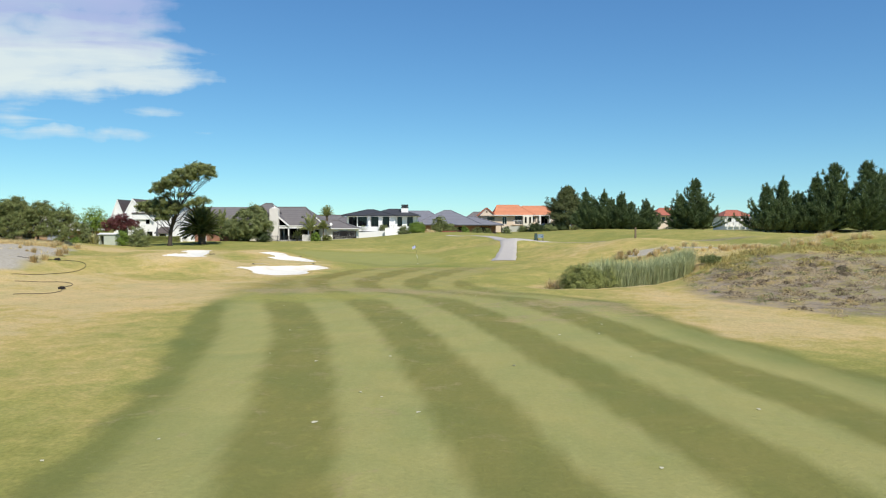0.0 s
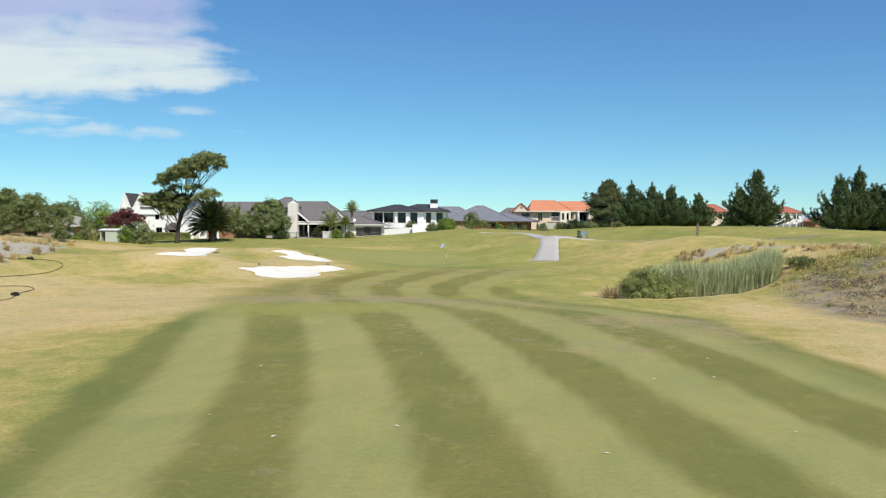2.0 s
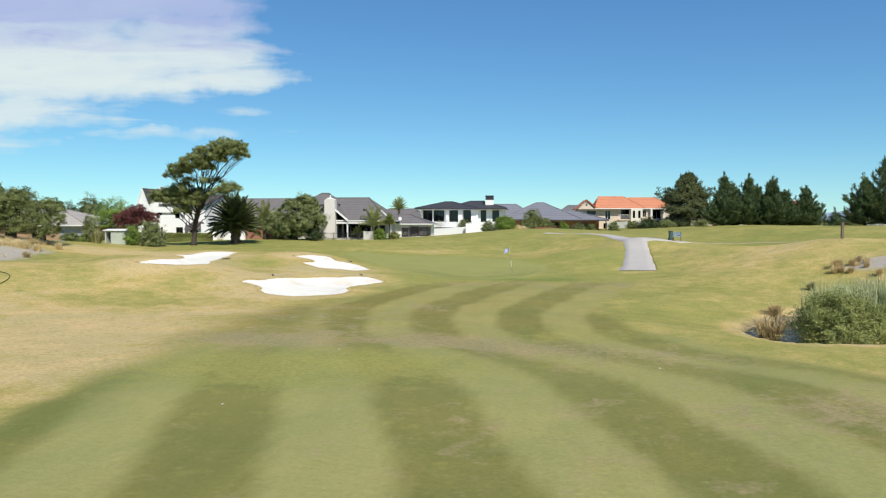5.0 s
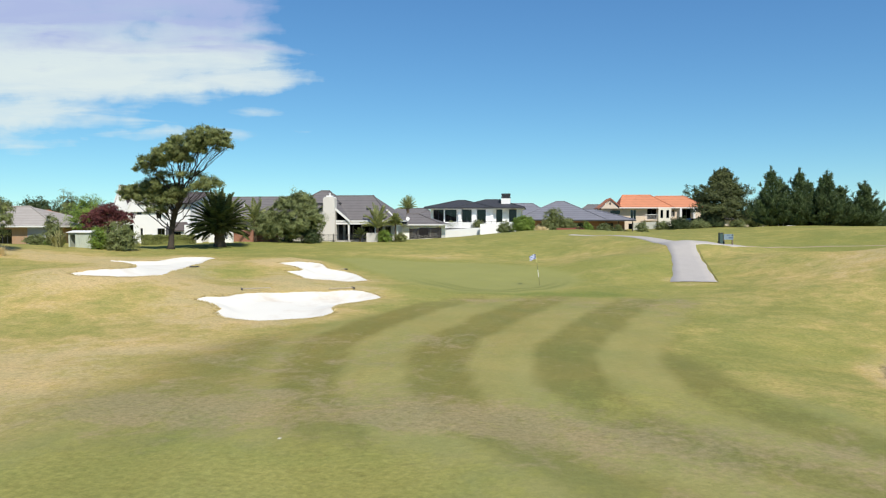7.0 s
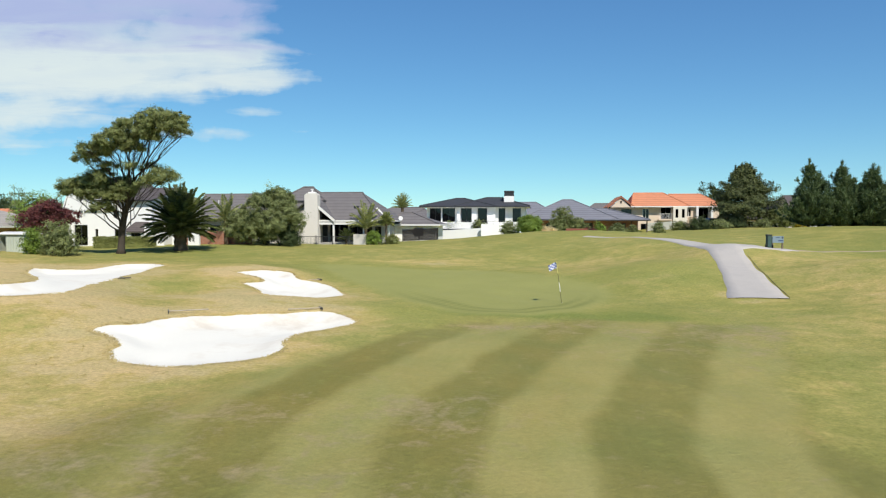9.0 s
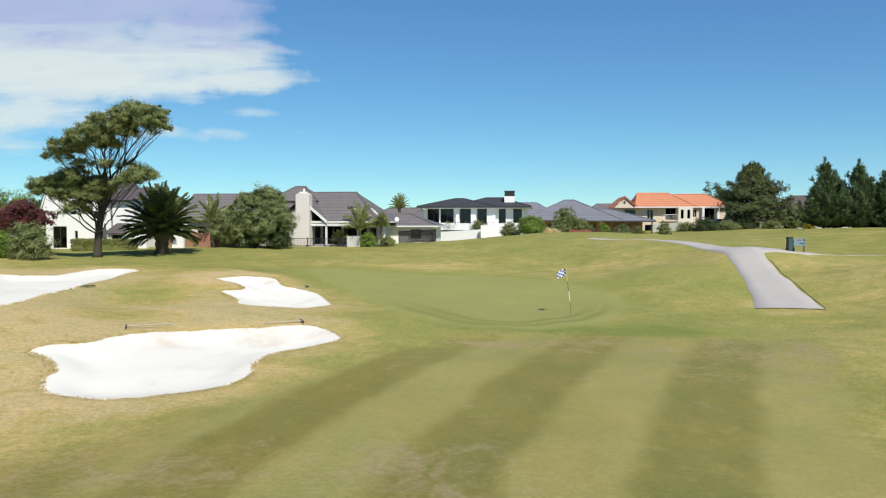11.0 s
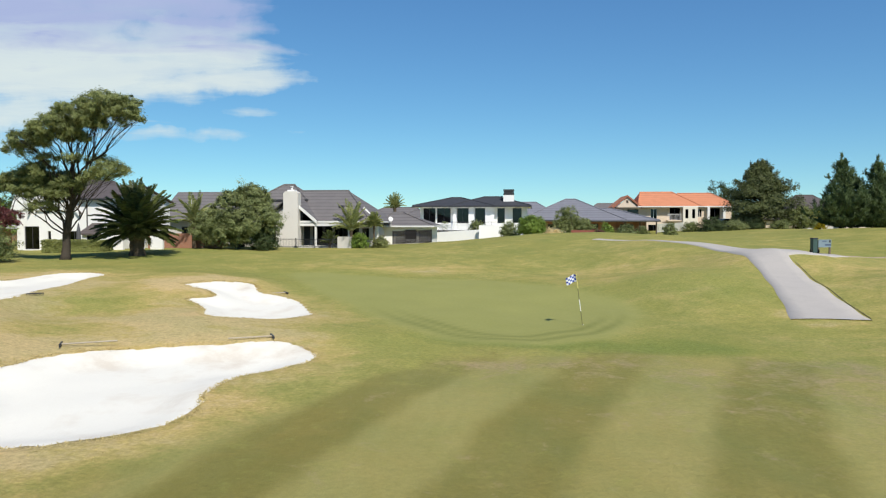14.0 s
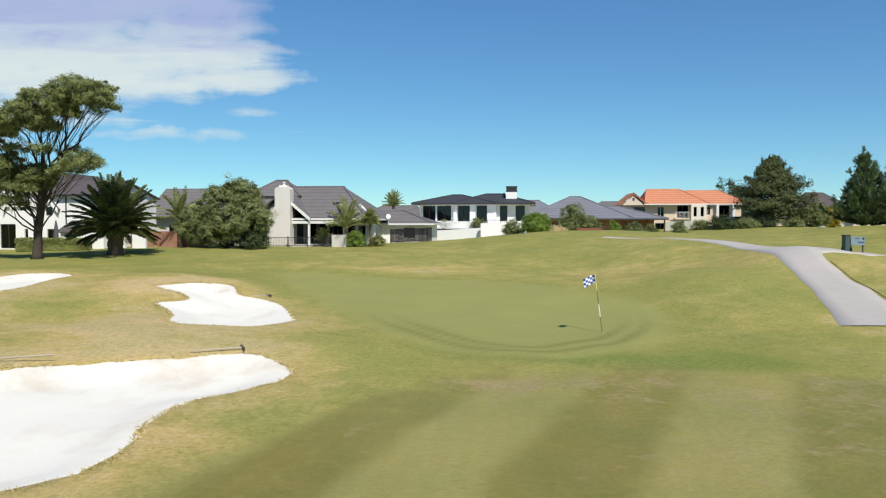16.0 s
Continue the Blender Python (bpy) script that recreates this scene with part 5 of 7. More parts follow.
for k, (x, y, size, rusty) in enumerate(waste):
    tussock(x, y, size, k % 3, RUST if rusty else STRAW, RUSTY if rusty else TUSSOCKS, "rusty brown tussock on grey sand" if rusty else "pale straw-coloured tussock on grey sand", "tussocks on the sandy waste")
for k in range(46):
    t = rt.random()
    x, y = 17.0 + 13 * t + rt.uniform(-1.2, 1.2), 69.0 - 1.5 * t + rt.uniform(-2.6, 1.6) - 6 * max(0, t - 0.6)
    straw = rt.random() < 0.78
    tussock(x, y, rt.uniform(0.5, 0.95), k % 3, STRAW if straw else RUST, TUSSOCKS if straw else RUSTY, "pale straw-coloured tussock on the pond bank" if straw else "rusty brown tussock on the pond bank", "tussocks on the pond bank")
for x, y, s in ((8.5, 54.6, 2.0), (9.0, 56.4, 1.4), (10.6, 60.2, 1.2)):
    tussock(x, y, s, 1, RUST, RUSTY, "rusty brown tussock at the pond edge", "tussocks on the pond bank")

for k in range(26):
    x, y = rt.uniform(23.5, 36.0), rt.uniform(57.5, 66.0)
    tussock(x, y, rt.uniform(0.6, 1.15), k % 3, STRAW, TUSSOCKS, "pale straw-coloured tussock behind a sandy mound", "tussocks on the pond bank")

# flax clumps
def flax(x, y, s, seed, label):
    rng = np.random.default_rng(seed)
    n = 120
    a, d = rng.uniform(0, math.tau, n), 0.3 * np.sqrt(rng.random(n))
    roots = np.stack([np.cos(a) * d, np.sin(a) * d, np.full(n, -0.05)], axis=1)
    e = thing("flax_bush", pose(x, y, gz(x, y)) @ Matrix.Diagonal((s, s, s, 1)), label, "flax", "flax bushes")
    part("blades", quads_mesh("blades", blades(rng, roots, 1.3, 1.25, 0.085, 0.6)), FLAX, e)


flax(-43.75, 88.6, 1.2, 1, "spiky green and cream flax beside a shed")
flax(14.6, 66.2, 0.5, 2, "small yellow-green flax on bare soil")

# pond: leafy shrub at the near end, then a bed of reeds
shrub("pond_shrub", 10.3, 52.1, 3.3, 2.8, 2.4, LEAF_POND, "leafy yellow-green shrub at the pond edge", 90, 0.34, 90, (0.13, 0.045), 11.0, lobes=8)
shrub("pond_shrub", 12.2, 52.9, 1.5, 1.5, 1.9, LEAF_POND, "leafy yellow-green shrub beside reeds", 91, 0.34, 80, (0.13, 0.045), 11.0, lobes=8)
for k, (x, y, w, h) in enumerate([(22.2, 59.0, 2.0, 0.7), (22.0, 57.2, 1.4, 0.6)]):
    shrub("pond_shrub", x, y, w, w * 0.75, h, LEAF_OLIVE, "low olive-green shrub at the end of the reeds", 92 + 7 * k, 0.2, 30, (0.14, 0.06), 9.0)
rr = np.random.default_rng(12)
n = 19000
u, v = rr.random(n), rr.uniform(-1, 1, n)
rx, ry = 11.6 + 9.4 * u + rr.normal(size=n) * 0.3, 55.4 + 3.6 * u + v * (3.2 - 1.3 * u)
wet = depth_inside(rx, ry, POND) > 0.25
rx, ry, u = rx[wet], ry[wet], u[wet]
roots = np.stack([rx, ry, ground_z(rx, ry) - 0.05], axis=1)
bands = [roots[(u >= k / 5) & (u < (k + 1) / 5)] for k in range(5)]
tagged(part("reeds", quads_mesh("reeds", np.concatenate([blades(rr, q, 2.85 - 0.1 * k, 1.25, 0.032, 0.5) for k, q in enumerate(bands)])), REED), "bed of pale green reeds filling a pond", "reeds", kind="stuff")

# dark standing water between the reeds
WATER = plain("pond water", (0.03, 0.03, 0.018), 0.3, grain=3, vary=0.2, bump=0.05, stain=0.2, specular=0.15)
tagged(part("water", Shape().add([(x, y, -0.78) for x, y in POND[::3]], [tuple(range(len(POND[::3])))]), WATER), "dark still pond water among reeds", "water", kind="structure")

# mats of dead scrub on the bare mound
def scrub(count, cx, cy, sx, sy, material, label, seed, length=0.2, height=0.16):
    rng = np.random.default_rng(seed)
    x, y = cx + rng.normal(size=count) * sx, cy + rng.normal(size=count) * sy
    keep = (x > 16.8) & (x < 42) & (y > 33) & (y < 58) & (np.hypot((x - 15.5) / 6, (y - 57) / 4) > 1)
    x, y = x[keep], y[keep]
    per = 70
    r = np.repeat(rng.uniform(0.25, 0.85, len(x)), per)
    p = np.stack([np.repeat(x, per), np.repeat(y, per)], axis=1)
    d = rng.normal(size=p.shape) * 0.5
    p = p + d * r[:, None]
    z = ground_base(p[:, 0], p[:, 1]) + height * rng.random(len(p)) * np.exp(-(d ** 2).sum(axis=1))
    c = np.stack([p[:, 0], p[:, 1], z], axis=1)
    tagged(part("scrub", quads_mesh("scrub", leaves(rng, c, length, 0.035, np.tile([0.8, 0.2, 0.3], (len(c), 1)), 0.4)), material), label, "scrub", kind="stuff")


HEATH = leaf_material("dark heath", (0.10, 0.075, 0.05), (0.27, 0.21, 0.14), 0.9, 0.1)
scrub(110, 25, 45.5, 6.0, 6.0, SCRUB, "grey dead scrub matted over sandy soil", 21, 0.2, 0.12)
scrub(130, 24, 44.0, 6.0, 6.0, HEATH, "dark brown heath matted over sandy soil", 25, 0.2, 0.2)
scrub(90, 25, 45.0, 6.0, 5.5, RUST, "brown dead scrub matted over sandy soil", 22, 0.2, 0.16)
scrub(70, 22, 48.5, 5.0, 5.5, LEAF_OLIVE, "low olive-green weeds on sandy soil", 23, 0.14, 0.16)
scrub(60, 23, 53.0, 6, 3.0, RUFF, "pale dry grass matted over sandy soil", 24, 0.3, 0.3)


def wisps(count, cx, cy, wx, wy, height, material, label, spread_m=0.25, per=9, keep=None):
    """Small tufts of blades strewn over a patch of ground."""
    x, y = cx + rr.uniform(-1, 1, count) * wx, cy + rr.uniform(-1, 1, count) * wy
    if keep is not None:
        k = keep(x, y)
        x, y = x[k], y[k]
    root = np.repeat(np.stack([x, y, ground_base(x, y) - 0.03], axis=1), per, axis=0)
    root[:, :2] += rr.normal(size=(len(root), 2)) * 0.09
    tagged(part("dry_grass", quads_mesh("dry_grass", blades(rr, root, height, spread_m, 0.03, 0.6)), material), label, "dry grass", kind="stuff")


wisps(150, 23, 65.0, 6, 2.2, 0.28, STRAW, "dry grass along the pond bank")
wisps(300, 27, 56.0, 6.5, 3.2, 0.4, RUFF, "long straw-coloured grass over the crest of a sandy mound", 0.4, 12)
wisps(1600, -51.0, 78.6, 8.5, 2.6, 0.5, STRAW, "tall straw-coloured grass below coastal trees", 0.45, 12)
wisps(240, -46.5, 62, 8, 10, 0.3, STRAW, "wisps of dry grass on grey sand", 0.25)

# short tufts in the rough, off the mown and sandy parts


def off_mown(x, y):
    lo = np.interp(y, (0, 12, 27.5, 38, 50.6, 58, 66.5, 71), (-5.4, -7.1, -10.5, -13.0, -14.2, -12.6, -9.4, -7)) - 0.8
    hi = np.interp(y, (0, 14, 27.6, 42, 46, 50, 55, 63, 74), (17, 14.2, 11.3, 9.6, 6.0, 3.4, 1.6, 3.0, 5.0)) + 0.8
    ok = (x < lo) | (x > hi)
    for outline in BUNKERS:
        ok &= depth_inside(x, y, outline) < -0.3
    return ok & (depth_inside(x, y, GREEN) < -3)


wisps(1000, -24, 48, 11, 18, 0.05, RUFF, "short dry tufts in the rough", 0.13, 9, off_mown)
wisps(600, -22, 34, 9, 18, 0.05, RUFF_GREEN, "short green tufts in the rough", 0.12, 9, off_mown)
wisps(250, 12, 58, 8, 14, 0.045, RUFF_GREEN, "short green tufts beside the pond", 0.14, 9, off_mown)
wisps(300, 13, 58, 8, 14, 0.045, RUFF, "short dry tufts beside the pond", 0.14, 9, off_mown)
wisps(150, -14.5, 64, 4.5, 5, 0.06, RUFF, "dry tufts round a bunker", 0.12, 9, off_mown)

# ---- houses ----
def mottled_roof(name, color, course=0.33):
    """Tiled roofing: level courses shown by a shallow step, with weathering."""
    n = Nodes(name)
    p = n.place()
    sep = n.node("ShaderNodeSeparateXYZ")
    n.put(sep.inputs[0], p)
    saw = n.math("FRACT", n.math("DIVIDE", sep.outputs["Z"], course * 0.55))
    cols = n.math("FRACT", n.math("DIVIDE", n.math("ADD", sep.outputs["X"], sep.outputs["Y"]), 0.32))
    broad, fine = n.noise(0.8, 4, 0.6, p), n.noise(9, 4, 0.6, p)
    c = n.mix(fine, tuple(x * 0.75 for x in color), tuple(min(1, x * 1.25) for x in color))
    c = n.mix(n.math("MULTIPLY", n.ramp(broad, (0.4, 0.0), (0.75, 1.0)), 0.35), c, tuple(x * 0.6 for x in color))
    c = n.mix(n.math("MULTIPLY", n.ramp(saw, (0.0, 1.0), (0.3, 0.0)), 0.7), c, tuple(x * 0.4 for x in color))
    n.bump(n.math("ADD", saw, n.math("MULTIPLY", cols, 0.25)), 0.6, 0.05)
    return n.done(c, 0.75, 0.0, 0.3)


def brick_material(name, a, b, mortar):
    n = Nodes(name)
    t = n.node("ShaderNodeTexBrick", Scale=1.0)
    m = n.node("ShaderNodeMapping")
    n.put(m.inputs["Vector"], n.node("ShaderNodeTexCoord").outputs["Object"])
    m.inputs["Rotation"].default_value = (radians(90), 0, 0)
    n.put(t.inputs["Vector"], m.outputs[0])
    for key, v in (("Color1", a), ("Color2", b), ("Mortar", mortar)):
        t.inputs[key].default_value = (*v, 1)
    t.inputs["Brick Width"].default_value, t.inputs["Row Height"].default_value, t.inputs["Mortar Size"].default_value = 0.23, 0.086, 0.01
    c = n.mix(n.math("MULTIPLY", n.noise(1.5, 4, 0.6), 0.4), t.outputs["Color"], tuple(x * 0.5 for x in a))
    n.bump(t.outputs["Fac"], -0.3, 0.01)
    return n.done(c, 0.9, 0.0, 0.2)


def glass_material():
    n = Nodes("window glass")
    g = n.node("ShaderNodeBsdfGlossy", Color=(0.8, 0.85, 0.9), Roughness=0.03)
    t = n.node("ShaderNodeBsdfTransparent", Color=(0.085, 0.095, 0.105))
    fres = n.node("ShaderNodeFresnel", IOR=1.5)
    m = n.node("ShaderNodeMixShader")
    n.put(m.inputs[0], fres.outputs[0])
    n.t.links.new(t.outputs[0], m.inputs[1])
    n.t.links.new(g.outputs[0], m.inputs[2])
    n.t.links.new(m.outputs[0], n.out.inputs["Surface"])
    return n.m


WHITE = plain("white plaster", (0.80, 0.79, 0.76), 0.85, grain=20, vary=0.03, bump=0.15, stain=0.06)
CREAM = plain("cream plaster", (0.66, 0.54, 0.42), 0.85, grain=20, vary=0.05, bump=0.15, stain=0.12)
PALE = plain("pale grey plaster", (0.56, 0.53, 0.49), 0.85, grain=20, vary=0.05, bump=0.15, stain=0.12)
TRIM = plain("painted trim", (0.72, 0.71, 0.68), 0.6, grain=25, vary=0.04, bump=0.05, stain=0.05)
DARK_TRIM = plain("dark aluminium", (0.035, 0.035, 0.038), 0.45, grain=30, vary=0.1, bump=0.05, specular=0.5)
SLATE = mottled_roof("charcoal tiles", (0.17, 0.155, 0.15), 0.62)
BLACK_ROOF = mottled_roof("black roofing", (0.055, 0.056, 0.062))
GREY_ROOF = mottled_roof("grey tiles", (0.20, 0.20, 0.225), 0.6)
BROWN_ROOF = mottled_roof("brown shingle roof", (0.115, 0.095, 0.09))
ORANGE_ROOF = mottled_roof("terracotta tiles", (0.62, 0.25, 0.13), 0.6)
RED_ROOF = mottled_roof("red tiles", (0.42, 0.14, 0.09))
BEIGE_ROOF = mottled_roof("weathered beige tiles", (0.40, 0.36, 0.32))
BRICK = brick_material("red brick", (0.36, 0.14, 0.075), (0.28, 0.11, 0.06), (0.36, 0.30, 0.25))
TAN_BRICK = brick_material("tan brick", (0.45, 0.26, 0.13), (0.36, 0.20, 0.10), (0.42, 0.36, 0.30))
GLASS = glass_material()
INNER = plain("interior", (0.06, 0.055, 0.05), 0.9)
TIMBER = plain("stained timber", (0.09, 0.07, 0.055), 0.8, grain=14, vary=0.25)


def wpart(name, shape, material, parent, label="", smooth=False):
    """A part whose mesh is laid out in world coordinates, under its thing (and a part of that)."""
    ob = part(name, shape, material, None, label, smooth)
    ob.parent = parent
    root = parent
    while root.parent is not None:
        root = root.parent
    if root is parent:
        ob.matrix_parent_inverse = root.matrix_basis.inverted()
    return ob


def wall_sheet(x0, x1, z0, z1, y, thick, openings):
    """A wall that faces -y, with openings (x0, x1, z0, z1) cut through; one closed skin."""
    xcut = sorted({x0, x1, *[v for o in openings for v in o[:2]]})
    zcut = sorted({z0, z1, *[v for o in openings for v in o[2:]]})
    nx_, nz_ = len(xcut), len(zcut)
    verts = [(x, yy, z) for yy in (y, y + thick) for z in zcut for x in xcut]
    at = lambda i, k, b: b * nx_ * nz_ + k * nx_ + i
    solid = lambda i, k: 0 <= i < nx_ - 1 and 0 <= k < nz_ - 1 and not any(
        o[0] < (xcut[i] + xcut[i + 1]) / 2 < o[1] and o[2] < (zcut[k] + zcut[k + 1]) / 2 < o[3] for o in openings)
    faces = []
    for i in range(nx_ - 1):
        for k in range(nz_ - 1):
            if not solid(i, k):
                continue
            a, b, c, d = (i, k), (i + 1, k), (i + 1, k + 1), (i, k + 1)
            faces.append(tuple(at(*q, 0) for q in (a, b, c, d)))
            faces.append(tuple(at(*q, 1) for q in (d, c, b, a)))
            for (p, q), free in (((a, b), not solid(i, k - 1)), ((b, c), not solid(i + 1, k)), ((c, d), not solid(i, k + 1)), ((d, a), not solid(i - 1, k))):
                if free:
                    faces.append((at(*q, 0), at(*p, 0), at(*p, 1), at(*q, 1)))
    return Shape().add(verts, faces)


def window(house, x0, x1, z0, z1, y, bars=1, material=None, cross=0, name="window"):
    """A window set back in its opening: outer bars, mullions and a pane."""
    material = material or DARK_TRIM
    b, yy = 0.06, y + 0.09
    sh = Shape().box(x0, yy, z0, x0 + b, yy + 0.07, z1).box(x1 - b, yy, z0, x1, yy + 0.07, z1)
    sh.box(x0 + b, yy, z0, x1 - b, yy + 0.07, z0 + b).box(x0 + b, yy, z1 - b, x1 - b, yy + 0.07, z1)
    for k in range(bars):
        x = x0 + (x1 - x0) * (k + 1) / (bars + 1)
        sh.box(x - 0.03, yy + 0.005, z0 + b, x + 0.03, yy + 0.06, z1 - b)
    for k in range(cross):
        z = z0 + (z1 - z0) * (k + 1) / (cross + 1)
        sh.box(x0 + b, yy + 0.01, z - 0.025, x1 - b, yy + 0.055, z + 0.025)
    w = wpart(name, sh, material, house)
    wpart("pane", Shape().box(x0 + b, yy + 0.025, z0 + b, x1 - b, yy + 0.04, z1 - b), GLASS, w)
    return w


def shell(house, x0, x1, y0, y1, z0, z1, material, openings=(), thick=0.25, label=""):
    """Four walls and a floor; the front has openings."""
    wpart("wall", wall_sheet(x0, x1, z0, z1, y0, thick, list(openings)), material, house, label)
    wpart("wall", Shape().box(x0, y0 + thick, z0, x0 + thick, y1 - thick, z1), material, house)
    wpart("wall", Shape().box(x1 - thick, y0 + thick, z0, x1, y1 - thick, z1), material, house)
    wpart("wall", Shape().box(x0, y1 - thick, z0, x1, y1, z1), material, house)
    wpart("floor", Shape().box(x0 + thick, y0 + thick, z0, x1 - thick, y1 - thick, z0 + 0.1), INNER, house)


def hip_roof(house, x0, x1, y0, y1, z, ridge, rz, material, eave=0.18, label="", trim=None):
    """A hipped roof: eave rectangle, ridge from ridge[0] to ridge[1] along x (or y, if ridge has y values), with fascia, gutter and soffit."""
    (ax, ay), (bx, by) = ridge
    c = [(x0, y0, z), (x1, y0, z), (x1, y1, z), (x0, y1, z)]
    a, b = (ax, ay, rz), (bx, by, rz)
    sh = Shape()
    if abs(ax - bx) >= abs(ay - by):
        sh.slab([c[0], c[1], b, a], 0.12).slab([c[1], c[2], b], 0.12).slab([c[2], c[3], a, b], 0.12).slab([c[3], c[0], a], 0.12)
    else:
        sh.slab([c[0], c[1], a], 0.12).slab([c[1], c[2], b, a], 0.12).slab([c[2], c[3], b], 0.12).slab([c[3], c[0], a, b], 0.12)
    roof = wpart("roof", sh, material, house, label)
    cap = Shape().tube([a, b] if a != b else [a, (b[0] + 0.2, b[1], b[2])], [0.11, 0.11], 6)
    near = [(c[0], a), (c[1], b if abs(ax - bx) >= abs(ay - by) else a)]
    for lo, hi in near:
        cap.tube([(lo[0], lo[1], lo[2] + 0.02), (hi[0], hi[1], hi[2] + 0.02)], [0.09, 0.09], 6)
    wpart("ridge_cap", cap, material, roof)
    tr = trim or DARK_TRIM
    g = Shape().box(x0 - 0.1, y0 - 0.12, z - eave, x1 + 0.1, y0 + 0.004, z - 0.02).box(x0 - 0.1, y0 + 0.004, z - eave, x0 - 0.004, y1, z - 0.02).box(x1 + 0.004, y0 + 0.004, z - eave, x1 + 0.1, y1, z - 0.02)
    wpart("gutter", g, tr, roof)
    wpart("soffit", Shape().box(x0, y0 + 0.01, z - eave - 0.02, x1, y1, z - eave + 0.02), TRIM, house)
    return roof


def gable_roof(house, x0, x1, peak_x, y0, y1, z, pz, material, barge=TRIM, label="", boards=(0, 1)):
    """A pitched roof whose ridge runs back along y, with barge boards at its front."""
    sh = Shape().slab([(x0, y0, z), (peak_x, y0, pz), (peak_x, y1, pz), (x0, y1, z)], 0.14).slab([(peak_x, y0, pz), (x1, y0, z), (x1, y1, z), (peak_x, y1, pz)], 0.14)
    roof = wpart("roof", sh, material, house, label)
    slopes = (((x0, z), (peak_x, pz)), ((peak_x, pz), (x1, z)))
    for a, b in [slopes[k] for k in boards]:
        wpart("barge_board", Shape().prism([(a[0], a[1] - 0.3), (b[0], b[1] - 0.3), (b[0], b[1] + 0.03), (a[0], a[1] + 0.03)], y0 - 0.06, y0 - 0.004), barge, roof)
    return roof


def gable_wall(x0, x1, peak_x, z, pz, y, thick=0.25):
    return Shape().prism([(x0, z), (x1, z), (peak_x, pz)], y, y + thick)


# grey-roofed house with a tall white chimney and a verandah
lh = thing("house", pose(-25.5, 114, 1.95), "pale plastered house with charcoal tiled roof, chimney and deep verandah", "house")
shell(lh, -33.0, -26.6, 115.2, 125.0, 1.9, 4.25, PALE, [(-31.5, -30.0, 2.6, 3.8)])
window(lh, -31.5, -30.0, 2.6, 3.8, 115.2)
shell(lh, -26.6, -20.2, 117.2, 125.0, 1.9, 4.25, PALE, [(-26.3, -24.3, 2.05, 3.95), (-24.1, -21.6, 2.05, 3.95), (-21.3, -20.6, 2.6, 3.7)])
window(lh, -26.3, -24.3, 2.05, 3.95, 117.2, 1)
window(lh, -24.1, -21.6, 2.05, 3.95, 117.2, 2)
window(lh, -21.3, -20.6, 2.6, 3.7, 117.2, 0)
hip_roof(lh, -34.0, -19.6, 113.6, 126.0, 4.42, ((-28.4, 119.4), (-23.2, 119.4)), 7.45, SLATE, trim=TRIM)
hip_roof(lh, -32.2, -26.9, 117.2, 122.0, 6.55, ((-30.0, 119.5), (-28.9, 119.5)), 8.1, SLATE)
gable_roof(lh, -30.2, -24.65, -27.4, 113.3, 118.5, 4.42, 6.72, SLATE, TRIM, boards=(1,))
wpart("gable_wall", Shape().prism([(-26.35, 4.12), (-24.9, 4.12), (-26.35, 5.4)], 113.62, 113.7), GLASS, lh, "dark glazed gable triangle")
wpart("gable_beam", Shape().box(-26.35, 113.45, 3.92, -21.5, 113.75, 4.16), TRIM, lh)
wpart("gable_wall", Shape().prism([(-30.0, 4.2), (-26.36, 4.2), (-26.36, 5.65), (-27.4, 6.5)], 113.9, 114.1), PALE, lh)
# dark sheet added over the side wall to imitate the verandah's deep shade
wpart("verandah_shade_panel", Shape().box(-26.59, 115.4, 2.05, -26.54, 117.1, 4.2), DARK_TRIM, lh)
wpart("verandah_floor", Shape().box(-26.35, 113.3, 1.7, -20.2, 117.2, 2.05), PALE, lh)
for x in (-24.85, -21.65):
    wpart("post", Shape().box(x - 0.09, 113.5, 2.05, x + 0.09, 113.7, 3.92), TRIM, lh)
ch = wpart("chimney", Shape().prism([(-28.45, 1.7), (-26.36, 1.7), (-26.36, 7.0), (-26.55, 7.15), (-27.55, 7.15), (-27.75, 6.95), (-27.75, 5.5), (-28.45, 4.3)], 112.9, 113.88), plain("warm white plaster", (0.66, 0.62, 0.56), 0.85, vary=0.04, stain=0.1), lh, "tall white plastered chimney with a sloped shoulder")
wpart("chimney_cap", Shape().box(-27.42, 113.1, 7.15, -26.7, 113.7, 7.3).tube([(-27.06, 113.4, 7.3), (-27.06, 113.4, 7.52), (-27.06, 113.4, 7.56), (-27.06, 113.4, 7.62)], [0.1, 0.1, 0.2, 0.02], 10), WHITE, ch)
wpart("side_wing", wall_sheet(-21.6, -20.0, 1.9, 4.6, 118.6, 0.2, [(-21.2, -20.5, 2.1, 3.9)]), WHITE, lh)
gable_roof(lh, -22.0, -19.7, -20.9, 116.6, 119.5, 4.5, 5.75, SLATE, WHITE)
wpart("gable_wall", gable_wall(-21.8, -19.9, -20.9, 4.4, 5.55, 116.9, 0.2), WHITE, lh)
wpart("skylight", Shape().box(-23.3, 115.9, 5.55, -22.8, 116.4, 5.9), DARK_TRIM, lh)
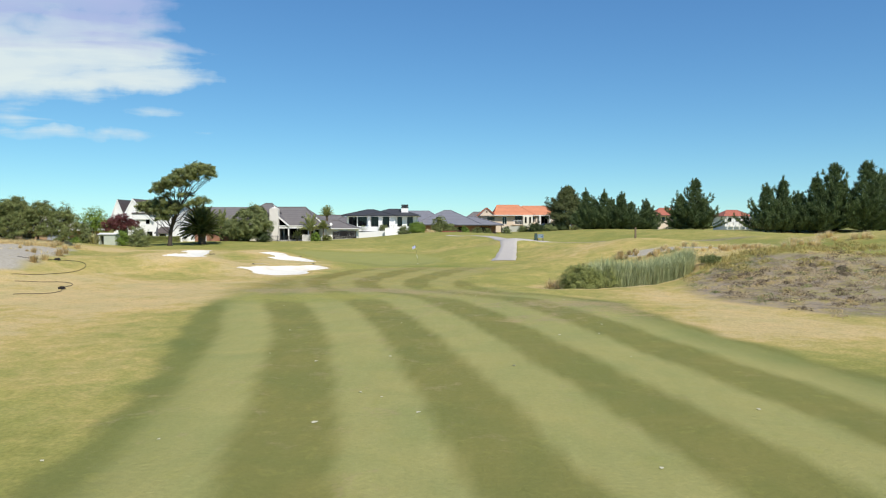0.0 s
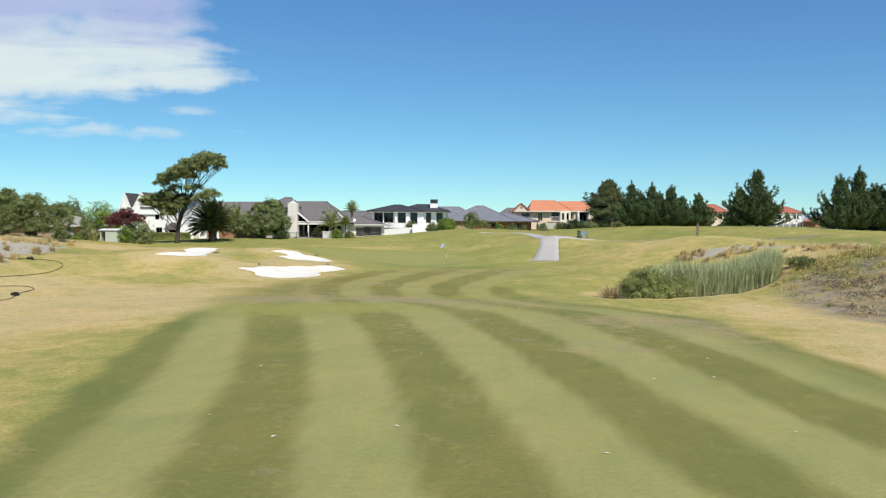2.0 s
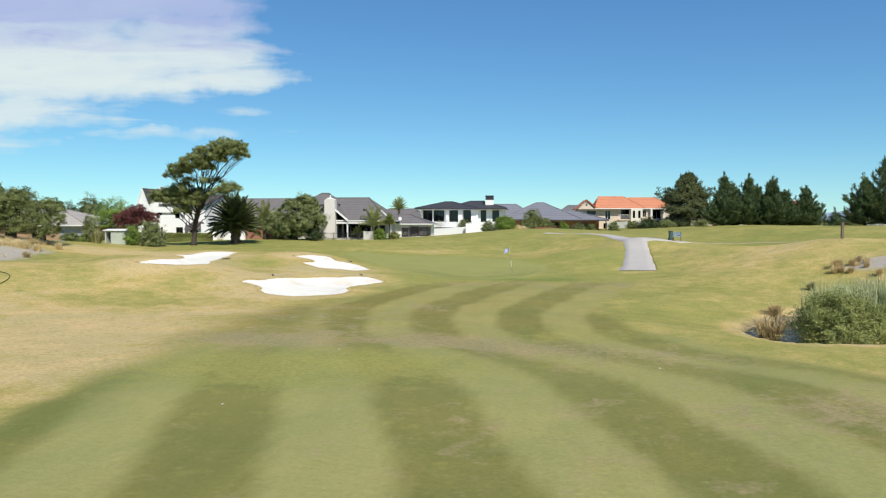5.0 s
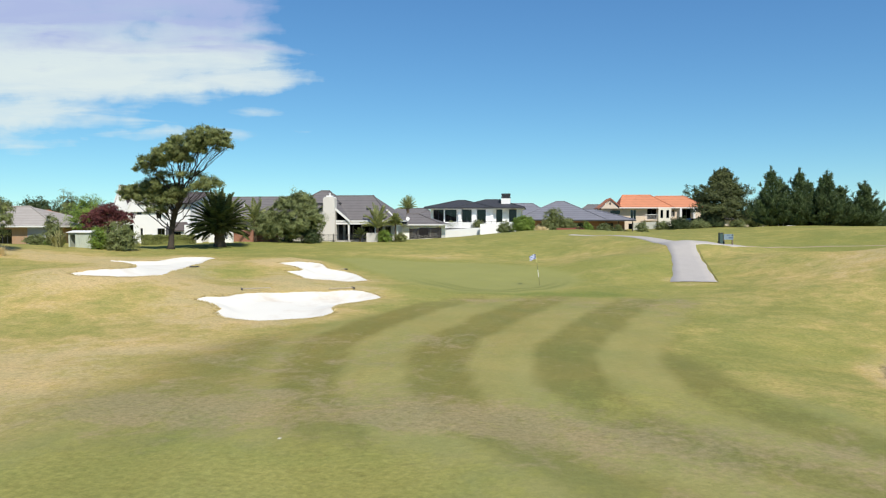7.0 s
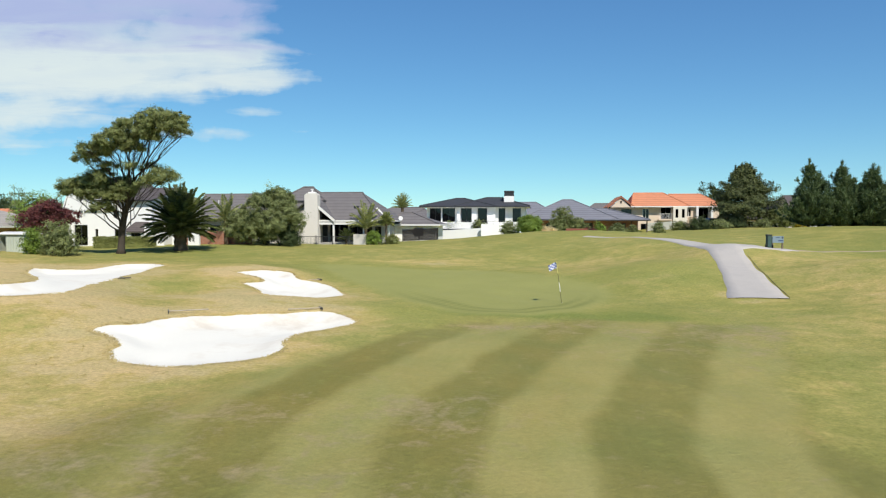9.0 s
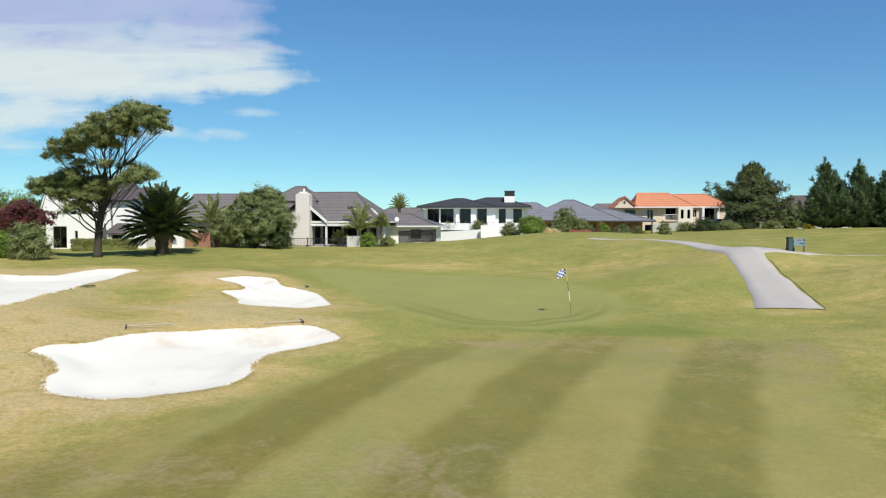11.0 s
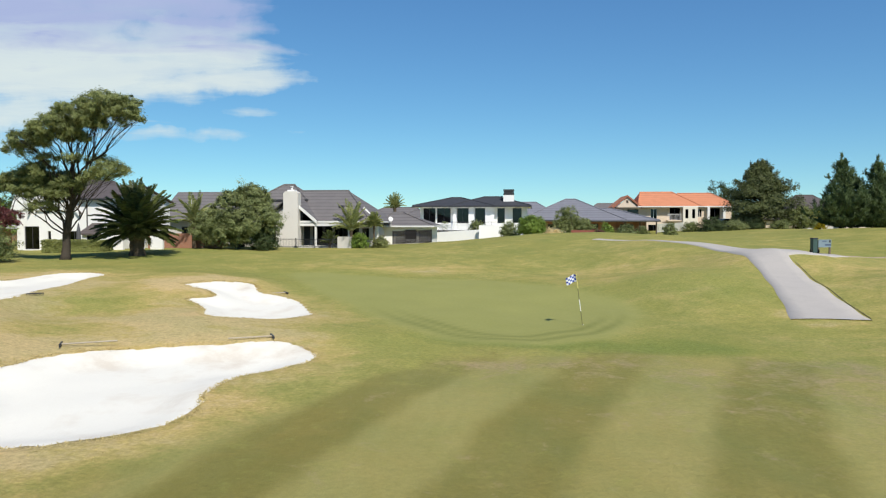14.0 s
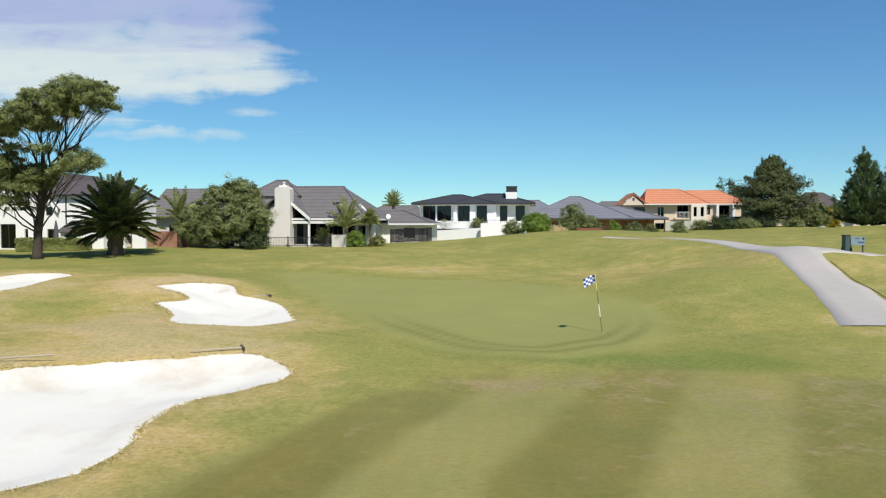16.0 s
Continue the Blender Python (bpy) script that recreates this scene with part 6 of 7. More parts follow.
# rear wing of the same house
shell(lh, -43.0, -33.2, 120.0, 128.2, 1.9, 4.6, PALE, [(-41.5, -40.0, 2.4, 3.8), (-38.0, -36.0, 2.4, 3.8)])
window(lh, -41.5, -40.0, 2.4, 3.8, 120.0)
window(lh, -38.0, -36.0, 2.4, 3.8, 120.0)
wr = Shape().slab([(-43.9, 119.2, 4.6), (-29.5, 119.2, 4.6), (-29.5, 124.0, 7.62), (-43.9, 124.0, 7.62)], 0.14).slab([(-43.9, 124.0, 7.62), (-29.5, 124.0, 7.62), (-29.5, 128.8, 4.6), (-43.9, 128.8, 4.6)], 0.14)
wpart("roof", wr, SLATE, lh)
wpart("gable_wall", Shape().add([(-43.1, 120, 4.5), (-43.1, 128.2, 4.5), (-43.1, 124, 7.2), (-42.9, 120, 4.5), (-42.9, 128.2, 4.5), (-42.9, 124, 7.2)], [(0, 2, 1), (3, 4, 5), (0, 1, 4, 3), (1, 2, 5, 4), (2, 0, 3, 5)]), TIMBER, lh)
wpart("vent_pipe", Shape().tube([(-41.2, 121.8, 6.0), (-41.2, 121.8, 6.75)], [0.06, 0.06], 8), TRIM, lh)

# low white garage with a grey hipped roof, between the houses
ga = thing("garage", pose(-17.2, 125, 1.95), "low white garage with a grey hipped roof", "garage")
shell(ga, -20.6, -15.4, 122.6, 128.6, 1.8, 3.85, WHITE, [(-18.0, -16.8, 2.5, 3.5)])
window(ga, -18.0, -16.8, 2.5, 3.5, 122.6)
hip_roof(ga, -21.2, -14.9, 121.9, 129.2, 3.95, ((-19.9, 125.4), (-18.6, 125.4)), 5.3, SLATE, trim=TRIM)
wpart("satellite_dish", Shape().tube([(-19.3, 121.6, 3.9), (-19.3, 121.5, 4.5)], [0.03, 0.03], 6).tube([(-19.3, 121.42, 4.6), (-19.28, 121.34, 4.61), (-19.26, 121.3, 4.62)], [0.04, 0.17, 0.25], 14), TRIM, ga)

# modern white house with black roof
mh = thing("house", pose(-12.5, 141, 2.6), "modern white house with a low black roof and tall dark windows", "house")
wins = [(-18.9, -17.3, 4.2, 6.12, 1), (-17.1, -15.3, 4.2, 6.12, 1), (-14.45, -12.95, 4.15, 6.12, 1), (-12.1, -10.8, 4.1, 6.12, 0), (-9.2, -8.25, 4.15, 6.12, 0), (-7.25, -6.1, 4.2, 6.12, 0)]
shell(mh, -19.3, -5.4, 141.2, 151, 2.4, 6.25, WHITE, [w[:4] for w in wins])
for w in wins:
    window(mh, *w[:4], 141.2, w[4])
wpart("pier", Shape().box(-14.95, 140.55, 2.6, -14.5, 141.2, 6.2), WHITE, mh)
wpart("pier", Shape().box(-12.9, 140.55, 2.6, -12.2, 141.2, 6.2), WHITE, mh)
wpart("pier", Shape().box(-10.75, 140.7, 2.6, -9.6, 141.2, 6.2), WHITE, mh)
hip_roof(mh, -20.1, -9.6, 139.9, 152, 6.42, ((-15.6, 145.6), (-14.4, 145.6)), 7.62, BLACK_ROOF)
hip_roof(mh, -15.2, -4.9, 140.0, 151.8, 6.425, ((-11.2, 145.8), (-9.2, 145.8)), 7.72, BLACK_ROOF)
mc = wpart("chimney", Shape().box(-8.5, 142.6, 6.3, -7.1, 143.6, 7.85), WHITE, mh, "white chimney with a black metal top")
wpart("chimney_cap", Shape().box(-8.5, 142.6, 7.87, -7.1, 143.6, 8.1).box(-8.45, 142.65, 8.14, -7.15, 143.55, 8.33).box(-8.5, 142.6, 8.37, -7.1, 143.6, 8.6).box(-8.3, 142.8, 8.1, -7.3, 143.4, 8.4), DARK_TRIM, mc)
wpart("flue", Shape().tube([(-8.75, 143.3, 6.8), (-8.75, 143.3, 7.6), (-8.75, 143.3, 7.75)], [0.12, 0.12, 0.16], 8), DARK_TRIM, mh)
wpart("terrace", Shape().box(-18.4, 136.4, 2.0, -8.0, 141.15, 3.3), WHITE, mh)
bal = wpart("balustrade", Shape().box(-18.4, 135.5, 4.0, -12.3, 135.62, 4.1).box(-18.4, 135.5, 3.3, -12.3, 135.62, 3.38), WHITE, mh, "white picket balustrade")
for k in range(38):
    wpart("picket", Shape().box(-18.36 + k * 0.16, 135.53, 3.38, -18.25 + k * 0.16, 135.59, 4.0), WHITE, bal)
# the shadow gap below the balustrade, built as a dark strip
wpart("shadow_strip", Shape().box(-18.4, 135.4, 3.14, -12.3, 136.39, 3.29), DARK_TRIM, mh, "dark strip added as the shadow gap under a terrace")
for k in range(5):
    wpart("rail_post", Shape().box(-11.5 + k * 0.8, 140.3, 3.3, -11.46 + k * 0.8, 140.34, 4.3), DARK_TRIM, mh)
wpart("rail", Shape().box(-15.0, 140.28, 4.28, -8.2, 140.36, 4.34), DARK_TRIM, mh)

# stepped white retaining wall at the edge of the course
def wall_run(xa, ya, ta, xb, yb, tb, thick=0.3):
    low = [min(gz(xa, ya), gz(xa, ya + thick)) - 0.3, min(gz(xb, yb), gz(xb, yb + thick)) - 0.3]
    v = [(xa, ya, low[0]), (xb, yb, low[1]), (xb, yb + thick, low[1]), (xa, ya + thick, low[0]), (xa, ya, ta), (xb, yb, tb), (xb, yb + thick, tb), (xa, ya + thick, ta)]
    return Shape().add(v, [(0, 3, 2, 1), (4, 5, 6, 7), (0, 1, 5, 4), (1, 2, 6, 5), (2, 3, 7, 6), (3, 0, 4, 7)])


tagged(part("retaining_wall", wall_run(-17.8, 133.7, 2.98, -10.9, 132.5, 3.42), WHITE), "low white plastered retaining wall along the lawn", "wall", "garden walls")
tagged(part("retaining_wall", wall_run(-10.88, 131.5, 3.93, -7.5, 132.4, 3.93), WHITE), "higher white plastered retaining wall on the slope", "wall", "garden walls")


def slat_fence(x0, x1, y0, y1, h, gap, w, material, label, rails=2, z=None):
    """Upright slats between posts on rails, following the ground."""
    e = thing("fence", pose(x0, y0, gz(x0, y0) if z is None else z), label, "fence")
    ln = math.hypot(x1 - x0, y1 - y0)
    n = int(ln / gap)
    base = Shape().box(-w / 2, -0.012, 0.05, w / 2, 0.012, h).mesh("slat")
    post_m = Shape().box(-0.045, 0.015, -0.2, 0.045, 0.105, h + 0.05).mesh("post")
    for me in (base, post_m):
        me.materials.append(material)
    a = math.atan2(y1 - y0, x1 - x0)
    for k in range(n + 1):
        t = k / n
        x, y = x0 + (x1 - x0) * t, y0 + (y1 - y0) * t
        zz = (gz(x, y) if z is None else z) - e.matrix_basis.translation.z
        part("slat", base, None, e).matrix_basis = Matrix.Translation((x - x0, y - y0, zz)) @ Matrix.Rotation(a, 4, "Z")
        if k % max(1, int(1.8 / gap)) == 0:
            part("post", post_m, None, e).matrix_basis = Matrix.Translation((x - x0, y - y0, zz)) @ Matrix.Rotation(a, 4, "Z")
    za, zb = [(gz(*p) if z is None else z) - e.matrix_basis.translation.z for p in ((x0, y0), (x1, y1))]
    for k in range(rails):
        f = h * (0.12 + 0.8 * k / max(1, rails - 1))
        part("rail", Shape().tube([(0, 0.02, za + f), (x1 - x0, y1 - y0 + 0.02, zb + f)], [0.03, 0.03], 4), material, e)
    return e


BLACK_STAIN = plain("black stained timber", (0.022, 0.02, 0.02), 0.85, grain=14, vary=0.3, specular=0.15)
slat_fence(-18.7, -14.9, 119.6, 120.6, 1.35, 0.105, 0.095, BLACK_STAIN, "black slatted garden fence beside a white garage")
slat_fence(-28.0, -19.2, 112.0, 113.0, 0.85, 0.14, 0.02, DARK_TRIM, "thin black pool fence in front of a verandah")

# planter wall by the verandah
tagged(part("planter_wall", Shape().box(-22.5, 112.6, 1.8, -21.2, 113.2, 2.95), PALE), "low pale plastered planter wall beside a verandah", "wall")

# two-storey white house with steep gables behind the leaning tree
wh = thing("house", pose(-44.5, 106, 1.75), "two-storey white house with steep brown gabled roofs", "house")
ow = [(-48.7, -47.3, 1.9, 3.9, 1), (-44.5, -43.6, 1.9, 3.5, 1), (-44.6, -44.0, 4.6, 6.0, 0), (-46.9, -46.3, 5.0, 6.2, 0), (-46.5, -46.2, 2.2, 3.5, 0)]
shell(wh, -49.4, -40.6, 106, 116, 1.6, 6.3, WHITE, [o[:4] for o in ow])
for o in ow:
    window(wh, *o[:4], 106, o[4])
wpart("gable_wall", Shape().prism([(-48.0, 5.3), (-43.6, 5.3), (-46.4, 8.3)], 105.75, 105.99), WHITE, wh)
gable_roof(wh, -48.2, -43.3, -46.4, 105.7, 116, 5.1, 8.42, BROWN_ROOF, WHITE)
wpart("gable_wall", Shape().prism([(-49.7, 5.3), (-47.6, 5.3), (-48.75, 8.2)], 105.9, 106.15), WHITE, wh)
gable_roof(wh, -49.9, -47.5, -48.75, 105.85, 116, 5.2, 8.32, BROWN_ROOF, WHITE)
wr = Shape().slab([(-46.5, 105.6, 6.3), (-40.3, 105.6, 6.3), (-40.3, 110.8, 7.7), (-46.5, 110.8, 7.7)], 0.14).slab([(-46.5, 110.8, 7.7), (-40.3, 110.8, 7.7), (-40.3, 116.2, 6.3), (-46.5, 116.2, 6.3)], 0.14)
wpart("roof", wr, BROWN_ROOF, wh)
wpart("gable_wall", Shape().add([(-40.85, 106, 6.3), (-40.85, 116, 6.3), (-40.85, 110.8, 7.55), (-40.6, 106, 6.3), (-40.6, 116, 6.3), (-40.6, 110.8, 7.55)], [(0, 2, 1), (3, 4, 5), (0, 1, 4, 3), (1, 2, 5, 4), (2, 0, 3, 5)]), WHITE, wh)
wpart("bay", wall_sheet(-42.55, -40.75, 1.6, 3.3, 104.9, 0.2, [(-42.15, -41.15, 1.9, 3.15)]), WHITE, wh)
wpart("bay", Shape().box(-42.55, 105.11, 1.6, -42.35, 105.99, 3.3), WHITE, wh)
wpart("bay", Shape().box(-40.95, 105.11, 1.6, -40.75, 105.99, 3.3), WHITE, wh)
window(wh, -42.15, -41.15, 1.9, 3.15, 104.9, 2)
wpart("bay_roof", Shape().slab([(-42.8, 104.65, 3.3), (-40.5, 104.65, 3.3), (-41.0, 105.99, 4.2), (-42.3, 105.99, 4.2)], 0.1).slab([(-42.8, 105.99, 3.3), (-42.8, 104.65, 3.3), (-42.3, 105.99, 4.2)], 0.08).slab([(-40.5, 104.65, 3.3), (-40.5, 105.99, 3.3), (-41.0, 105.99, 4.2)], 0.08), BROWN_ROOF, wh)
wpart("downpipe", Shape().tube([(-42.75, 105.93, 1.7), (-42.75, 105.93, 6.2)], [0.05, 0.05], 6), DARK_TRIM, wh)
wpart("gutter", Shape().box(-43.3, 105.5, 6.18, -40.2, 105.62, 6.3), DARK_TRIM, wh)
wpart("garden_wall", wall_sheet(-40.55, -35.1, 1.5, 3.9, 104.5, 0.25, [(-38.6, -37.8, 1.8, 3.5), (-36.8, -36.2, 1.8, 3.6)]), WHITE, wh)
wpart("garden_wall", Shape().box(-40.55, 104.76, 1.5, -40.3, 105.99, 3.9), WHITE, wh)

um = thing("patio_umbrella", pose(-41.9, 103.5, gz(-41.9, 103.5)), "closed grey patio umbrella by a white house", "umbrella")
part("pole", Shape().tube([(0, 0, 0), (0, 0, 2.3)], [0.025, 0.025], 8), DARK_TRIM, um)
part("base_plate", Shape().tube([(0, 0, 0), (0, 0, 0.06)], [0.28, 0.26], 14), DARK_TRIM, um)
part("canopy", Shape().tube([(0, 0, 0.75), (0, 0, 0.95), (0, 0, 1.7), (0, 0, 2.2), (0, 0, 2.35)], [0.12, 0.19, 0.15, 0.06, 0.01], 9), plain("grey canvas", (0.10, 0.10, 0.105), 0.9), um)
tagged(part("garden_wall", Shape().box(-38.0, 107.3, 1.3, -31.2, 107.55, 3.3), BRICK), "red brick garden wall between two houses", "wall")

# brick bungalow at the edge of the sandy waste
bb = thing("house", pose(-56, 102, 1.4), "brick bungalow with a weathered beige hipped roof", "house")
shell(bb, -67.5, -54.2, 102.4, 111.4, 1.2, 3.75, TAN_BRICK, [(-64.5, -63.0, 1.9, 3.3), (-61.0, -59.2, 1.5, 3.4)])
window(bb, -64.5, -63.0, 1.9, 3.3, 102.4)
window(bb, -61.0, -59.2, 1.5, 3.4, 102.4, 2)
# thin panel in grey blue: verandah shade painted onto the wall's corner
wpart("corner_shade_panel", Shape().box(-57.3, 102.33, 1.3, -54.18, 102.396, 3.7), plain("grey blue wall shade", (0.34, 0.345, 0.40), 0.8, stain=0.15), bb, "grey-blue panel painted as wall in verandah shade")
hip_roof(bb, -68.2, -53.5, 101.7, 112.1, 3.82, ((-62.6, 106.9), (-60.4, 106.9)), 5.95, BEIGE_ROOF, trim=TRIM)

sd = thing("garden_shed", pose(-43.1, 90.65, gz(-43.1, 90.65)), "small pale green metal garden shed with its door ajar", "shed")
SHED = plain("pale green steel", (0.47, 0.51, 0.43), 0.6, grain=10, vary=0.08, stain=0.2)
zb = gz(-43.1, 90.65) - 0.1
wpart("wall", wall_sheet(-44.2, -42.05, zb, 3.28, 90.65, 0.06, [(-44.05, -43.55, zb + 0.1, 3.1)]), SHED, sd)
wpart("wall", Shape().box(-44.2, 90.711, zb, -44.14, 92.3, 3.28), SHED, sd)
wpart("wall", Shape().box(-42.11, 90.711, zb, -42.05, 92.3, 3.28), SHED, sd)
wpart("wall", Shape().box(-44.2, 92.3, zb, -42.05, 92.36, 3.28), SHED, sd)
wpart("roof", Shape().slab([(-44.35, 90.5, 3.3), (-41.9, 90.5, 3.3), (-41.9, 91.5, 3.46), (-44.35, 91.5, 3.46)], 0.05).slab([(-44.35, 91.5, 3.46), (-41.9, 91.5, 3.46), (-41.9, 92.5, 3.3), (-44.35, 92.5, 3.3)], 0.05), TRIM, sd)
wpart("door", Shape().box(-43.53, 90.6, zb + 0.1, -43.49, 90.645, 3.1), SHED, sd)
for k in range(6):
    wpart("rib", Shape().box(-43.4 + k * 0.22, 90.62, zb + 0.1, -43.36 + k * 0.22, 90.647, 3.2), SHED, sd)

# two-storey house with terracotta roofs
oh = thing("house", pose(17, 162, 2.3), "cream two-storey house with orange terracotta tiled roofs", "house")
ow = [(10.0, 11.7, 5.55, 6.3, 1), (13.5, 14.5, 4.6, 6.4, 1), (16.4, 18.0, 4.7, 6.55, 1), (13.2, 14.8, 2.6, 3.9, 1), (20.5, 21.2, 5.1, 6.35, 1), (22.4, 23.9, 4.7, 6.5, 1)]
shell(oh, 8.4, 25.6, 162.6, 173, 1.6, 6.72, CREAM, [o[:4] for o in ow])
for k, o in enumerate(ow):
    window(oh, *o[:4], 162.6, o[4], TRIM if k in (1, 4) else None)
hip_roof(oh, 11.5, 20.9, 161.6, 174, 6.8, ((12.6, 167.5), (17.6, 167.5)), 9.15, ORANGE_ROOF, trim=TRIM)
hip_roof(oh, 17.2, 26.4, 162.2, 174, 6.805, ((18.6, 168.0), (23.8, 168.0)), 8.95, ORANGE_ROOF, trim=TRIM)
gable_roof(oh, 7.7, 12.1, 9.9, 161.75, 170, 6.7, 8.5, ORANGE_ROOF, plain("dark barge", (0.32, 0.12, 0.07), 0.7))
wpart("gable_wall", gable_wall(8.3, 11.5, 9.9, 6.6, 8.2, 161.9), CREAM, oh)
wpart("gable_vent", Shape().box(9.75, 161.84, 7.3, 10.05, 161.896, 7.7), TIMBER, oh)
wpart("bay", wall_sheet(18.15, 20.35, 1.6, 6.7, 161.3, 0.25, [(18.5, 18.95, 4.9, 6.3), (19.5, 19.95, 4.9, 6.3)]), plain("light cream plaster", (0.74, 0.69, 0.58), 0.85), oh, "paler projecting bay")
wpart("bay_side", Shape().box(18.15, 161.55, 1.6, 18.4, 162.59, 6.7), CREAM, oh)
wpart("bay_side", Shape().box(20.1, 161.55, 1.6, 20.35, 162.59, 6.7), CREAM, oh)
for a in (18.5, 19.5):
    window(oh, a, a + 0.45, 4.9, 6.3, 161.3, 0)
wpart("balcony_floor", Shape().box(15.9, 161.5, 4.45, 18.14, 162.59, 4.65), CREAM, oh)
for k in range(12):
    wpart("baluster", Shape().box(15.95 + k * 0.185, 161.55, 4.65, 15.98 + k * 0.185, 161.58, 5.5), TRIM, oh)
wpart("balcony_rail", Shape().box(15.9, 161.52, 5.5, 18.14, 161.6, 5.57), TRIM, oh)
wpart("column", Shape().box(21.9, 161.9, 1.6, 22.25, 162.25, 6.7), TRIM, oh)
wpart("column", Shape().box(24.2, 161.9, 1.6, 24.55, 162.25, 6.7), TRIM, oh)

# broad grey-roofed bungalow in front of it
gh = thing("house", pose(3, 150, 2.3), "low house with a broad grey hipped roof and shaded verandah", "house")
shell(gh, -5.0, 7.0, 151, 163, 1.8, 4.5, BRICK, [(-2.5, -0.5, 2.4, 4.0), (2.0, 4.5, 2.4, 4.1)])
window(gh, -2.5, -0.5, 2.4, 4.0, 151)
window(gh, 2.0, 4.5, 2.4, 4.1, 151, 2)
shell(gh, 7.0, 11.2, 151.5, 158, 1.8, 4.4, BRICK, [(7.6, 9.4, 2.2, 4.0)])
window(gh, 7.6, 9.4, 2.2, 4.0, 151.5)
hip_roof(gh, -6.6, 8.2, 149.2, 164, 4.6, ((0.2, 156.0), (1.6, 156.0)), 7.7, GREY_ROOF)
hip_roof(gh, 2.5, 12.6, 149.0, 159, 4.55, ((4.4, 153.6), (6.6, 153.6)), 6.25, GREY_ROOF)
for x in (8.0, 10.0, 12.2):
    wpart("post", Shape().box(x - 0.08, 149.3, 1.8, x + 0.08, 149.46, 4.5), TIMBER, gh)


def plain_house(x, y, w, d, eave, ridge, wall, roof, label, openings=2, floor=1.5):
    """A farther house: walls with windows under a hipped roof."""
    h = thing("house", pose(x, y, floor), label, "house", "houses beyond the course")
    ops = [(x - w / 2 + w * (k + 0.6) / (openings + 0.2) - 0.6, x - w / 2 + w * (k + 0.6) / (openings + 0.2) + 0.6, eave - 1.9, eave - 0.5) for k in range(openings)]
    ops = [o for o in ops if o[1] < x + w / 2 - 0.4]
    shell(h, x - w / 2, x + w / 2, y, y + d, floor, eave - 0.05, wall, ops)
    for o in ops:
        window(h, *o, y)
    hip_roof(h, x - w / 2 - 0.6, x + w / 2 + 0.6, y - 0.6, y + d + 0.6, eave, ((x - w * 0.22, y + d / 2), (x + w * 0.22, y + d / 2)), ridge, roof)
    return h


plain_house(-7.5, 186, 16, 12, 5.2, 8.3, CREAM, GREY_ROOF, "distant house with a grey hipped roof")
plain_house(11.0, 190, 12, 12, 5.4, 8.1, CREAM, SLATE, "distant house with a dark hipped roof")
plain_house(-28.0, 168, 13, 11, 4.6, 6.9, PALE, SLATE, "distant low house with a charcoal roof")
plain_house(-21.5, 152, 4.5, 8, 4.8, 6.1, BRICK, SLATE, "low brick house behind a garage", 1)
plain_house(-78, 126, 10, 10, 4.2, 5.9, TAN_BRICK, ORANGE_ROOF, "distant brick house with a reddish tiled roof")
plain_house(47.0, 188, 7, 10, 6.9, 9.5, PALE, BROWN_ROOF, "distant two-storey house with a brown roof")
plain_house(38.5, 184, 8, 8, 4.8, 6.4, CREAM, BROWN_ROOF, "distant low house with a brown roof")
fh = plain_house(95.5, 230, 8.2, 10, 7.4, 9.4, WHITE, RED_ROOF, "distant white house with a red roof and balcony", 3)
wpart("balcony", Shape().box(91.4, 228.6, 4.6, 99.6, 228.8, 5.4), TRIM, fh)
for k in range(5):
    wpart("column", Shape().box(91.5 + k * 1.95, 228.6, 2.0, 91.75 + k * 1.95, 228.85, 7.3), TRIM, fh)
plain_house(104, 222, 8, 9, 4.9, 6.2, BRICK, ORANGE_ROOF, "distant low brick house with an orange roof", 2)
plain_house(72, 226, 8, 10, 7.6, 10.0, CREAM, RED_ROOF, "distant house with a red tiled roof behind pines", 2)

# ---- garden clutter along the far border ----
PALE_FENCE = plain("pale painted fence", (0.50, 0.50, 0.44), 0.8, vary=0.1, stain=0.25)
slat_fence(12.8, 16.4, 152.6, 153.0, 1.25, 0.16, 0.14, PALE_FENCE, "pale paling fence in front of a cream house")
bt = thing("garden_bench", pose(0.95, 130.6, gz(0.95, 130.6)), "reddish timber garden bench among shrubs", "bench")
RED_WOOD = plain("red stained timber", (0.26, 0.09, 0.06), 0.8, vary=0.2)
part("seat", Shape().box(-1.3, -0.25, 0.42, 1.3, 0.25, 0.48), RED_WOOD, bt)
part("backrest", Shape().box(-1.3, 0.22, 0.55, 1.3, 0.27, 0.95), RED_WOOD, bt)
for x in (-1.15, 1.1):
    for y in (-0.22, 0.2):
        part("leg", Shape().box(x, y, -0.05, x + 0.07, y + 0.06, 0.42 if y < 0 else 0.95), RED_WOOD, bt)

car = thing("parked_car", pose(22.6, 152.0, gz(22.6, 152.0), 0, 0, 12), "dark blue parked car half hidden by shrubs", "car")
CAR_PAINT = plain("dark blue car paint", (0.02, 0.03, 0.07), 0.25, 0.2, vary=0.04, bump=0.0, specular=0.6)
part("body", Shape().prism([(-2.1, 0.3), (2.1, 0.3), (2.15, 0.7), (1.95, 0.9), (1.0, 0.98), (0.45, 1.42), (-1.2, 1.45), (-1.85, 1.0), (-2.1, 0.9)], -0.85, 0.85), CAR_PAINT, car, smooth=False)
part("windscreen", Shape().prism([(1.0, 1.0), (0.5, 1.40), (0.47, 1.38), (0.95, 0.98)], -0.72, 0.72), GLASS, car)
part("side_window", Shape().prism([(-1.6, 1.02), (0.8, 1.02), (0.4, 1.36), (-1.15, 1.38)], -0.862, -0.852), GLASS, car)
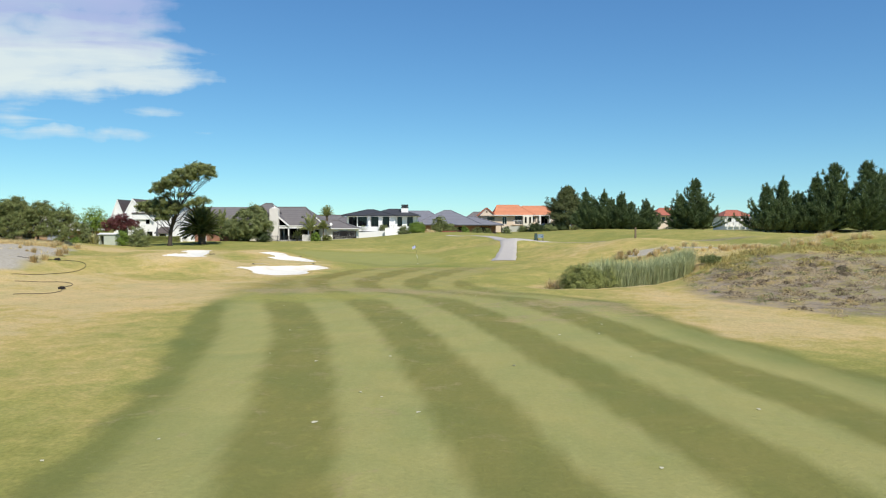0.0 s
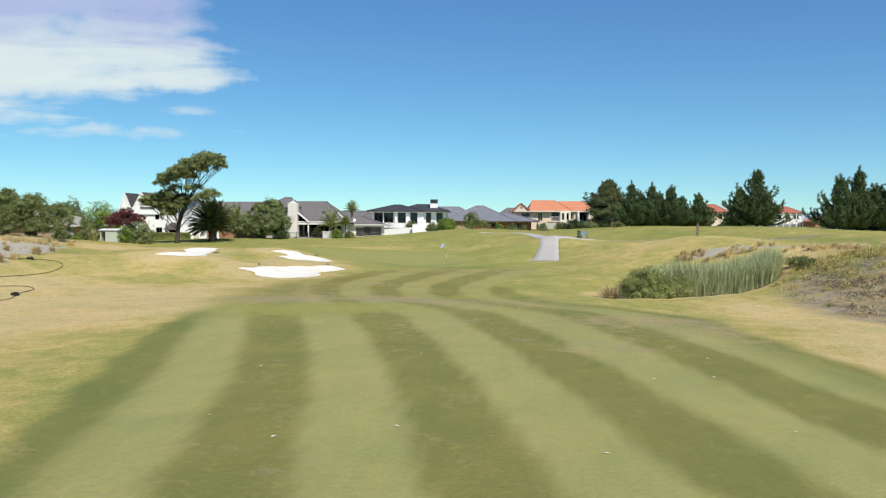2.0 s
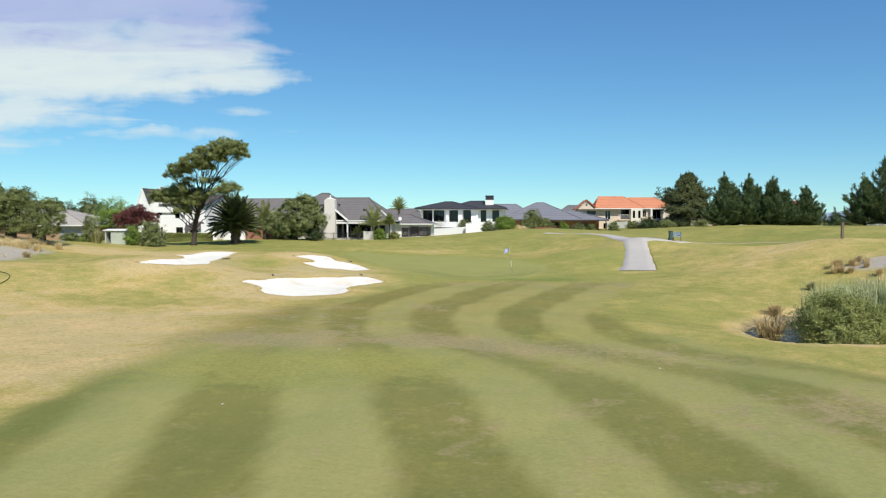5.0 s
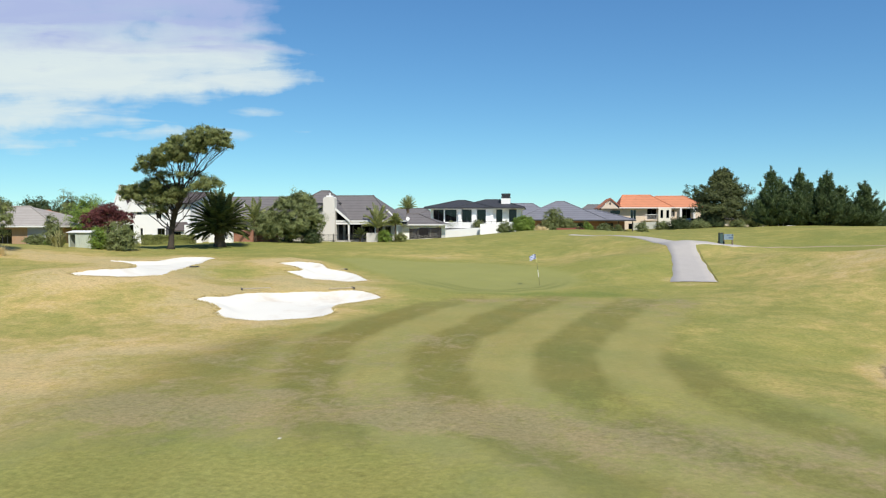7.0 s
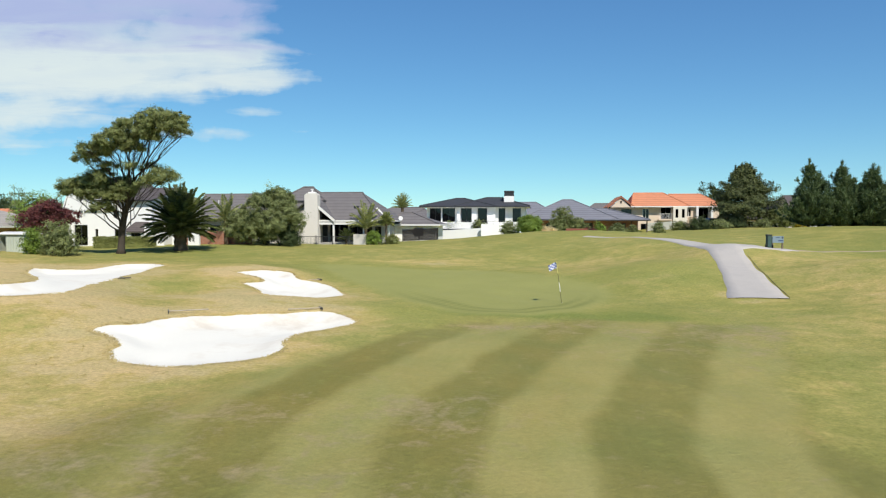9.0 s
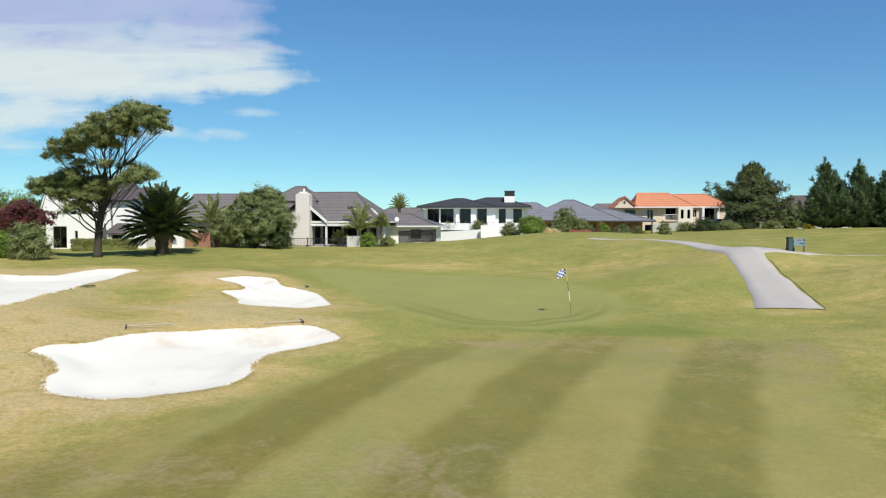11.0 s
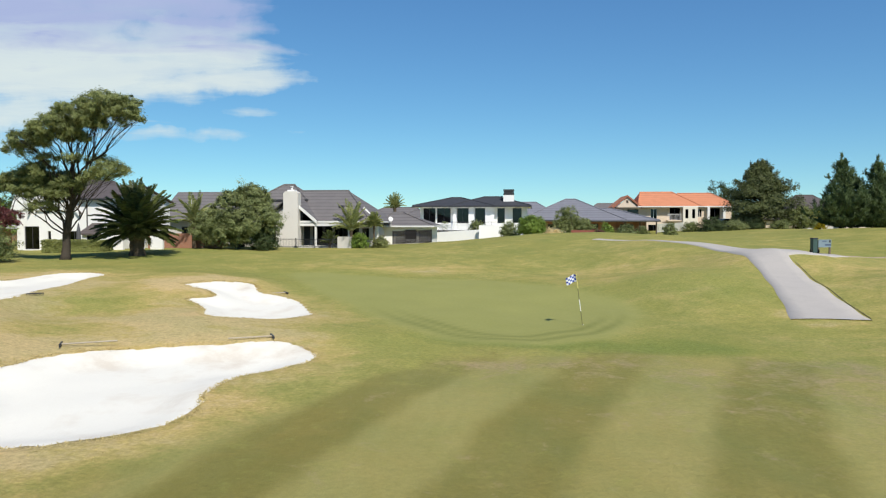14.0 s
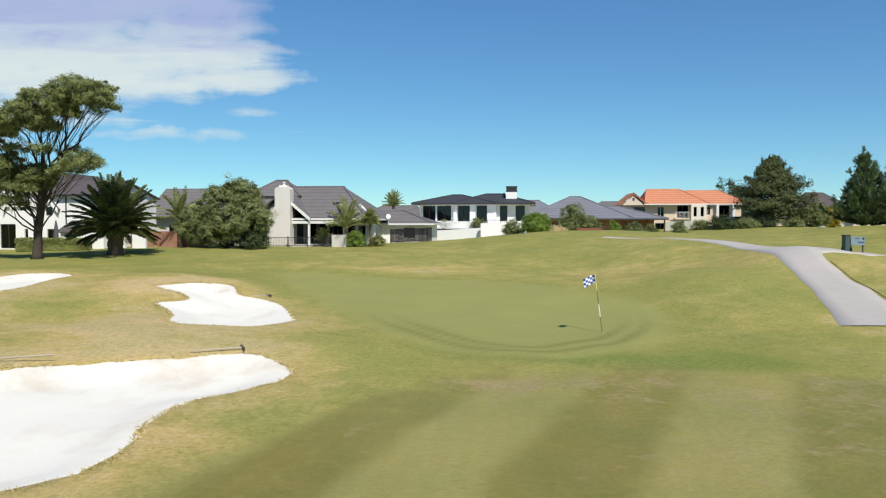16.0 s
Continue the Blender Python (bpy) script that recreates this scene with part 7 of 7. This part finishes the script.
for wx in (-1.35, 1.35):
    for wy in (-0.86, 0.7):
        w = part("wheel", Shape().tube([(wx, wy, 0.32), (wx, wy + 0.16, 0.32)], [0.32, 0.32], 18), plain("tyre", (0.02, 0.02, 0.02), 0.9) if "tyre" not in bpy.data.materials else bpy.data.materials["tyre"], car)
        part("rim", Shape().tube([(wx, wy - 0.01, 0.32), (wx, wy + 0.17, 0.32)], [0.2, 0.2], 14), TRIM, w)
for wy in (-0.7, 0.55):
    part("headlight", Shape().box(2.05, wy, 0.68, 2.16, wy + 0.2, 0.8), TRIM, car)

# ---- things on the course ----
WOOD = plain("weathered timber", (0.20, 0.15, 0.10), 0.9, grain=16, vary=0.3, bump=0.5, stain=0.4)
RUBBER = plain("black rubber hose", (0.025, 0.022, 0.02), 0.6, vary=0.15)
SIGN_BLUE = plain("faded sign", (0.20, 0.265, 0.30), 0.6)
FLAG_WHITE = plain("white flag cloth", (0.75, 0.75, 0.76), 0.8, vary=0.03)
FLAG_BLUE = plain("blue flag cloth", (0.03, 0.06, 0.30), 0.8, vary=0.05)
POLE_YELLOW = plain("yellow pole paint", (0.62, 0.55, 0.18), 0.5, vary=0.05)
POLE_WHITE = plain("white pole paint", (0.78, 0.78, 0.74), 0.5, vary=0.04)
POLE_DARK = plain("dark pole paint", (0.16, 0.15, 0.06), 0.5, vary=0.08)

# the flagstick, leaning a little in its cup
fx0, fy0 = -2.78, 77.3
fs = thing("flagstick", pose(fx0, fy0, gz(fx0, fy0), 0, -7.5, 0), "leaning striped golf flagstick with a blue and white checked flag", "flagstick")
for z0, z1, m in ((-0.05, 0.55, POLE_DARK), (0.55, 1.0, POLE_WHITE), (1.0, 1.45, POLE_DARK), (1.45, 2.02, POLE_YELLOW)):
    part("pole", Shape().tube([(0, 0, z0), (0, 0, z1)], [0.016, 0.015], 8), m, fs)
part("cup", Shape().tube([(0, 0, -0.1), (0, 0, 0.004)], [0.054, 0.054], 14, cap=False), POLE_WHITE, fs)
flag_shape = {0: Shape(), 1: Shape()}
cols, rows = 5, 4
for i in range(cols):
    for j in range(rows):
        q = []
        for du, dv in ((0, 0), (1, 0), (1, 1), (0, 1)):
            u, v = (i + du) / cols, (j + dv) / rows
            q.append((-0.02 - 0.40 * u, 0.09 * math.sin(u * 5.5) + 0.02 * v, 1.70 + 0.29 * v - 0.10 * u * u + 0.02 * math.sin(u * 7)))
        s = flag_shape[(i + j) % 2]
        back_q = [(x, y + 0.006, z) for x, y, z in q]
        s.add(q + back_q, [(0, 1, 2, 3), (7, 6, 5, 4), (0, 4, 5, 1), (1, 5, 6, 2), (2, 6, 7, 3), (3, 7, 4, 0)])
fl = part("flag", flag_shape[0], FLAG_WHITE, fs, "small checked flag blown to one side")
part("check", flag_shape[1], FLAG_BLUE, fl, "blue squares")

# marker post on the far bank
mp = thing("marker_post", pose(21.1, 77.8, gz(21.1, 77.8)), "dark timber marker post on the bank", "post")
part("post", Shape().box(-0.085, -0.085, -0.3, 0.085, 0.085, 1.12), WOOD, mp)
part("cap", Shape().box(-0.1, -0.1, 1.12, 0.1, 0.1, 1.16), WOOD, mp)

# tee sign with a bin behind it, beside the path
sg = thing("course_sign", pose(13.05, 95.3, gz(13.05, 95.3), 0, 0, 12) @ Matrix.Diagonal((0.88, 0.88, 0.88, 1)), "faded pale blue course sign on two timber posts beside the path", "sign")
for x in (-0.42, 0.42):
    part("post", Shape().box(x - 0.05, -0.05, -0.2, x + 0.05, 0.05, 0.95), WOOD, sg)
board = part("board", Shape().box(-0.47, -0.09, 0.48, 0.47, -0.05, 1.02), SIGN_BLUE, sg, "blue-grey sign board")
part("lettering", Shape().box(-0.2, -0.098, 0.88, 0.12, -0.0905, 0.94), plain("sign lettering", (0.06, 0.09, 0.16), 0.6), board, "illegible dark bar")
part("lettering", Shape().box(0.0, -0.098, 0.60, 0.44, -0.0905, 0.70), bpy.data.materials["sign lettering"], board, "illegible dark bar")
part("emblem", Shape().box(0.3, -0.098, 0.82, 0.42, -0.0905, 0.97), DARK_TRIM, board)
bn = thing("litter_bin", pose(12.42, 95.2, gz(12.42, 95.2), 0, 0, 10) @ Matrix.Diagonal((0.85, 0.85, 0.9, 1)), "dark green litter bin beside a course sign", "bin")
part("body", Shape().box(-0.16, -0.2, 0.05, 0.16, 0.2, 0.98), plain("bin plastic", (0.05, 0.09, 0.08), 0.5), bn)
part("lid", Shape().box(-0.19, -0.23, 0.98, 0.19, 0.23, 1.06), DARK_TRIM, bn)
part("wheel", Shape().tube([(-0.3, -0.1, 0.14), (-0.26, -0.1, 0.14)], [0.14, 0.14], 12), RUBBER, bn)
part("wheel", Shape().tube([(0.26, -0.1, 0.14), (0.3, -0.1, 0.14)], [0.14, 0.14], 12), RUBBER, bn)


# irrigation hoses with travelling sprinklers on the dry rough
def hose(rows, label):
    p = np.array(rows, float)
    for _ in range(3):
        a, b = p[:-1] * 0.75 + p[1:] * 0.25, p[:-1] * 0.25 + p[1:] * 0.75
        p = np.concatenate([p[:1], np.stack([a, b], axis=1).reshape(-1, 2), p[-1:]])
    e = thing("hose", pose(p[0, 0], p[0, 1], gz(*p[0])), label, "hose", "irrigation hoses")
    z0 = gz(*p[0])
    part("pipe", Shape().tube([(x - p[0, 0], y - p[0, 1], gz(x, y) - z0 + 0.035) for x, y in p], [0.017] * len(p), 6), RUBBER, e, smooth=True)


hose([(-34.0, 56.4), (-32.8, 57.4), (-32.0, 58.5), (-31.5, 59.9), (-30.3, 59.6), (-29.5, 58.4), (-29.1, 56.8), (-29.1, 55.1), (-29.2, 53.2), (-29.8, 51.6), (-30.8, 50.4)], "black irrigation hose looped over dry grass")
hose([(-29.4, 48.4), (-27.9, 49.7), (-27.1, 50.5), (-26.4, 50.3), (-25.9, 49.2), (-25.7, 47.9), (-25.4, 47.0), (-24.8, 45.8), (-25.0, 44.6), (-26.5, 43.4)], "black irrigation hose curving over dry grass")
for x, y, a in ((-25.4, 47.0, -30), (-32.0, 58.6, 5)):
    sp = thing("sprinkler", pose(x, y, gz(x, y), 0, 0, a) @ Matrix.Diagonal((0.7, 0.7, 0.8, 1)), "small black sprinkler on a wheeled sled", "sprinkler", "sprinklers")
    part("sled", Shape().box(-0.3, -0.16, 0.02, 0.3, 0.16, 0.1), RUBBER, sp)
    part("body", Shape().box(-0.22, -0.13, 0.1, 0.22, 0.13, 0.24), RUBBER, sp)
    part("nozzle", Shape().tube([(0, 0, 0.2), (0.12, 0, 0.27)], [0.035, 0.02], 6), DARK_TRIM, sp)
    for wx in (-0.24, 0.24):
        part("wheel", Shape().tube([(wx, -0.22, 0.1), (wx, -0.17, 0.1)], [0.1, 0.1], 10), RUBBER, sp)


# rakes on the bunker edges
HANDLE = plain("pale rake handle", (0.42, 0.36, 0.27), 0.7)


def rake(x, y, a, label, ln=1.75):
    e = thing("bunker_rake", pose(x, y, gz(x, y) + 0.05, 0, 0, a), label, "rake", "bunker rakes")
    part("handle", Shape().tube([(0, 0, 0.02), (-ln, 0, 0.03)], [0.026, 0.024], 6), HANDLE, e)
    comb = [(-0.3, 0.06), (-0.3, -0.03)]
    for k in range(12):
        a = -0.3 + k * 0.05
        comb += [(a + 0.012, -0.03), (a + 0.016, 0.02), (a + 0.046, 0.02), (a + 0.05, -0.03)]
    comb += [(0.312, -0.03), (0.312, 0.06)]
    part("head", Shape().prism(comb, -0.02, 0.02), DARK_TRIM, e).matrix_basis = pose(0, 0, 0, 0, 0, 90)


rake(-13.2, 71.5, 31, "rake with a pale handle lying along a bunker edge", 1.4)
rake(-18.35, 68.2, 209, "rake with a pale handle lying along a bunker edge", 1.5)
rake(-16.75, 82.75, 39, "rake with a pale handle lying beside a bunker", 1.2)
rake(-24.75, 75.6, -50, "rake with a pale handle lying beside a bunker", 1.2)

# a few divots and stray leaves on the fairway
rl = random.Random(8)
LITTER = plain("bleached leaf", (0.62, 0.58, 0.42), 0.8)
for k in range(26):
    x, y = rl.uniform(-9, 8), rl.uniform(9, 48)
    if k < 3:
        x, y = ((-2.9, 15.8), (-5.9, 14.5), (-2.2, 18.6))[k]
    sc = rl.uniform(0.5, 1.2) if k else 1.5
    e = Shape().add([(-0.06 * sc, -0.03 * sc, 0.012), (0.0, -0.045 * sc, 0.02), (0.07 * sc, 0, 0.014), (0.01, 0.045 * sc, 0.022), (-0.05 * sc, 0.03 * sc, 0.014), (0.01, 0, 0.006)], [(0, 1, 2, 3, 4), (1, 0, 5), (2, 1, 5), (3, 2, 5), (4, 3, 5), (0, 4, 5)])
    ob = part("fallen_leaf", e, LITTER)
    ob.matrix_basis = pose(x, y, gz(x, y) + 0.004, 0, 0, rl.uniform(0, 360))
    tagged(ob, "bleached fallen leaf lying on mown fairway grass", "leaf", "fallen leaves")

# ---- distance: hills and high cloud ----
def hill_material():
    n = Nodes("hazy hills")
    # the blue haze of distance is put into the base colour
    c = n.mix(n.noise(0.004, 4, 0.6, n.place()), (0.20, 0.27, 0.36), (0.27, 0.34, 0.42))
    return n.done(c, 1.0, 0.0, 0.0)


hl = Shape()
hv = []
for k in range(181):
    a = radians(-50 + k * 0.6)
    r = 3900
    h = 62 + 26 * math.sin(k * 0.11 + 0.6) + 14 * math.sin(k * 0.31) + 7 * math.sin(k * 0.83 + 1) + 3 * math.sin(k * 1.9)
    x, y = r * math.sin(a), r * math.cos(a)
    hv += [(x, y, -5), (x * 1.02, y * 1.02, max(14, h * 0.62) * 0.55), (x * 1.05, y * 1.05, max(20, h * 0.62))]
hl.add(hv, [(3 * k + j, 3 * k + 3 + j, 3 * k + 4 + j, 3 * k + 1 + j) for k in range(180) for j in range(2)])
tagged(part("backdrop_hills", hl, hill_material(), smooth=True), "low hills far beyond the houses, painted blue with haze", "hills", kind="structure")


def cloud_material():
    """Thin streaked cloud: soft lobes broken up by stretched noise."""
    n = Nodes("high cloud")
    p = n.node("ShaderNodeTexCoord").outputs["Object"]
    sep = n.node("ShaderNodeSeparateXYZ")
    n.put(sep.inputs[0], p)
    warp = n.noise(0.011, 5, 0.55, p)
    u = n.math("ADD", sep.outputs["X"], n.math("MULTIPLY", n.math("SUBTRACT", warp, 0.5), 110.0))
    v = n.math("ADD", sep.outputs["Y"], n.math("MULTIPLY", n.math("SUBTRACT", n.noise(0.016, 4, 0.55, p), 0.5), 30.0))
    total = None
    for cx, cy, rx, ry, s in ((100, -118, 380, 72, 1.3), (400, -146, 150, 26, 1.15), (330, -108, 190, 42, 1.1), (250, -14, 235, 46, 1.0), (330, -62, 150, 40, 0.95), (40, -40, 330, 70, 1.1), (60, -200, 210, 34, 0.62), (350, -241, 150, 13, 0.46), (200, -238, 120, 8, 0.25),
                              (458, -203, 44, 9, 0.2), (524, -231, 26, 4, 0.26), (-420, -110, 420, 170, 1.2), (-100, 130, 420, 130, 0.9), (-250, -250, 330, 30, 0.5)):
        d = n.math("ADD", n.math("POWER", n.math("DIVIDE", n.math("SUBTRACT", u, cx), rx), 2.0), n.math("POWER", n.math("DIVIDE", n.math("SUBTRACT", v, cy), ry), 2.0))
        lobe = n.math("MULTIPLY", n.math("SUBTRACT", 1.0, n.math("MULTIPLY", d, 0.8)), s)
        total = lobe if total is None else n.math("MAXIMUM", total, lobe)
    m = n.node("ShaderNodeMapping")
    n.put(m.inputs["Vector"], p)
    m.inputs["Scale"].default_value = (0.0042, 0.026, 1)
    m.inputs["Rotation"].default_value = (0, 0, radians(-5))
    streak = n.noise(1.0, 7, 0.56, m.outputs[0], 0.5)
    puff = n.noise(0.014, 6, 0.55, p)
    total = n.math("ADD", total, n.math("MULTIPLY", n.math("SUBTRACT", streak, 0.52), 1.9))
    total = n.math("ADD", total, n.math("MULTIPLY", n.math("SUBTRACT", puff, 0.5), 0.7))
    alpha = n.ramp(total, (0.0, 0.0), (0.3, 0.36), (0.62, 0.8), (1.05, 0.95))
    high = n.math("ADD", n.math("MULTIPLY", n.math("ADD", v, 128.0), 0.012), n.math("MULTIPLY", n.math("SUBTRACT", streak, 0.5), 2.2))
    shade = n.mix(n.ramp(high, (0.2, 0.0), (1.0, 1.0)), (0.72, 0.81, 0.80), (0.42, 0.49, 0.74))
    shade = n.mix(n.math("MULTIPLY", n.ramp(streak, (0.35, 1.0), (0.6, 0.0)), 0.3), shade, (0.55, 0.66, 0.78))
    em = n.node("ShaderNodeEmission", Strength=1.0)
    n.put(em.inputs["Color"], shade)
    tr = n.node("ShaderNodeBsdfTransparent")
    mx = n.node("ShaderNodeMixShader")
    n.put(mx.inputs[0], alpha)
    n.t.links.new(tr.outputs[0], mx.inputs[1])
    n.t.links.new(em.outputs[0], mx.inputs[2])
    n.t.links.new(mx.outputs[0], n.out.inputs["Surface"])
    return n.m


# a sheet of high cloud, four kilometres off
CLOUD_FAR, CLOUD_YAW, CLOUD_SCALE = 4200.0, 7.2, 3.355
sheet = Shape().add([(-900, 280, 0), (-900, -300, 0), (620, -300, 0), (620, 280, 0)], [(0, 1, 2, 3)])
cloud = part("backdrop_cloud", sheet, cloud_material())
cloud.matrix_basis = pose(0, 0, 4.0, 0, 0, CLOUD_YAW) @ pose(-784 * CLOUD_SCALE, CLOUD_FAR, 393 * CLOUD_SCALE, 90, 0, 0) @ Matrix.Diagonal((CLOUD_SCALE, CLOUD_SCALE, CLOUD_SCALE, 1))
tagged(cloud, "thin streaked white cloud high in a blue sky", "cloud", kind="structure")
